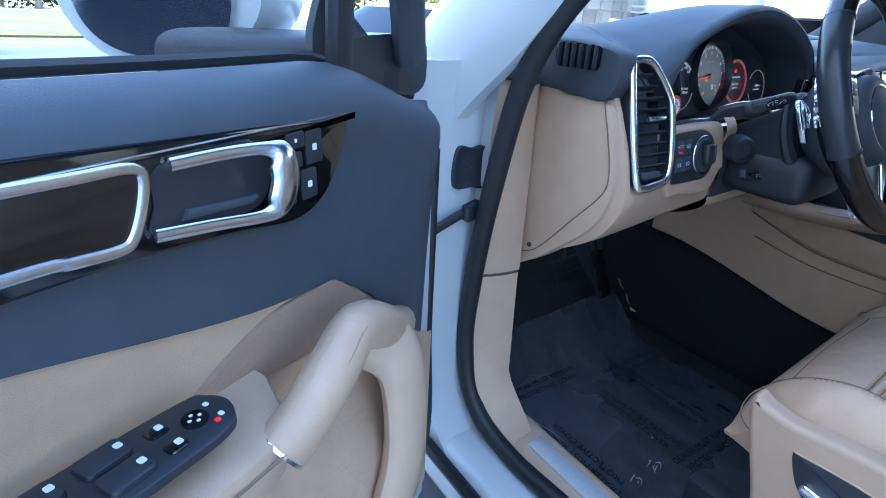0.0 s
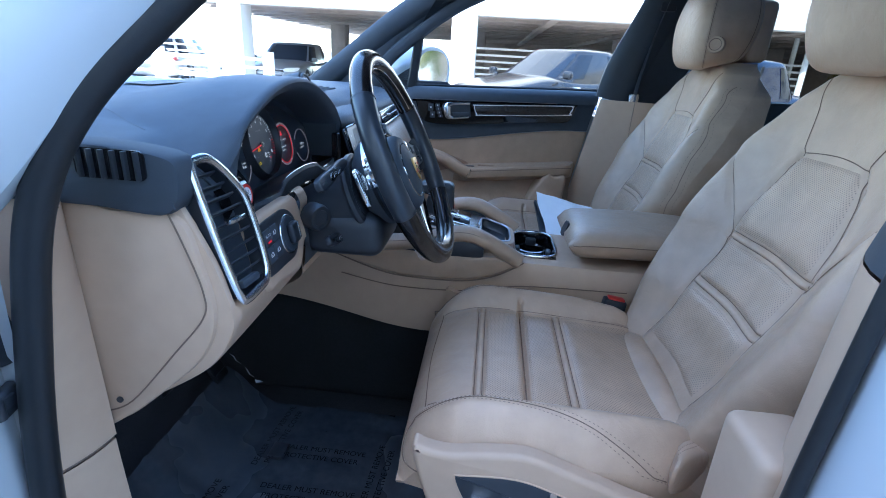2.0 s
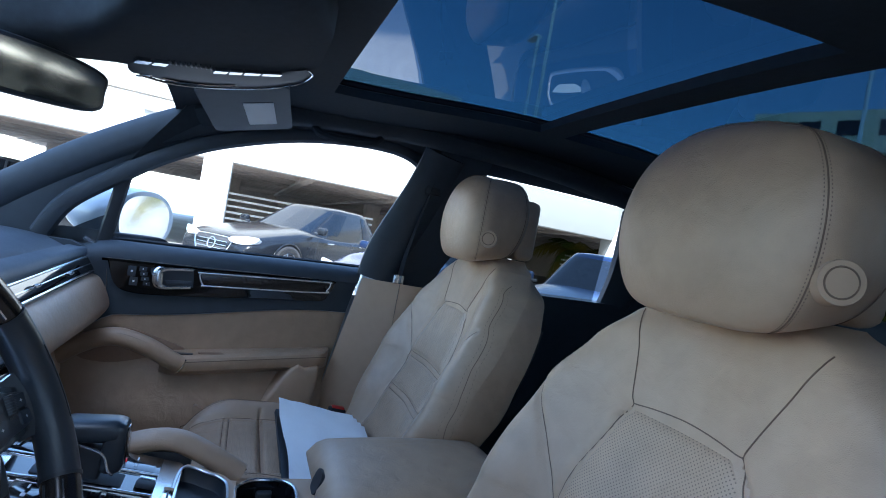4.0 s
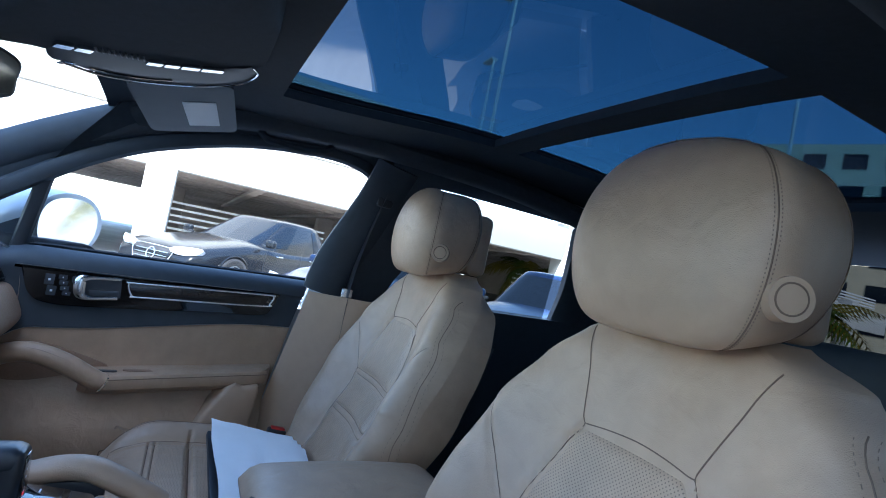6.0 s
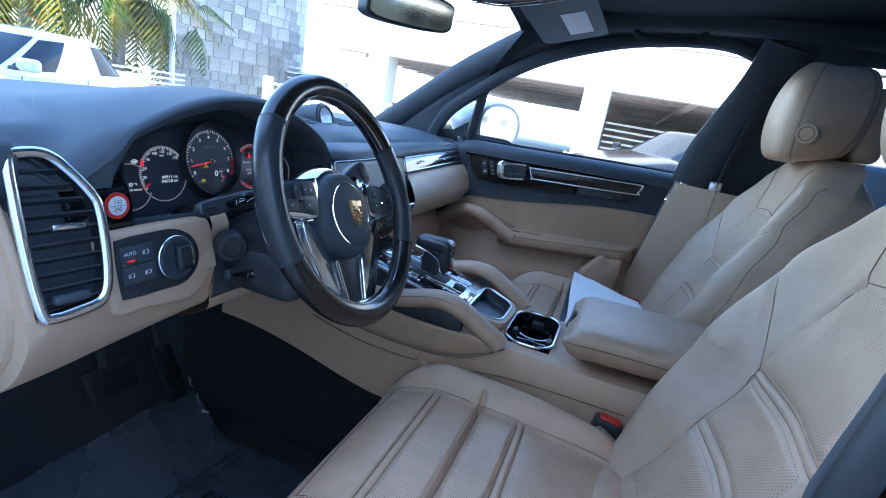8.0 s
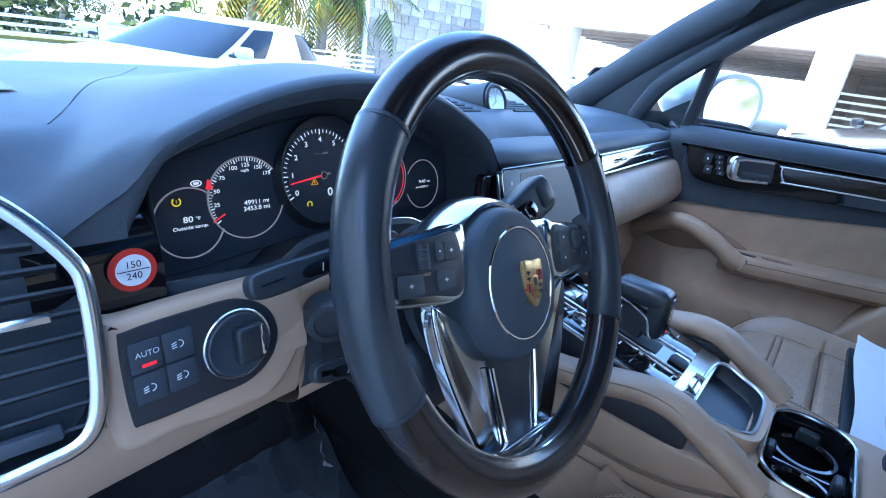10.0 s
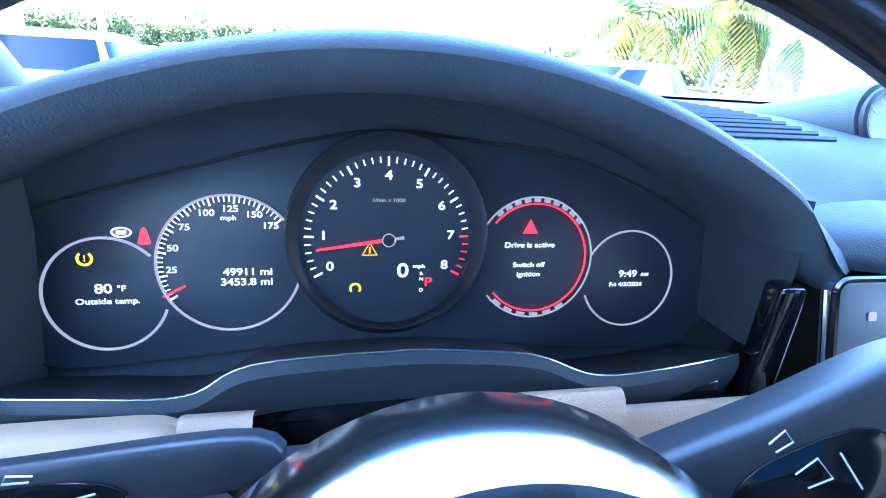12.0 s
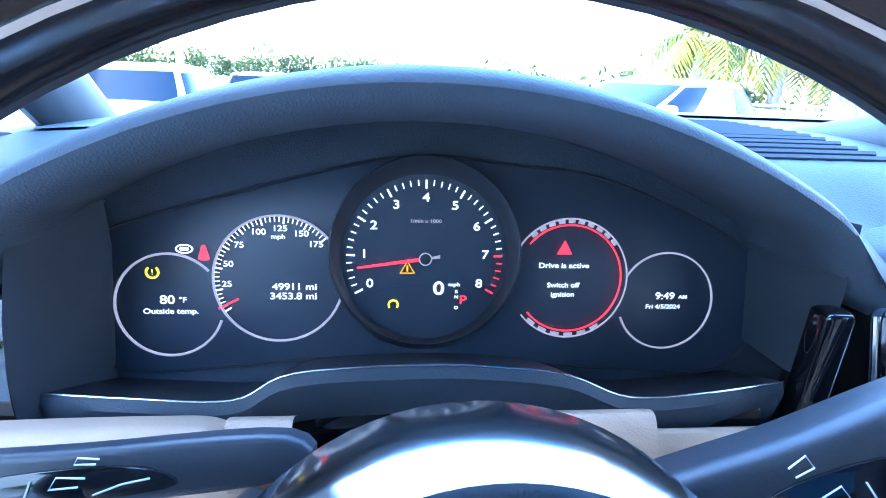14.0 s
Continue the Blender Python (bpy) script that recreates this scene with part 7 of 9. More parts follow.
def pillar_face(name, z0, z1, mat, label):
    """The driver's middle pillar cover: a panel from the cabin's edge out to the doorway seal."""
    rows = []
    for k in range(17):
        z = z0 + (z1 - z0) * k / 16
        a = Vector((lerp_table([(0.5, -0.700), (0.8, -0.695), (1.0, -0.685), (1.12, -0.680), (1.18, -0.700), (1.25, -0.705), (1.35, -0.680), (1.45, -0.635), (1.57, -0.60)], z), lerp_table([(0.5, -0.47), (0.8, -0.475), (1.0, -0.49), (1.12, -0.50), (1.25, -0.505), (1.35, -0.545), (1.45, -0.60), (1.57, -0.66)], z), z))
        b = Vector((lerp_table([(0.5, -0.792), (0.85, -0.790), (1.05, -0.785), (1.18, -0.778), (1.33, -0.735), (1.50, -0.66), (1.57, -0.635)], z), lerp_table([(0.5, -0.412), (0.65, -0.418), (0.85, -0.423), (1.06, -0.437), (1.18, -0.450), (1.33, -0.505), (1.50, -0.610), (1.57, -0.67)], z), z))
        row = [a + Vector((0.012, -0.16, 0)), a + Vector((0.006, -0.03, 0)), a + Vector((0, -0.008, 0)), a + (b - a) * 0.06 + Vector((0, 0.004, 0))]
        row += [a + (b - a) * f + Vector((0.004, 0.010 * math.sin(math.pi * f), 0)) for f in (0.25, 0.5, 0.75)] + [b]
        rows.append(row)
    bm = bmesh.new()
    add_grid(bm, rows)
    part(name, bm, mat, car, label)


pillar_face("middle_pillar_trim", 0.5, 1.114, tan_plastic, "tan lower pillar cover")
pillar_face("middle_pillar_cover", 1.117, 1.57, black_soft, "dark upper pillar cover")
part("pillar_foot", box(bmesh.new(), (-0.716, -0.455, 0.705), (0.100, 0.082, 0.41), pose(0, 0, 0), 0.016, 4), tan_plastic, car, "tan foot of the pillar cover")
# white middle pillar outside the seal
bm = bmesh.new()
rows = []
for k in range(15):
    z = 0.52 + 0.068 * k
    sx = lerp_table([(0.5, -0.795), (1.06, -0.792), (1.18, -0.788), (1.33, -0.74), (1.50, -0.668)], z)
    sy = lerp_table([(0.5, -0.40), (0.65, -0.422), (0.85, -0.427), (1.06, -0.441), (1.18, -0.454), (1.33, -0.509), (1.50, -0.612)], z)
    rows.append([Vector((sx + dx, sy + dy, z)) for dx, dy in ((0.010, -0.012), (-0.006, -0.006), (-0.030, -0.012), (-0.070, -0.026), (-0.095, -0.040), (-0.105, -0.070), (-0.108, -0.30))])
add_grid(bm, rows)
part("middle_pillar", bm, white_paint, car, "white painted middle pillar")
# white front pillar and hinge face at the driver's doorway
fp = spline([(-0.845, 0.44, 1.06), (-0.825, 0.395, 1.13), (-0.80, 0.335, 1.20), (-0.765, 0.245, 1.30), (-0.725, 0.11, 1.42), (-0.69, -0.03, 1.52), (-0.66, -0.2, 1.60)], 7)
part("front_pillar", tube(fp, 0.072, 14, up=(1, 0, 0), flat=0.55, radii=[0.078 - 0.034 * smoothstep(0.3, 0.8, k / (len(fp) - 1)) for k in range(len(fp))]), white_paint, car, "white front pillar")
hf = [Vector((-0.868, y, z)) for y, z in ((0.19, 0.46), (0.30, 0.475), (0.372, 0.55), (0.392, 0.66), (0.392, 0.9), (0.385, 1.06), (0.372, 1.14))]
hp_ = spline(hf, 5)
out_k = lambda z: smoothstep(0.48, 0.66, z)
rings = [[p + Vector((0.080, -0.05, 0)), p + Vector((0.078, -0.03, 0)), p + Vector((0.055, -0.036, 0)), p + Vector((-0.020 * out_k(p.z), -0.034, 0)), p + Vector((-0.055 * out_k(p.z), -0.018, 0)), p + Vector((-0.072 * out_k(p.z), 0.03, 0)), p + Vector((-0.072 * out_k(p.z), 0.2, 0)), p + Vector((0.078, 0.2, 0))] for p in hp_]
part("hinge_face", loft(rings), white_paint, car, "white hinge face of the doorway")
part("wing", box(bmesh.new(), (-0.90, 0.95, 0.80), (0.14, 1.0, 0.66), None, 0.05, 4), white_paint, car, "white front wing")
seal_line = spline([(-0.795, 0.05, 0.530), (-0.795, 0.20, 0.520), (-0.797, 0.30, 0.552), (-0.797, 0.345, 0.65), (-0.797, 0.340, 0.80), (-0.795, 0.312, 0.98), (-0.79, 0.280, 1.12), (-0.775, 0.235, 1.21), (-0.745, 0.165, 1.29), (-0.70, 0.05, 1.40), (-0.665, -0.08, 1.49), (-0.645, -0.25, 1.545), (-0.64, -0.5, 1.555), (-0.66, -0.61, 1.50), (-0.738, -0.505, 1.33), (-0.786, -0.450, 1.18), (-0.790, -0.437, 1.06), (-0.793, -0.423, 0.85), (-0.793, -0.418, 0.65), (-0.795, -0.37, 0.54), (-0.795, -0.2, 0.528)], 7, True)
part("doorway_seal", tube(seal_line, 0.016, 12, closed=True, radii=[0.0155 - 0.0075 * smoothstep(-0.05, -0.35, p[1]) for p in seal_line]), rubber, car, "black rubber doorway seal")
def kick_panel(name, zs, grow=0.0, label=""):
    """Flat trim that wraps the pillar from the seal into the footwell."""
    rows = []
    for z in zs:
        sy = lerp_table([(0.50, 0.20), (0.55, 0.30), (0.65, 0.345), (0.80, 0.340), (0.98, 0.312), (1.13, 0.278)], z)
        iy = lerp_table([(0.50, 0.22), (0.60, 0.31), (0.80, 0.318), (1.13, 0.324)], z)
        row = [Vector((-0.796, sy + 0.02, z)), Vector((-0.793, sy - 0.006 - grow, z))]
        for k in range(5):
            f = k / 4
            row.append(Vector((-0.788 + 0.066 * f, sy + (iy - sy) * f - 0.010 * math.sin(math.pi * (0.25 + 0.6 * f)) - grow, z)))
        rows.append(row + [Vector((-0.7165, iy + 0.006, z)), Vector((-0.716, iy + 0.2, z))])
    bm = bmesh.new()
    add_grid(bm, rows)
    part(name, bm, tan_plastic, car, label)
kick_panel("kick_trim", [0.505 + 0.02 * k for k in range(16)] , 0.0, "tan footwell pillar trim")
kick_panel("pillar_trim", [0.812 + 0.02 * k for k in range(16)], 0.002, "tan upper pillar trim")
part("kick_seam", tube([(-0.79, 0.333, 0.809), (-0.77, 0.324, 0.809), (-0.74, 0.316, 0.809), (-0.718, 0.316, 0.809)], 0.0014, 6), tan_seam, car)
pocket = smooth2([(-0.029, -0.026), (-0.027, 0.0265), (0.0, 0.028), (0.027, 0.0265), (0.029, -0.026), (0.0, -0.0285)], 5)
bm = bmesh.new()
add_grid(bm, [[Vector((-0.810 - x * k, 0.353 - h, 0.988 + 0.10 * x * k + y * k)) for x, y in pocket + pocket[:1]] for k, h in ((1.08, -0.002), (1.07, 0.004), (1.02, 0.006), (0.96, 0.0045), (0.82, 0.0020), (0.55, 0.0015), (0.02, 0.0030))])
part("latch_pocket", bm, black_hard, car, "black rubber cover in the hinge face")
part("check_plate", box(bmesh.new(), (0, 0, 0), (0.030, 0.012, 0.030), pose(-0.803, 0.350, 0.918, 0, -14, 0), 0.004, 3), black_hard, car)
part("check_arm", tube([(-0.800, 0.346, 0.920), (-0.820, 0.344, 0.921), (-0.838, 0.343, 0.917), (-0.870, 0.340, 0.908), (-0.900, 0.336, 0.900)], 0.0085, 8, up=(0, 1, 0), flat=0.6), black_hard, car, "black steel door check arm")
part("check_pin", cyl(bmesh.new(), (-0.823, 0.338, 0.912), (-0.823, 0.338, 0.932), 0.006, 12), black_hard, car)
# windscreen
bm = bmesh.new()
add_grid(bm, [[(x, (0.86 - 0.27 * (abs(x) / 0.70) ** 2) * (1 - t) + (0.04 - 0.03 * (abs(x) / 0.65) ** 2) * t, 1.12 * (1 - t) + 1.565 * t + 0.03 * math.sin(math.pi * t)) for x in [(-0.70 + 0.06 * t) * (1 - 2 * k / 20) for k in range(21)]] for t in [j / 10 for j in range(11)]])
ws = part("windscreen", bm, screen_glass_mat, car, "clear windscreen")
ws.visible_shadow = False
part("wing", box(bmesh.new(), (0.90, 0.95, 0.80), (0.14, 1.0, 0.66), None, 0.05, 4), white_paint, car)
part("front_bumper", box(bmesh.new(), (0, 2.16, 0.62), (1.86, 0.30, 0.52), None, 0.10, 5), white_paint, car, "white front bumper")
part("rear_bumper", box(bmesh.new(), (0, -2.42, 0.62), (1.80, 0.34, 0.50), None, 0.10, 5), white_paint, car, "white rear bumper")
part("tail_panel", box(bmesh.new(), (0, -2.28, 0.98), (1.62, 0.12, 0.36), None, 0.05, 4), white_paint, car)
for s in (-1, 1):
    part("rear_quarter", box(bmesh.new(), (s * 0.88, -1.92, 0.82), (0.14, 0.90, 0.70), None, 0.06, 4), white_paint, car, "white rear quarter panel")
    part("rear_door_skin", box(bmesh.new(), (s * 0.885, -1.03, 0.82), (0.07, 0.84, 0.68), None, 0.03, 3), white_paint, car, "white rear door skin")
    part("head_lamp", box(bmesh.new(), (s * 0.66, 2.12, 0.86), (0.40, 0.30, 0.14), None, 0.05, 4), chrome, car, "clear headlamp")
    for y in (1.52, -1.38):
        c = Vector((s * 0.82, y, 0.37))
        wheel_ = part("wheel", cyl(bmesh.new(), c - Vector((s * 0.12, 0, 0)), c + Vector((s * 0.13, 0, 0)), 0.37, 36), rubber, car, "black tyre")
        part("rim", cyl(bmesh.new(), c + Vector((s * 0.12, 0, 0)), c + Vector((s * 0.137, 0, 0)), 0.26, 36), brushed, wheel_, "silver wheel rim")
part("bonnet", loft([[Vector((x, y, 1.03 - 0.10 * (y - 0.9) ** 2 - 0.12 * (abs(x) / 0.9) ** 4)) for x in [-0.92 + 0.092 * k for k in range(21)]] + [Vector((0.92 - 0.092 * k, y, 0.6)) for k in range(21)] for y in [0.92 + 0.1 * j for j in range(13)]]), white_paint, car, "white bonnet")
part("bulkhead", box(bmesh.new(), (0, 0.88, 0.75), (1.6, 0.06, 0.75), None, 0.01), black_soft, car)
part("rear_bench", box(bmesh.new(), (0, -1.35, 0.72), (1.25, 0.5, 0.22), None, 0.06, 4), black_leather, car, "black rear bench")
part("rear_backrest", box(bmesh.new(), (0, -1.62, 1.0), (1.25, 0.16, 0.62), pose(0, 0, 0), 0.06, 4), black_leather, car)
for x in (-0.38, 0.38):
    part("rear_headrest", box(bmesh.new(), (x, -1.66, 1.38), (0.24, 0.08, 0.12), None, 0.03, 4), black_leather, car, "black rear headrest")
part("tail", slab([(-0.7, 0.5), (0.7, 0.5), (0.7, 1.15), (-0.7, 1.15)], 0.06, basis((0, -2.15, 0), (1, 0, 0), (0, 0, 1))), black_soft, car)
bm = bmesh.new()
add_grid(bm, [[(x, -2.12 + 0.30 * t, 1.14 + 0.40 * t) for x in (-0.66, -0.3, 0, 0.3, 0.66)] for t in (0, 0.5, 1)])
part("tail_window", bm, glazing("dark_tail_glass", (0.03, 0.033, 0.036)), car, "dark tinted tail window").visible_shadow = False
for s in (-1, 1):
    part("tail_pillar", tube([(s * 0.74, -2.14, 0.9), (s * 0.70, -2.0, 1.3), (s * 0.62, -1.75, 1.56)], 0.09, 10), black_soft, car)
    bm = bmesh.new()
    add_grid(bm, [[(s * 0.76, y, z) for y in (-1.48, -1.8, -2.15)] for z in (0.5, 0.9, 1.3, 1.52)])
    part("boot_side", bm, black_soft, car)
floor = structure("floor", box(bmesh.new(), (0, -0.55, 0.40), (1.50, 3.1, 0.05), None, 0.004), carpet, "black carpeted car floor", "floor")
bm = bmesh.new()
add_grid(bm, [[(x, 0.40 + 0.10 * j, 0.43 + 0.02 * j * j) for x in (-0.74, -0.4, -0.14)] for j in range(5)])
structure("footwell", bm, carpet, "black carpeted footwell toe board", "floor")
# headliner with two glass openings
def roof_sheet(lift, xs, ys):
    bm = bmesh.new()
    add_grid(bm, [[(x, y, roof_z(x, y) + lift) for x in xs] for y in ys])
    return bm
def lin(a, b, n):
    return [a + (b - a) * k / n for k in range(n + 1)]
bm = bmesh.new()
for xs, ys in ((lin(-0.63, -0.365, 6), lin(0.06, -2.1, 40)), (lin(0.365, 0.63, 6), lin(0.06, -2.1, 40)), (lin(-0.365, 0.365, 10), lin(0.06, -0.28, 8)), (lin(-0.365, 0.365, 10), lin(-0.815, -0.892, 3)), (lin(-0.365, 0.365, 10), lin(-1.50, -2.1, 8))):
    add_grid(bm, [[(x, y, roof_z(x, y)) for x in xs] for y in ys])
bmesh.ops.remove_doubles(bm, verts=bm.verts, dist=0.0005)
bmesh.ops.recalc_face_normals(bm, faces=bm.faces)
bmesh.ops.solidify(bm, geom=bm.faces[:], thickness=-0.02)
structure("ceiling", bm, headliner_mat, "dark cloth headliner with panoramic roof openings", "headliner")
for nm, y0, y1 in (("front", -0.26, -0.852), ("rear", -0.854, -1.53)):
    g = tagged(new("roof_glass", mesh_of("roof_glass", roof_sheet(0.03, lin(-0.395, 0.395, 8), lin(y0, y1, 8)), roof_glass_mat)), "dark tinted panoramic roof glass", "roof window", kind="structure")
    g.visible_shadow = False
roofskin = bmesh.new()
for xs, ys in ((lin(-0.66, -0.395, 6), lin(0.06, -2.1, 30)), (lin(0.395, 0.66, 6), lin(0.06, -2.1, 30)), (lin(-0.395, 0.395, 10), lin(0.06, -0.26, 8)), (lin(-0.395, 0.395, 10), lin(-1.53, -2.1, 8))):
    add_grid(roofskin, [[(x, y, roof_z(x, y) + 0.045) for x in xs] for y in ys])
part("roof_skin", roofskin, white_paint, car)

# overhead console, sun visors, inside mirror
ohc = thing("overhead_console", (0, -0.1, 1.55), "dark overhead console with reading lights and chrome edge", "overhead console")
ohz = lambda y: 1.499 - 0.285 * y
OHW = [(-0.216, 0.085), (-0.207, 0.140), (-0.188, 0.190), (-0.150, 0.212), (-0.110, 0.220), (-0.055, 0.212), (0.0, 0.180), (0.030, 0.130), (0.060, 0.085), (0.100, 0.060), (0.150, 0.056), (0.165, 0.050)]
rings = []
for k in range(31):
    y = 0.165 - 0.381 * k / 30
    w = lerp_table(OHW, y)
    zb, zt = ohz(y) + 0.010 * smoothstep(0.13, 0.165, y), max(roof_z(0, min(y, 0.05)) + 0.005, ohz(y) + 0.02)
    rings.append([Vector((w * abs(math.cos(q)) ** 0.45 * (1 if math.cos(q) > 0 else -1), y, (zb + zt) / 2 + (zt - zb) / 2 * abs(math.sin(q)) ** 0.45 * (1 if math.sin(q) > 0 else -1))) for q in [2 * math.pi * (j + 0.5) / 32 for j in range(32)]])
part("console_shell", loft(rings), headliner_mat, ohc, "cloth-covered console shell")


def on_console(pts, lift=0.003):
    return [Vector((x, y, ohz(y) - lift)) for x, y in pts]


panel_out = [(0.074, -0.200), (0.108, -0.210), (0.150, -0.203), (0.182, -0.187), (0.205, -0.155), (0.213, -0.120), (0.210, -0.080), (0.202, -0.050), (0.187, -0.018), (0.165, 0.008), (0.135, 0.026), (0.104, 0.041)]
panel_in = [(0.086, -0.175), (0.098, -0.160), (0.100, -0.128), (0.096, -0.100), (0.092, -0.082), (0.082, -0.062), (0.064, -0.030), (0.052, -0.008), (0.042, 0.012), (0.040, 0.030), (0.058, 0.046), (0.085, 0.050)]
bm = bmesh.new()
oo, ii = spline([(x, y, 0) for x, y in panel_out], 3), spline([(x, y, 0) for x, y in panel_in], 3)
add_grid(bm, [[Vector((a.x + (b.x - a.x) * f, a.y + (b.y - a.y) * f, ohz(a.y + (b.y - a.y) * f) - 0.0015 - 0.003 * math.sin(math.pi * f))) for f in (0, 0.25, 0.5, 0.75, 1)] for a, b in zip(oo, ii)])
part("light_panel", bm, rubber, ohc, "glossy dark reading light panel")
part("chrome_edge", tube(spline(on_console(panel_out, 0.004), 6), 0.0020, 8), bright_chrome, ohc, "bright chrome edge")
part("chrome_edge", tube(spline(on_console([(0.126, 0.012), (0.148, -0.006), (0.166, -0.030), (0.178, -0.060), (0.180, -0.090)], 0.005), 6), 0.0018, 8), bright_chrome, ohc)
part("chrome_edge", tube(spline(on_console([(0.100, 0.036), (0.112, 0.026), (0.110, 0.044), (0.100, 0.036)], 0.004), 4), 0.0022, 6), bright_chrome, ohc)
for (x0, y0), (x1, y1) in (((0.096, -0.160), (0.090, -0.131)), ((0.090, -0.128), (0.084, -0.105)), ((0.084, -0.102), (0.079, -0.084)), ((0.079, -0.081), (0.072, -0.063)), ((0.036, -0.006), (0.027, 0.010)), ((0.026, 0.013), (0.016, 0.029))):
    a, b = on_console([(x0, y0), (x1, y1)], 0.0055)
    m = basis((a + b) / 2, b - a, Vector((0.35, 0.94, -0.27)).cross(Vector((0, 0.27, 0.96))) * -1)
    part("light_key", slab(rrect((b - a).length, 0.015, 0.002), 0.006, m @ pose(0, 0, -0.003), bevel=0.0012), chrome, ohc, "satin silver light key")
for k in range(9):
    f = k / 8
    a = on_console([(0.070 - 0.030 * f, -0.059 + 0.050 * f)], 0.0025)[0]
    part("grille_bar", box(bmesh.new(), a, (0.020, 0.0022, 0.003), None, 0.0006), black_hard, ohc)
for s in (-1, 1):
    visor = thing("sun_visor", (s * 0.375, -0.11, 1.52), "dark sun visor with pale warning label", "sun visor")
    vm = basis((s * 0.375, -0.112, 1.522), (s * 0.25, -0.03, -0.035), (0, 0.18, -0.045))
    k = -1 if (vm.to_3x3() @ Vector((0, 0, 1))).z > 0 else 1
    part("visor_board", slab(rrect(0.262, 0.172, 0.02), 0.014, vm @ pose(0, 0, -0.007), bevel=0.005, seg=3), black_soft, visor)
    part("visor_label", slab(rrect(0.135, 0.060, 0.002, 0.020, -0.022), 0.0008, vm @ pose(0, 0, 0.0072 if k > 0 else -0.0080)), paper_mat, visor, "pale printed label")
    part("visor_rod", tube([vm @ Vector((-0.13, 0.080, 0)), vm @ Vector((0.13, 0.080, 0))], 0.006, 8), black_hard, visor)
rv = thing("inside_mirror", (-0.07, 0.1, 1.45), "black inside rear-view mirror", "mirror")
RM = basis((-0.043, 0.112, 1.427), (0.86, -0.5, 0.05), (0.0, -0.08, 1)) @ Matrix.Diagonal((0.86, 0.95, 1, 1))
part("mirror_case", slab(smooth2([(-0.118, 0.0), (-0.108, 0.030), (0, 0.038), (0.108, 0.030), (0.118, 0.0), (0.105, -0.028), (0, -0.034), (-0.105, -0.028)], 5), 0.034, RM @ pose(0, 0, -0.034), bevel=0.006), black_hard, rv)
part("mirror_glass", slab(smooth2([(-0.110, 0.0), (-0.101, 0.025), (0, 0.032), (0.101, 0.025), (0.110, 0.0), (0.098, -0.023), (0, -0.028), (-0.098, -0.023)], 5), 0.001, RM @ pose(0, 0, 0.0002)), mirror_mat, rv, "silver mirror glass")
part("mirror_stem", tube([(-0.035, 0.14, 1.440), (-0.01, 0.165, 1.46), (0, 0.165, 1.50)], 0.018, 10), black_hard, rv)
part("sensor_cover", box(bmesh.new(), (0, 0.15, 1.50), (0.11, 0.12, 0.05), pose(0, 0, 0), 0.015, 3), black_hard, rv, "black sensor cover at the windscreen")

# floor mat under clear film, papers on the passenger seat
mat_ob = thing("floor_mat", (-0.45, 0.15, 0.43), "black floor mat under printed clear protective film", "floor mat")
bm = bmesh.new()
add_grid(bm, [[(-0.70 + 0.52 * i / 40, -0.06 + 0.54 * j / 40, 0.437 + 0.10 * smoothstep(0.35, 0.50, -0.06 + 0.54 * j / 40) + 0.006 * noise.noise(Vector((i * 0.35, j * 0.22, 1))) + 0.004 * noise.noise(Vector((i * 0.9, j * 0.8, 4)))) for i in range(41)] for j in range(41)])
part("film", bm, film_mat, mat_ob, "wrinkled clear plastic film")
def film_z(y):
    return 0.4415 + 0.10 * smoothstep(0.35, 0.50, y)
for (x, y, a) in ((-0.455, 0.185, -90), (-0.54, 0.361, -4), (-0.395, 0.055, -3), (-0.625, 0.18, 90), (-0.345, 0.19, -90), (-0.30, 0.30, -4)):
    mtx = pose(x, y, film_z(y) + 0.008, 0, 0, a)
    writing("DEALER MUST REMOVE", 0.0185, mtx @ pose(0, 0.012, 0), print_mat, mat_ob, "film_print")
    writing("PROTECTIVE COVER", 0.0185, mtx @ pose(0, -0.012, 0), print_mat, mat_ob, "film_print")
part("mat_fastener", box(bmesh.new(), (-0.345, 0.285, 0.446), (0.045, 0.035, 0.010), pose(0, 0, 0), 0.004), black_hard, mat_ob, "black mat fastener")
# Glints on the pedal and the film's edge, shaped as pale strips
for k, (x, y, z, dx, dy, dz) in enumerate(((-0.228, 0.440, 0.60, -0.010, -0.03, -0.018), (-0.240, 0.400, 0.575, -0.012, -0.025, -0.016), (-0.255, 0.372, 0.555, 0.012, -0.012, -0.012), (-0.66, 0.30, 0.47, 0.03, -0.09, -0.02))):
    part("film_edge_glint", tube([(x + dx * t + 0.003 * math.sin(7 * t + k), y + dy * t, z + dz * t) for t in (0, 0.3, 0.6, 1)], 0.003, 6, flat=0.3, radii=[0.001, 0.004, 0.003, 0.0008]), glint_mat, mat_ob, "pale strip for the glint on crumpled film and pedal")
# Glints on the wrinkled film, laid on as short pale strips
rng = random.Random(5)
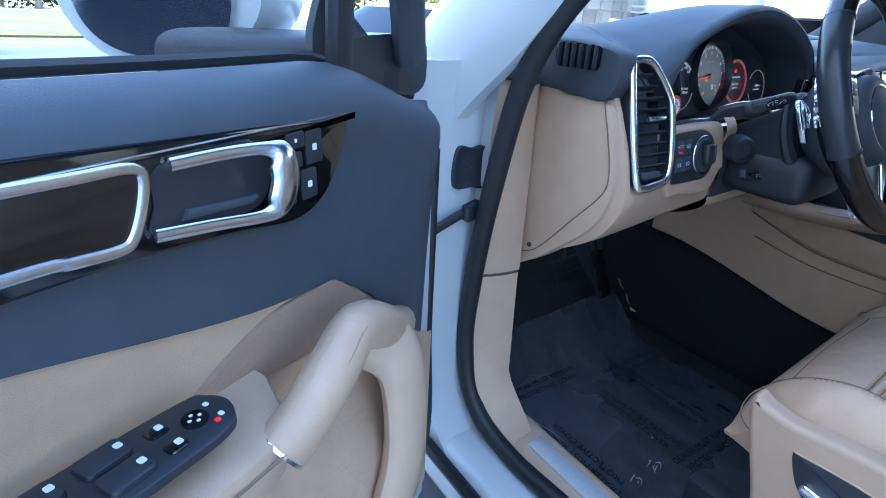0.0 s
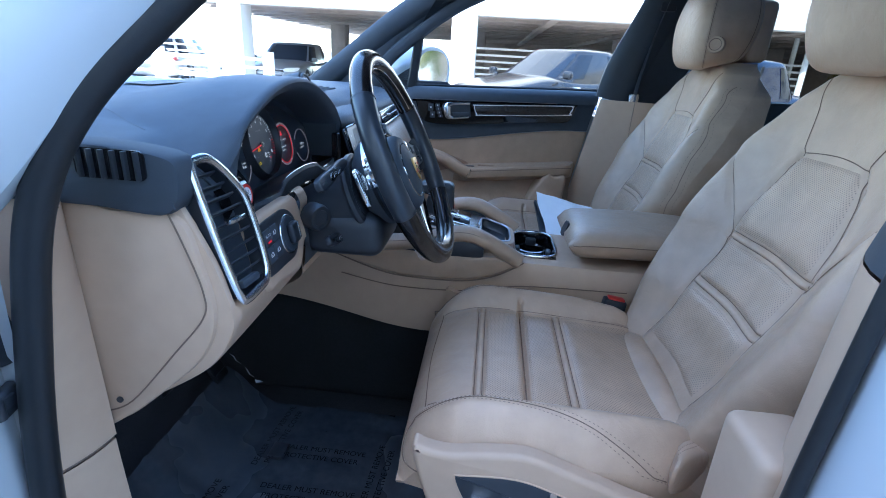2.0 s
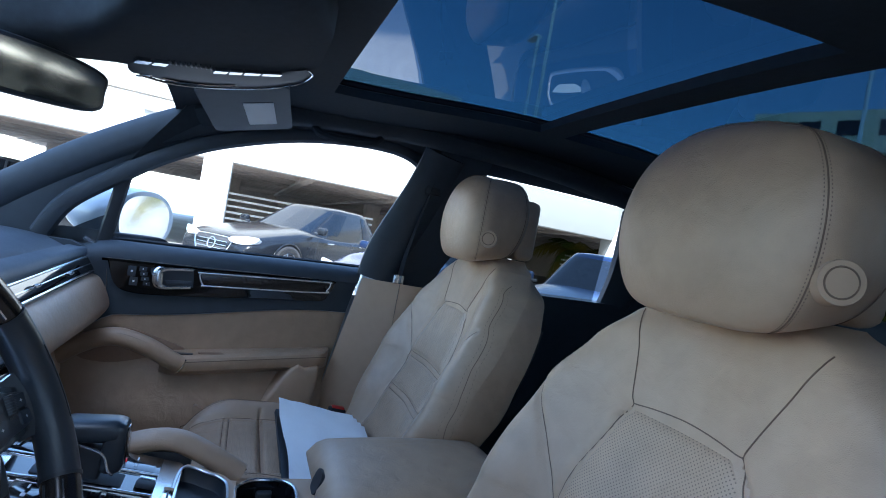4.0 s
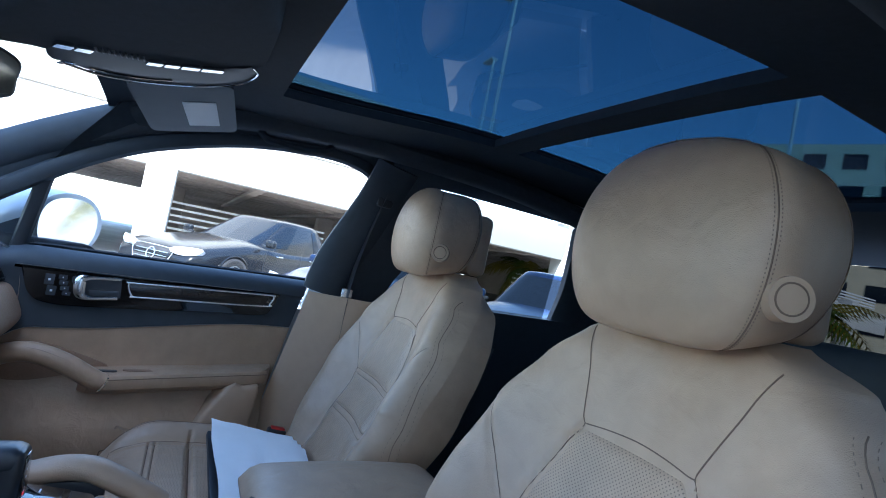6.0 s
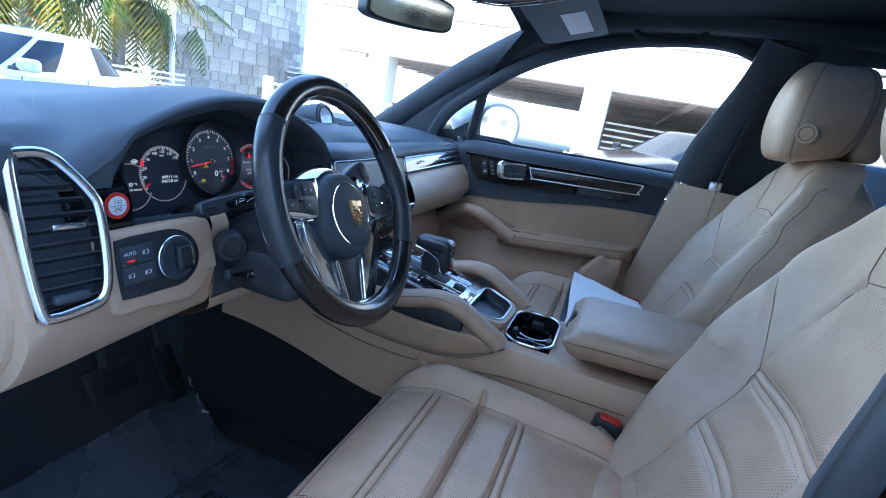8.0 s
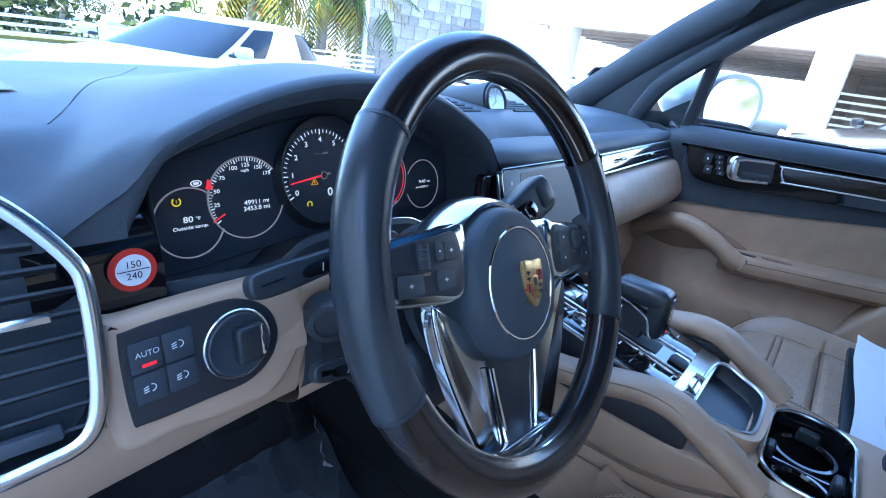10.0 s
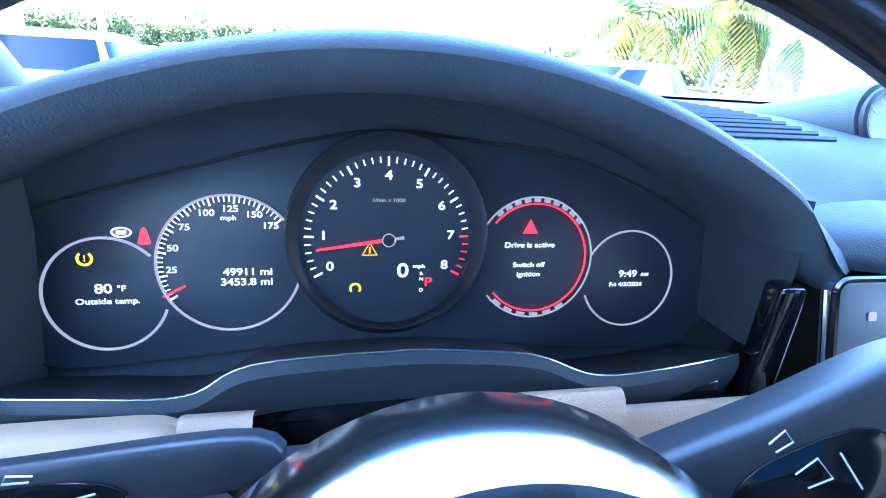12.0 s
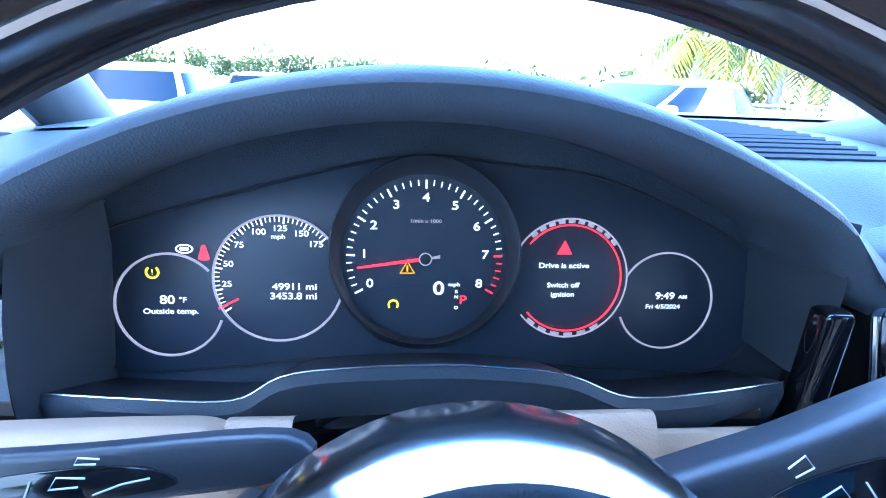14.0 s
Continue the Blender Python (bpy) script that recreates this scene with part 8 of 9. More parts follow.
for k in range(9):
    x, y = rng.choice(((-0.482, 0.125), (-0.53, 0.085), (-0.59, 0.07), (-0.585, 0.085)))
    x, y = x + rng.uniform(-0.012, 0.012), y + rng.uniform(-0.012, 0.012)
    a, L = rng.uniform(0.2, 1.2), rng.uniform(0.006, 0.022)
    pts = [(x + math.cos(a) * L * t + 0.004 * math.sin(5 * t + k), y + math.sin(a) * L * t, film_z(y) + 0.0035 + 0.005 * math.sin(math.pi * t)) for t in (0, 0.25, 0.5, 0.75, 1)]
    part("film_glint", tube(pts, 0.0022, 5, flat=0.5, radii=[0.0003, 0.0008, 0.0012, 0.0008, 0.0003]), glint_mat, mat_ob)
papers = thing("paper_folder", (0.44, -0.38, 0.78), "white paper sheets on a black folder beside the armrest", "papers")
FM = basis((0.292, -0.396, 0.812), (1, 0.03, 0.16), (-0.03, 1, 0.18))
part("folder", slab(rrect(0.285, 0.215, 0.004), 0.008, FM @ pose(0, 0.008, -0.008)), black_hard, papers, "black folder cover")
for k in range(4):
    bm = bmesh.new()
    sm = FM @ pose(0.006 * k - 0.008, 0.004 * k, 0.004 + 0.0022 * k, 0, 0, 2.5 * k - 4)
    add_grid(bm, [[sm @ Vector((-0.14 + 0.28 * i / 14, -0.098 + 0.196 * j / 18, 0.0004 * k + 0.0035 * (1 + noise.noise(Vector((i * 0.33, j * 0.27, 0.15 * k)))) + 0.012 * smoothstep(0.75, 1, i / 14) * smoothstep(0.2, 0.9, j / 18))) for i in range(15)] for j in range(19)])
    part("sheet", bm, paper_mat, papers, "crumpled white sheet", smooth=False)


# ---------------------------------------------------------------- outside
red_pipe = material("red_pipe_paint", (0.35, 0.05, 0.04), 0.5, vary=0.1)
concrete = material("pale_concrete", (0.42, 0.41, 0.39), 0.85, vary=0.15, scale=3, bump=0.5, bump_scale=60, stain=0.1)
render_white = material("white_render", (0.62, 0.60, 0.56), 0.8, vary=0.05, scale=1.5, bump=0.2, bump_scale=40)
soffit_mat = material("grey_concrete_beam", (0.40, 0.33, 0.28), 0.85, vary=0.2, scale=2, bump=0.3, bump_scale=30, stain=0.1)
dark_void = material("garage_dark_wall", (0.05, 0.05, 0.055), 0.9, vary=0.3, scale=2)
rail_white = material("white_painted_rail", (0.78, 0.78, 0.77), 0.45, vary=0.05, scale=8)
stone_mat = material("grey_stone", (0.42, 0.39, 0.34), 0.85, vary=0.3, scale=6, bump=0.6, bump_scale=30, spec=0.15)
n_ = stone_mat.node_tree.nodes
oi = n_.new("ShaderNodeObjectInfo")
mr_ = n_.new("ShaderNodeMapRange")
mr_.inputs[3].default_value, mr_.inputs[4].default_value = 0.7, 1.25
mx_ = n_.new("ShaderNodeMixRGB")
mx_.blend_type, mx_.inputs[0].default_value = "MULTIPLY", 1
pb_ = n_["Principled BSDF"]
old_ = pb_.inputs["Base Color"].links[0].from_socket
stone_mat.node_tree.links.new(oi.outputs["Random"], mr_.inputs[0])
stone_mat.node_tree.links.new(old_, mx_.inputs[1])
stone_mat.node_tree.links.new(mr_.outputs[0], mx_.inputs[2])
stone_mat.node_tree.links.new(mx_.outputs[0], pb_.inputs["Base Color"])
mortar = material("pale_mortar", (0.55, 0.53, 0.49), 0.9, vary=0.1, scale=5)
leaf_mats = [material("palm_leaf_green", (0.058, 0.088, 0.012), 0.7, vary=0.3, scale=6, spec=0.08), material("palm_leaf_yellow", (0.16, 0.13, 0.012), 0.7, vary=0.3, scale=6, spec=0.08)]
tree_leaf = material("tree_leaf", (0.045, 0.058, 0.012), 0.7, vary=0.5, scale=3, spec=0.08)
bark = material("grey_bark", (0.26, 0.22, 0.18), 0.9, vary=0.25, scale=8, bump=0.6, bump_scale=30)
grass_mat = material("dry_grass", (0.11, 0.10, 0.02), 0.9, vary=0.4, scale=4)
car_white = material("parked_white_paint", (0.75, 0.76, 0.77), 0.22, vary=0.03, scale=3, coat=0.7)
car_black = material("parked_black_paint", (0.012, 0.014, 0.018), 0.2, vary=0.1, scale=3, spec=0.25, coat=0.15)
car_blue = material("parked_blue_paint", (0.008, 0.018, 0.055), 0.2, vary=0.1, scale=3, spec=0.25, coat=0.15)
car_grey = material("parked_silver_paint", (0.26, 0.28, 0.30), 0.2, vary=0.1, scale=3, spec=0.25, coat=0.15)
car_glass = material("parked_car_glass", (0.010, 0.015, 0.024), 0.05, vary=0.1, spec=0.13)
tyre_mat = material("tyre_rubber", (0.015, 0.015, 0.016), 0.8, vary=0.2)
lamp_white = material("headlamp_glass", (0.7, 0.72, 0.75), 0.1, vary=0.05, coat=0.8)
lamp_red = material("tail_lamp_glass", (0.35, 0.02, 0.02), 0.12, vary=0.1, coat=0.8)

bm = bmesh.new()
add_grid(bm, [[(x, y, -0.02 if abs(x) + abs(y) < 1 else 0.0) for x in (-1500, -60, -20, -5, 5, 20, 60, 1500)] for y in (-1500, -60, -20, -5, 5, 20, 60, 1500)])
structure("ground", bm, concrete, "pale concrete car park ground", "ground", smooth=False)

# dealership building beside the car, whose shade lies over it
bm = bmesh.new()
box(bm, (-12.5, -4, 6.5), (6, 44, 13.0))
structure("wall_dealership", bm, render_white, "white dealership building", "building", smooth=False)

# parking garage on the far side
GX = 9.2
garage = thing("parking_garage", (GX, 0, 0), "white parking garage with open sides and slatted rails", "building", kind="")
part("fascia", box(bmesh.new(), (GX + 0.15, -9, 2.475), (0.3, 32, 0.81), None, 0.01), render_white, garage, "white fascia band")
part("upper_wall", box(bmesh.new(), (GX + 0.45, 1.5, 3.72), (0.3, 11, 1.50), None, 0.01), render_white, garage)
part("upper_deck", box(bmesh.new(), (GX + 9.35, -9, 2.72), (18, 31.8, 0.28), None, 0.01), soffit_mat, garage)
part("back_wall", box(bmesh.new(), (GX + 17, -11.9, 1.25), (0.3, 27, 2.5), None), soffit_mat, garage, "low concrete back wall")
for k in range(9):
    y = 0.52 - 4.6 * (k - 1)
    part("column", box(bmesh.new(), (GX + 0.25, y, 1.55), (0.5, 0.48, 3.1), None, 0.02), render_white, garage, "white column")
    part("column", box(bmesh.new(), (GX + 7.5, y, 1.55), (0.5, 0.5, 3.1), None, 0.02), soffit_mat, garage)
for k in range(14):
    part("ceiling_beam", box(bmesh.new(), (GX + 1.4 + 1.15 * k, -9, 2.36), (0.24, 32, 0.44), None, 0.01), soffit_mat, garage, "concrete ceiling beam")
for bay in range(7):
    y0 = 0.52 - 4.6 * (bay - 2) - 0.26
    for k in range(9):
        if bay >= 2 or bay == 0:
            part("slat", box(bmesh.new(), (GX + 2.6, y0 - 1.6 + 0.5 * (bay == 3), 0.40 + 0.145 * k), (0.04, 3.4, 0.045), None), rail_white, garage, "white steel slat", smooth=False)
for k in range(5):
    part("louvre", box(bmesh.new(), (GX + 0.5, -9, 2.98 + 0.11 * k), (0.08, 32, 0.05), pose(0, 0, 0), 0.0), rail_white, garage, smooth=False)
TM = basis((GX - 0.004, 3.6, 2.32), (0, -1, 0), (0, 0, 1))
writing("CAUTION 6' 7\" CLEARANCE", 0.17, TM, soffit_mat, garage, "clearance_text")
part("wall_lamp", box(bmesh.new(), (GX - 0.06, 1.55, 2.75), (0.12, 0.5, 0.22), None, 0.03), render_white, garage)

part("hanging_sign", box(bmesh.new(), (GX + 0.9, -1.4, 2.16), (0.05, 0.30, 0.08), None, 0.01), rail_white, garage, "small white hanging sign")
for y in (-0.3, -2.6, -4.9, -7.2):
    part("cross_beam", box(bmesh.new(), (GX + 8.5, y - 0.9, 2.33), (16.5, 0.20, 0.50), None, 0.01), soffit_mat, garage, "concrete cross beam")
part("pipe", tube([(GX + 0.8, 6.5, 2.16), (GX + 0.8, -24, 2.16)], 0.035, 8), red_pipe, garage, "red sprinkler pipe")
EYE_C, GROW = Vector((-0.8, -0.15, 1.31)), 1.30
garage.matrix_world = Matrix.Translation(EYE_C) @ Matrix.Scale(GROW, 4) @ Matrix.Translation(-EYE_C) @ world_of(garage)

# stone-clad tower beyond the windscreen
tower = thing("stone_tower", (13.4, 12.2, 0), "tall wall clad in grey squared stones", "building")
part("tower_core", box(bmesh.new(), (13.5, 14.0, 4.5), (6.0, 3.6, 9.0), None), mortar, tower, "pale mortar")
rng = random.Random(11)
shared = []
for w in range(3):
    for hgt in range(2):
        b2 = bmesh.new()
        box(b2, (0, 0, 0), ((0.30, 0.46, 0.62)[w], 0.06, (0.26, 0.40)[hgt]), None, 0.012, 1)
        shared.append(((0.30, 0.46, 0.62)[w], (0.26, 0.40)[hgt], mesh_of("stone", b2, stone_mat)))
z = 0.05
count = 0
while z < 6.2:
    hsel = rng.randrange(2)
    x = 10.52 + rng.uniform(-0.2, 0)
    hh = (0.26, 0.40)[hsel]
    while x < 16.4:
        w, h2, me = shared[rng.randrange(3) * 2 + hsel]
        if x + w < 16.5 and x > 10.3:
            o = new("stone", me)
            o.matrix_basis = Matrix.Translation((x + w / 2, 12.2 + rng.uniform(-0.015, 0.012), z + hh / 2))
            o.parent = tower
            o.matrix_parent_inverse = world_of(tower).inverted()
            count += 1
        x += w + 0.022
    z += hh + 0.022

# rail fence in front of the tower and the planting
fence = thing("rail_fence", (0, 11.2, 0), "white horizontal rail fence on square posts", "fence")
for k in range(14):
    x = -14 + 1.9 * k
    if x < 10.4:
        part("post", box(bmesh.new(), (x, 11.2, 0.45), (0.12, 0.12, 0.9), None, 0.01), rail_white, fence)
for k in range(6):
    part("rail", box(bmesh.new(), (-2.3, 11.2, 0.14 + 0.135 * k), (24.5, 0.04, 0.05), None), rail_white, fence, smooth=False)
fence2 = thing("rail_fence", (9.6, 6.4, 0), "white horizontal rail fence by the garage entrance", "fence")
for k in range(4):
    part("post", box(bmesh.new(), (9.6, 4.6 + 1.2 * k, 0.6), (0.18, 0.18, 1.2), None, 0.01), rail_white, fence2)
for k in range(6):
    part("rail", box(bmesh.new(), (9.6, 6.4, 0.2 + 0.17 * k), (0.04, 3.6, 0.05), None), rail_white, fence2, smooth=False)


def frond_mesh(length, droop, seedn, mat_i):
    """A palm frond: a drooping rib with two rows of narrow leaflets."""
    r = random.Random(seedn)
    verts, faces = [], []
    n = 22
    pts = []
    for k in range(n + 1):
        t = k / n
        pts.append(Vector((length * (t - 0.18 * t * t * droop), 0, length * (0.55 * t - 0.95 * droop * t * t))))
    for k in range(2, n):
        p, d = pts[k], (pts[k + 1] - pts[k]).normalized()
        L = length * 0.30 * math.sin(math.pi * min(0.12 + 0.88 * k / n, 0.97)) + 0.04
        for s in (-1, 1):
            side = Vector((0.45 * d.x, s * 0.8, -0.45 + 0.45 * d.z + r.uniform(-0.2, 0.1))).normalized()
            w = 0.030
            i = len(verts)
            mid = p + side * L * 0.5 + Vector((0, 0, -0.02 * L))
            tip = p + side * L + Vector((0, 0, -0.22 * L))
            verts += [p - d * w, p + d * w, mid + d * w * 0.9, mid - d * w * 0.9, tip]
            faces += [(i, i + 1, i + 2, i + 3), (i + 3, i + 2, i + 4)]
    for k in range(n):
        i = len(verts)
        w = 0.02 * (1 - k / n) + 0.004
        verts += [pts[k] + Vector((0, w, 0)), pts[k] - Vector((0, w, 0)), pts[k + 1] - Vector((0, w, 0)), pts[k + 1] + Vector((0, w, 0))]
        faces += [(i, i + 1, i + 2, i + 3)]
    me = bpy.data.meshes.new("frond")
    me.from_pydata(verts, [], faces)
    me.materials.append(leaf_mats[mat_i])
    return me


fronds = [frond_mesh(1.7 + 0.2 * k, 0.75 + 0.22 * (k % 3), k, k % 2) for k in range(6)]


def palm(x, y, h, seedn, label, n=22, fruit=False, lean=0.2):
    r = random.Random(seedn)
    t = thing("palm_tree", (x, y, 0), label, "palm tree", "palms")
    pts = [(x + lean * (k / 8) ** 2, y, h * k / 8) for k in range(9)]
    part("trunk", tube(pts, 0.13, 12, radii=[0.17 - 0.07 * k / 8 for k in range(9)]), bark, t)
    top = Vector(pts[-1])
    for k in range(n):
        me = fronds[r.randrange(6)]
        o = new("frond", me)
        o.parent = t
        o.matrix_parent_inverse = world_of(t).inverted()
        o.matrix_basis = Matrix.Translation(top) @ Matrix.Rotation(2 * math.pi * (k * 0.382 + r.uniform(-0.05, 0.05)), 4, "Z") @ Matrix.Rotation(radians(r.uniform(-35, 45)), 4, "Y")
    if fruit:
        bmf = bmesh.new()
        for k in range(60):
            a = r.uniform(0, 6.28)
            c = top + Vector((0.16 * math.cos(a) * r.random(), -0.15 + 0.16 * math.sin(a) * r.random(), -0.25 - 0.55 * r.random()))
            bmesh.ops.create_icosphere(bmf, subdivisions=1, radius=0.035, matrix=Matrix.Translation(c))
        part("fruit_cluster", bmf, material("red_palm_fruit", (0.45, 0.07, 0.02), 0.5), t, "hanging red fruit cluster")
    return t


palm(6.75, 12.4, 2.25, 3, "palm tree with hanging red fruit", 20, True)
palm(8.8, 12.2, 2.55, 4, "palm tree with yellowing fronds", 24)
palm(10.9, 13.2, 2.5, 6, "palm tree with yellowing fronds", 22)
palm(6.3, -13.5, 1.6, 14, "low palm tree behind the parked cars", 20)
palm(15.6, -12.3, 1.75, 8, "low palm tree beside the garage", 24)
palm(6.1, -12.2, 4.1, 9, "palm tree behind the parked cars", 24)
palm(-6.5, -9.0, 3.0, 10, "palm tree behind the car", 24)


def tree_row(name, xs, y, h, label, seedn, dens=420):
    """Distant mixed trees: trunks and a crown of many leaf clumps with an uneven top."""
    r = random.Random(seedn)
    for x in xs:
        hh = h * r.uniform(0.75, 1.2)
        t = thing("tree", (x, y, 0), label, "tree", "far trees")
        yy = y + r.uniform(-3, 3)
        part("trunk", tube([(x, yy, 0), (x + 0.1, yy, hh * 0.5), (x + r.uniform(-0.5, 0.5), yy, hh * 0.8)], 0.2, 6, radii=[0.25, 0.17, 0.06]), bark, t)
        verts, faces = [], []
        lobes = [(Vector((r.uniform(-1.5, 1.5), r.uniform(-1, 1), r.uniform(0.35, 0.85) * hh)), r.uniform(0.7, 1.3)) for _ in range(8)]
        for k in range(dens):
            c, rad = lobes[r.randrange(8)]
            d = Vector((r.gauss(0, 1), r.gauss(0, 1), r.gauss(0, 0.8))).normalized() * rad * r.uniform(0.55, 1.05)
            p = Vector((x, yy, 0)) + c + d
            s = r.uniform(0.08, 0.17)
            u = Vector((r.gauss(0, 1), r.gauss(0, 1), r.gauss(0, 1))).normalized() * s
            v = u.orthogonal().normalized() * s * 0.6
            i = len(verts)
            verts += [p - u, p + v, p + u, p - v]
            faces.append((i, i + 1, i + 2, i + 3))
        me = bpy.data.meshes.new("crown")
        me.from_pydata(verts, [], faces)
        me.materials.append(tree_leaf)
        o = new("crown", me)
        o.parent = t
        o.matrix_parent_inverse = world_of(t).inverted()


tree_row("trees", [-34 + 2.0 * k for k in range(18)], 44, 2.1, "leafy tree at the far edge of the car park", 21, 900)
tree_row("trees", [2 + 3.5 * k for k in range(6)], 60, 1.2, "leafy tree at the far edge of the car park", 22)
tree_row("trees", [4.5, 6.6, 8.4], 16.5, 1.05, "bushy tree behind the fence", 23, 700)
bm = bmesh.new()
box(bm, (0, 24, 0.05), (60, 14, 0.12))
structure("grass_verge", bm, grass_mat, "dry yellow-green grass verge", "grass", smooth=False)
road = bmesh.new()
box(road, (0, 35, 0.02), (200, 7, 0.06))
structure("road", road, material("asphalt", (0.05, 0.05, 0.052), 0.9, vary=0.2, scale=3), "grey road behind the verge", "road", smooth=False)


def parked_car(x, y, turn, paint, label, L=4.7, W=1.85, H=1.43, nose=0.0, tall=1.0, estate=False):
    """A parked car that faces its own +y: lofted body, cabin with set-in panes, wheels in arches, lamps, grille."""
    m = pose(x, y, 0, 0, 0, turn) @ Matrix.Diagonal((1, 1, tall, 1))
    t = thing("parked_car", pose(x, y, 0, 0, 0, turn), label, "car", "parked cars")
    half = L / 2
    se = lambda q, p: (math.copysign(abs(math.cos(q)) ** p, math.cos(q)), math.copysign(abs(math.sin(q)) ** p, math.sin(q)))
    # stations: place along the car, height of the deck, share of the width, height of the lower edge
    prof = [(-half, 0.66, 0.80, 0.34), (-half + 0.05, 0.88, 0.88, 0.26), (-half + 0.30, 0.97, 0.95, 0.22), (-half + 0.75, 0.99, 0.99, 0.20), (-0.9, 0.95, 1.0, 0.19), (0.0, 0.93, 1.0, 0.19), (0.85, 0.955 - nose, 1.0, 0.19), (1.35, 0.90 - nose, 0.99, 0.20), (half - 0.45, 0.80 - nose, 0.965, 0.22), (half - 0.14, 0.71 - nose, 0.89, 0.24), (half - 0.02, 0.60 - nose, 0.80, 0.28), (half, 0.50 - nose, 0.74, 0.34)]
    line = spline([(p[0], p[1], p[2]) for p in prof], 5)
    edge = spline([(p[0], p[3], 0) for p in prof], 5)
    rings = []
    for p, q in zip(line, edge):
        w, zt, zb = W / 2 * p.z, p.y, q.y
        zs = zb + (zt - zb) * 0.62
        ring = []
        for k in range(32):
            cx, cz = se(2 * math.pi * (k + 0.5) / 32, 0.42)
            zz = zs + (zt - zs) * abs(cz) ** 0.9 if cz > 0 else zs - (zs - zb) * abs(cz) ** 0.8
            wide = 1 - 0.035 * max(cz, 0) ** 2 - 0.05 * max(-cz, 0) ** 2
            ring.append(m @ Vector((w * cx * wide, p.x, zz + 0.025 * (1 - cx * cx) * (cz > 0.8))))
        rings.append(ring)
    part("body", loft(rings), paint, t)
    # cabin: one surface by height share f and angle q, panes let into it
    b0, b1, r0, r1 = (-half + 0.62, 1.12, -1.15, 0.12) if not estate else (-half + 0.12, 1.15, -half + 0.45, 0.20)
    def cabin(f, q, lift=0.0):
        ya, yb = b0 + (r0 - b0) * f ** 0.9, b1 + (r1 - b1) * f ** 0.95
        w = W / 2 * (0.93 - 0.19 * f ** 1.3)
        px, py = se(q, 0.34)
        z = 0.86 + (H - 0.06 - 0.86) * min(f, 1)
        return m @ Vector(((w + lift) * px, (ya + yb) / 2 + ((yb - ya) / 2 + lift) * py * (1 - 0.05 * px * px), z + 0.03 * f * (1 - py * py * 0.6)))
    qs = [2 * math.pi * (j + 0.5) / 40 for j in range(40)]
    gh = [[cabin(k / 8, q) for q in qs] for k in range(9)]
    for g, dz in ((0.94, 0.030), (0.75, 0.052), (0.40, 0.066), (0.05, 0.070)):
        c = sum((p for p in gh[8]), Vector()) / 40
        gh.append([c + (p - c) * g + Vector((0, 0, dz * tall)) for p in gh[8]])
    part("cabin", loft(gh), paint, t)
    def pane(name, q0, q1, f0, f1, label):
        bm = bmesh.new()
        add_grid(bm, [[cabin(f0 + (f1 - f0) * i / 6, radians(q0 + (q1 - q0) * j / 14), 0.006) for j in range(15)] for i in range(7)])
        part(name, bm, car_glass, t, label)
    pane("windscreen", 50, 130, 0.10, 0.97, "dark windscreen")
    pane("rear_window", 230, 310, 0.22, 0.96, "dark rear window")
    for s_ in (0, 1):
        pane("side_window", 3 if s_ else 177, 40 if s_ else 140, 0.16, 0.92, "dark side window")
        pane("side_window", -3 if s_ else 183, -36 if s_ else 216, 0.16, 0.92, "dark side window")
    for s in (-1, 1):
        mir = part("wing_mirror", box(bmesh.new(), (s * (W / 2 + 0.09), 0.80, 1.0), (0.20, 0.11, 0.13), m, 0.045, 4), paint, t)
        part("mirror_arm", box(bmesh.new(), (s * (W / 2 - 0.02), 0.82, 0.955), (0.10, 0.06, 0.04), m, 0.012), black_hard, mir)
        lamp = smooth2([(-0.25, -0.035), (-0.24, 0.03), (-0.05, 0.065), (0.18, 0.075), (0.23, 0.055), (0.15, -0.02), (-0.05, -0.06)], 4)
        lamp = [(s * a, b) for a, b in lamp][:: s]
        lm = m @ basis((s * W * 0.345, half - 0.165, 0.655 - nose), (1, -0.42 * s, 0), (0, -0.35, 1))
        lp = part("head_lamp", slab(lamp, 0.13, lm @ pose(0, 0, -0.11), bevel=0.02, seg=3), lamp_white, t, "clear headlamp")
        part("lamp_mark", slab(rrect(0.07, 0.022, 0.009, s * 0.17, 0.030), 0.012, lm @ pose(0, 0, 0.012), bevel=0.003), lcd_amber, lp, "amber side marker")
        part("tail_lamp", box(bmesh.new(), (s * W * 0.35, -half + 0.16, 0.80), (0.44, 0.24, 0.13), m, 0.05, 4), lamp_red, t, "red tail lamp")
        part("door_line", tube([m @ Vector((s * W / 2 * 0.985, 0.74, 0.88)), m @ Vector((s * W / 2 * 1.003, 0.80, 0.6)), m @ Vector((s * W / 2 * 0.99, 0.74, 0.32))], 0.005, 5), black_hard, t)
        part("door_line", tube([m @ Vector((s * W / 2 * 0.985, -0.32, 0.88)), m @ Vector((s * W / 2 * 1.003, -0.30, 0.6)), m @ Vector((s * W / 2 * 0.99, -0.30, 0.32))], 0.005, 5), black_hard, t)
        for yy in (0.38, -0.68):
            part("door_handle", box(bmesh.new(), (s * (W / 2 + 0.004), yy, 0.80), (0.02, 0.20, 0.022), m, 0.008), chrome, t)
        for yy in (half - 0.86, -half + 0.98):
            c = m @ Vector((s * (W / 2 - 0.10), yy, 0.33))
            ax = (m.to_3x3() @ Vector((s, 0, 0))).normalized()
            part("wheel_arch", cyl(bmesh.new(), c - ax * 0.10 + Vector((0, 0, 0.02)), c + ax * 0.101 + Vector((0, 0, 0.02)), 0.375, 32), dark_void, t, "dark wheel arch")
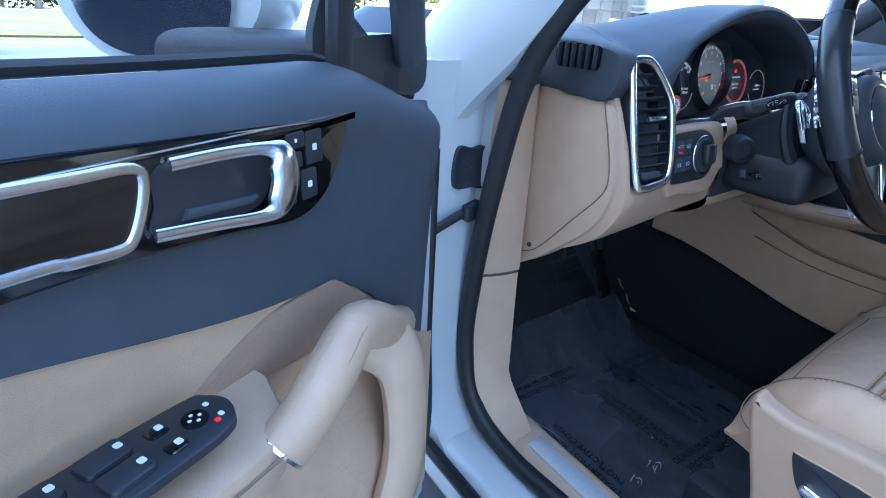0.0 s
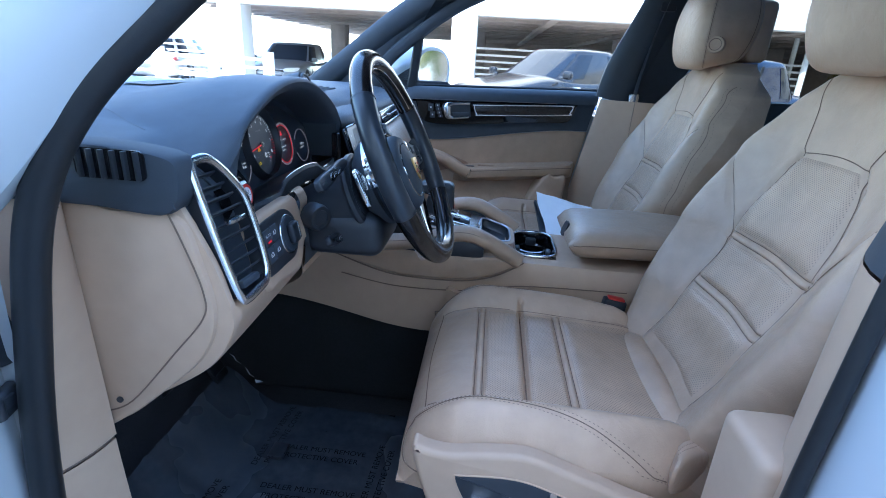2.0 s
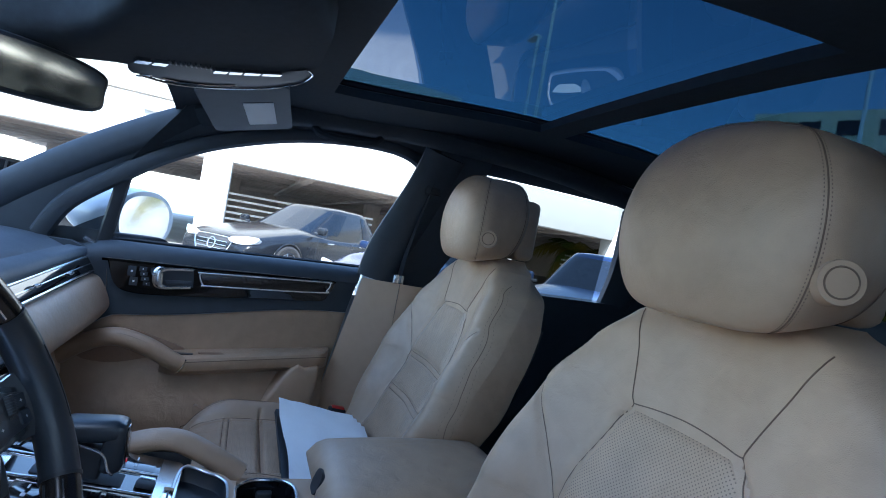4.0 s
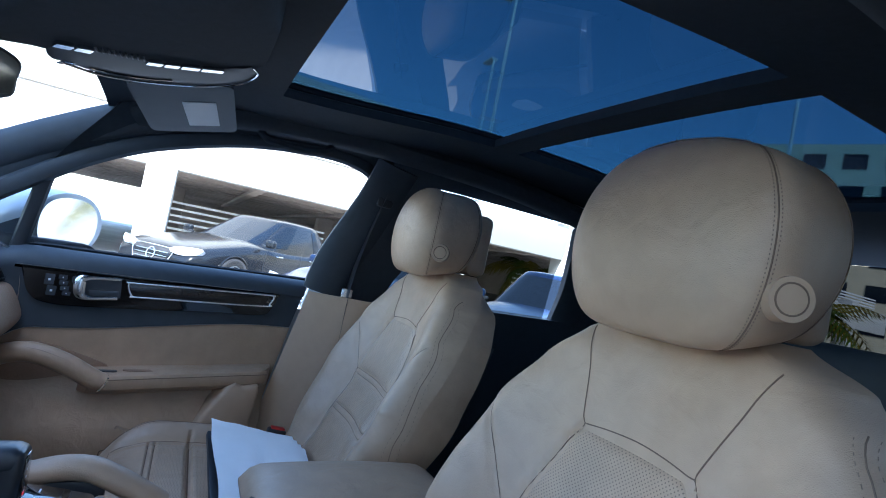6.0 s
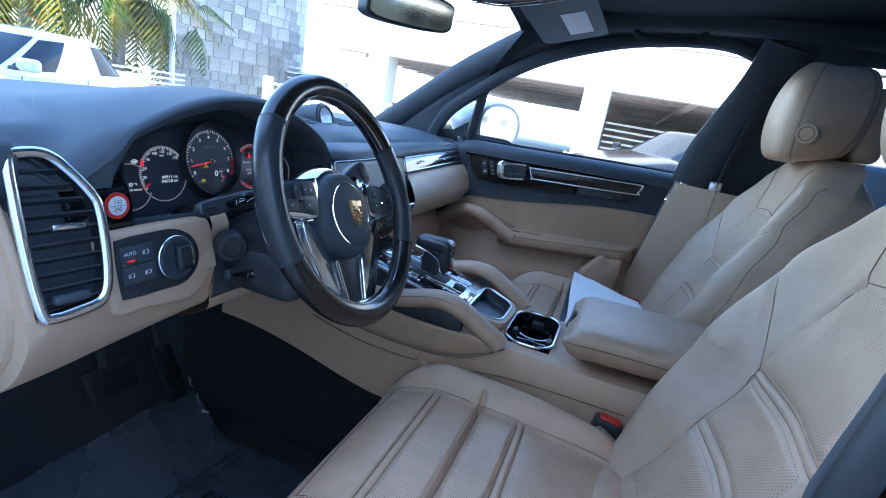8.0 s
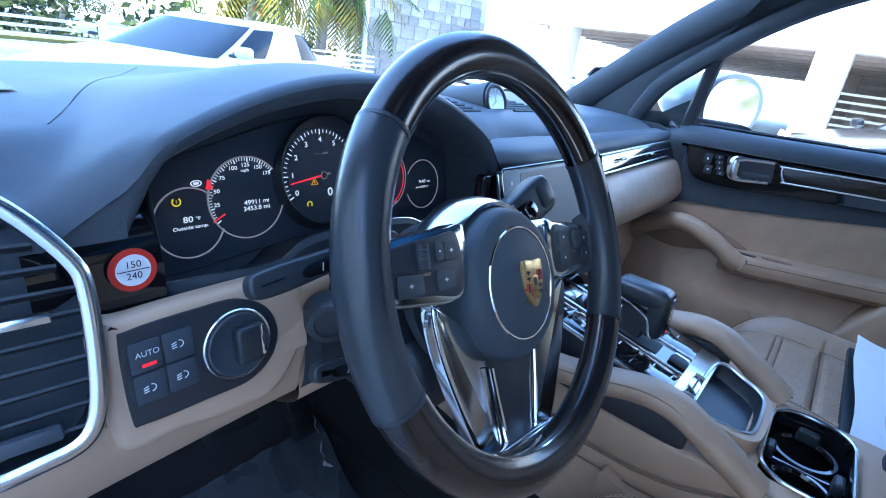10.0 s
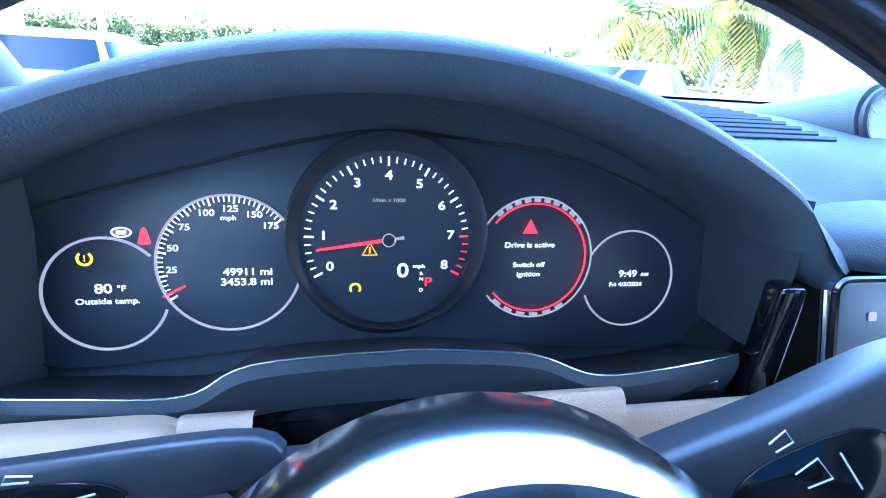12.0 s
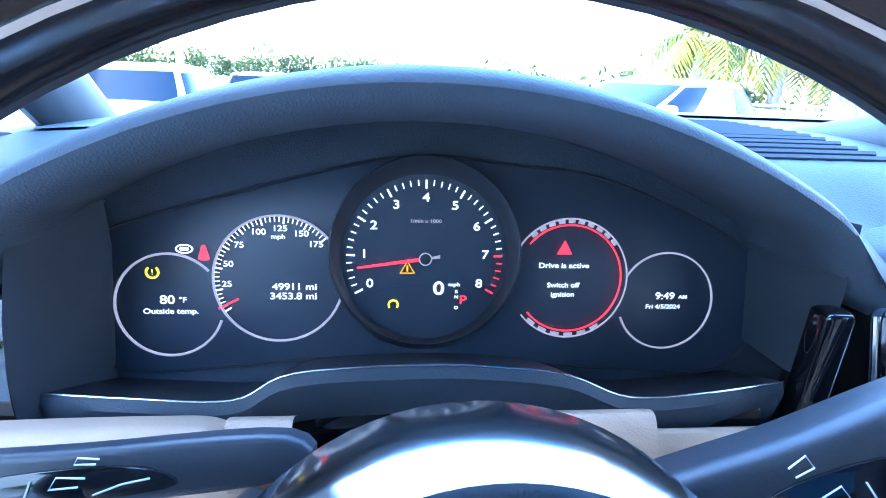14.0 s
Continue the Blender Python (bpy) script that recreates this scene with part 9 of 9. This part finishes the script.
            part("arch_lip", tube([c + ax * 0.098 + m.to_3x3() @ Vector((0, 0.382 * math.cos(a), 0.02 + 0.382 * math.sin(a))) for a in [math.pi * (-0.06 + 1.12 * k / 18) for k in range(19)]], 0.018, 6), paint, t)
            wh = part("wheel", loft([[c + ax * o + m.to_3x3() @ Vector((0, r * math.cos(a), r * math.sin(a))) for a in [2 * math.pi * k / 32 for k in range(32)]] for o, r in ((-0.05, 0.32), (0.095, 0.335), (0.112, 0.32), (0.116, 0.255), (0.100, 0.245))]), tyre_mat, t, "black tyre")
            part("rim", cyl(bmesh.new(), c + ax * 0.085, c + ax * 0.100, 0.245, 28), dark_void, wh)
            for k in range(5):
                a = 2 * math.pi * k / 5
                for da in (-0.13, 0.13):
                    d0 = m.to_3x3() @ Vector((0, math.cos(a), math.sin(a)))
                    d1 = m.to_3x3() @ Vector((0, math.cos(a + da), math.sin(a + da)))
                    part("spoke", tube([c + ax * 0.114 + d0 * 0.03, c + ax * 0.112 + d1 * 0.236], 0.015, 5), brushed, wh)
            part("rim_edge", tube([c + ax * 0.114 + m.to_3x3() @ Vector((0, 0.242 * math.cos(a), 0.242 * math.sin(a))) for a in [2 * math.pi * k / 28 for k in range(28)]], 0.009, 5, closed=True), brushed, wh, "silver rim edge")
    gm = m @ basis((0, half - 0.055, 0.545 - nose), (1, 0, 0), (0, -0.22, 1)) @ Matrix.Rotation(math.pi, 4, "Y")
    grille_o = smooth2([(-0.44, 0.10), (-0.30, 0.135), (0.30, 0.135), (0.44, 0.10), (0.36, -0.08), (0.26, -0.115), (-0.26, -0.115), (-0.36, -0.08)], 4)
    gr = part("grille", slab(grille_o, 0.05, gm @ pose(0, 0, 0.0), bevel=0.008), dark_void, t, "dark mesh grille")
    part("grille_frame", tube([gm @ Vector((a, b, 0.05)) for a, b in grille_o], 0.011, 6, closed=True), chrome, gr, "chrome grille frame")
    for k in range(3):
        part("grille_bar", box(bmesh.new(), (0, -0.06 + 0.06 * k, 0.054), (0.70, 0.012, 0.010), gm), chrome, gr, smooth=False)
    part("round_emblem", tube([gm @ Vector((0.085 * math.cos(q), 0.012 + 0.085 * math.sin(q), 0.064)) for q in [2 * math.pi * k / 24 for k in range(24)]], 0.010, 6, closed=True), chrome, gr)
    part("lower_intake", box(bmesh.new(), (0, half - 0.06, 0.335), (1.25, 0.14, 0.11), m, 0.04, 3), dark_void, t, "dark lower intake")
    part("plate", box(bmesh.new(), (0, -half + 0.02, 0.74), (0.40, 0.04, 0.14), m, 0.005), rail_white, t, "pale plate with plain bars")
    return t


lcd_amber = material("amber_marker", (0.75, 0.26, 0.02), 0.25, vary=0.05, coat=0.5)
parked_car(10.1, -1.35, 43, car_black, "black saloon with chrome grille, parked by the garage", tall=1.10)
parked_car(7.15, -3.25, 40, car_blue, "dark blue hatchback with clear headlamps, parked in a row", 4.2, tall=1.04)
parked_car(5.0, -5.1, 38, car_blue, "dark blue saloon with paint marks on the windscreen", 4.6, tall=1.06)
parked_car(-3.6, 7.25, 4, car_white, "white saloon seen from behind, red tail lamps", tall=0.82)
parked_car(-3.45, 13.4, 4, car_white, "white estate parked behind the saloon", 4.5, 1.85, 1.50, estate=True, tall=0.70)
parked_car(2.65, 6.35, 115, car_white, "low white sports car parked before the fence", 4.4, 1.85, 1.33, 0.06, 0.94)
parked_car(17.5, 11.5, -80, car_white, "white car inside the garage", 4.7, 1.85, 1.55, estate=True)
parked_car(17.0, 7.0, 95, car_grey, "silver car inside the garage", 4.7, 1.85, 1.5, estate=True)
parked_car(-3.6, 1.6, 0, car_white, "white car parked beside the open door", 4.7, 1.85, 1.5, estate=True)
# light masts
mast_grey = material("pale_mast_paint", (0.82, 0.82, 0.78), 0.5, 0.0, vary=0.08)
for (x, y, h, hd) in ((16.0, -9.0, 9.5, 1), (13.2, -7.9, 10.5, 1), (9.0, -16.5, 11.0, 0), (9.9, 11.6, 8.0, 0), (-5.2, 12.2, 8.5, 0)):
    mast = thing("light_mast", (x, y, 0), "tall pale metal light mast in the car park", "lamp post", "light masts")
    part("pole", tube([(x, y, 0), (x, y, h)], 0.07, 12, radii=[0.075, 0.05]), rail_white if hd == 0 else mast_grey, mast)
    if hd:
        part("lamp_head", box(bmesh.new(), (x + 0.3, y, h), (0.7, 0.3, 0.10), None, 0.03), mast_grey, mast)
# hotel
hotel = thing("hotel", (28, -62, 0), "pale hotel tower with rows of dark windows", "building")
hw_mat = material("hotel_render", (0.62, 0.54, 0.38), 0.85, vary=0.08, scale=0.5)
HM = pose(24.5, -64, -2.6, 0, 0, 25)
part("wall", box(bmesh.new(), (0, 0, 12), (40, 12, 24), HM), hw_mat, hotel)
for i in range(12):
    for j in range(7):
        part("window", box(bmesh.new(), (-18.2 + 3.3 * i, 6.02, 3 + 3.2 * j), (1.9, 0.12, 1.5), HM), car_glass, hotel, smooth=False)
part("sign", box(bmesh.new(), (-13.5, 6.1, 23.2), (8.0, 0.12, 1.3), HM, 0.1), dark_void, hotel, "dark sign bar")
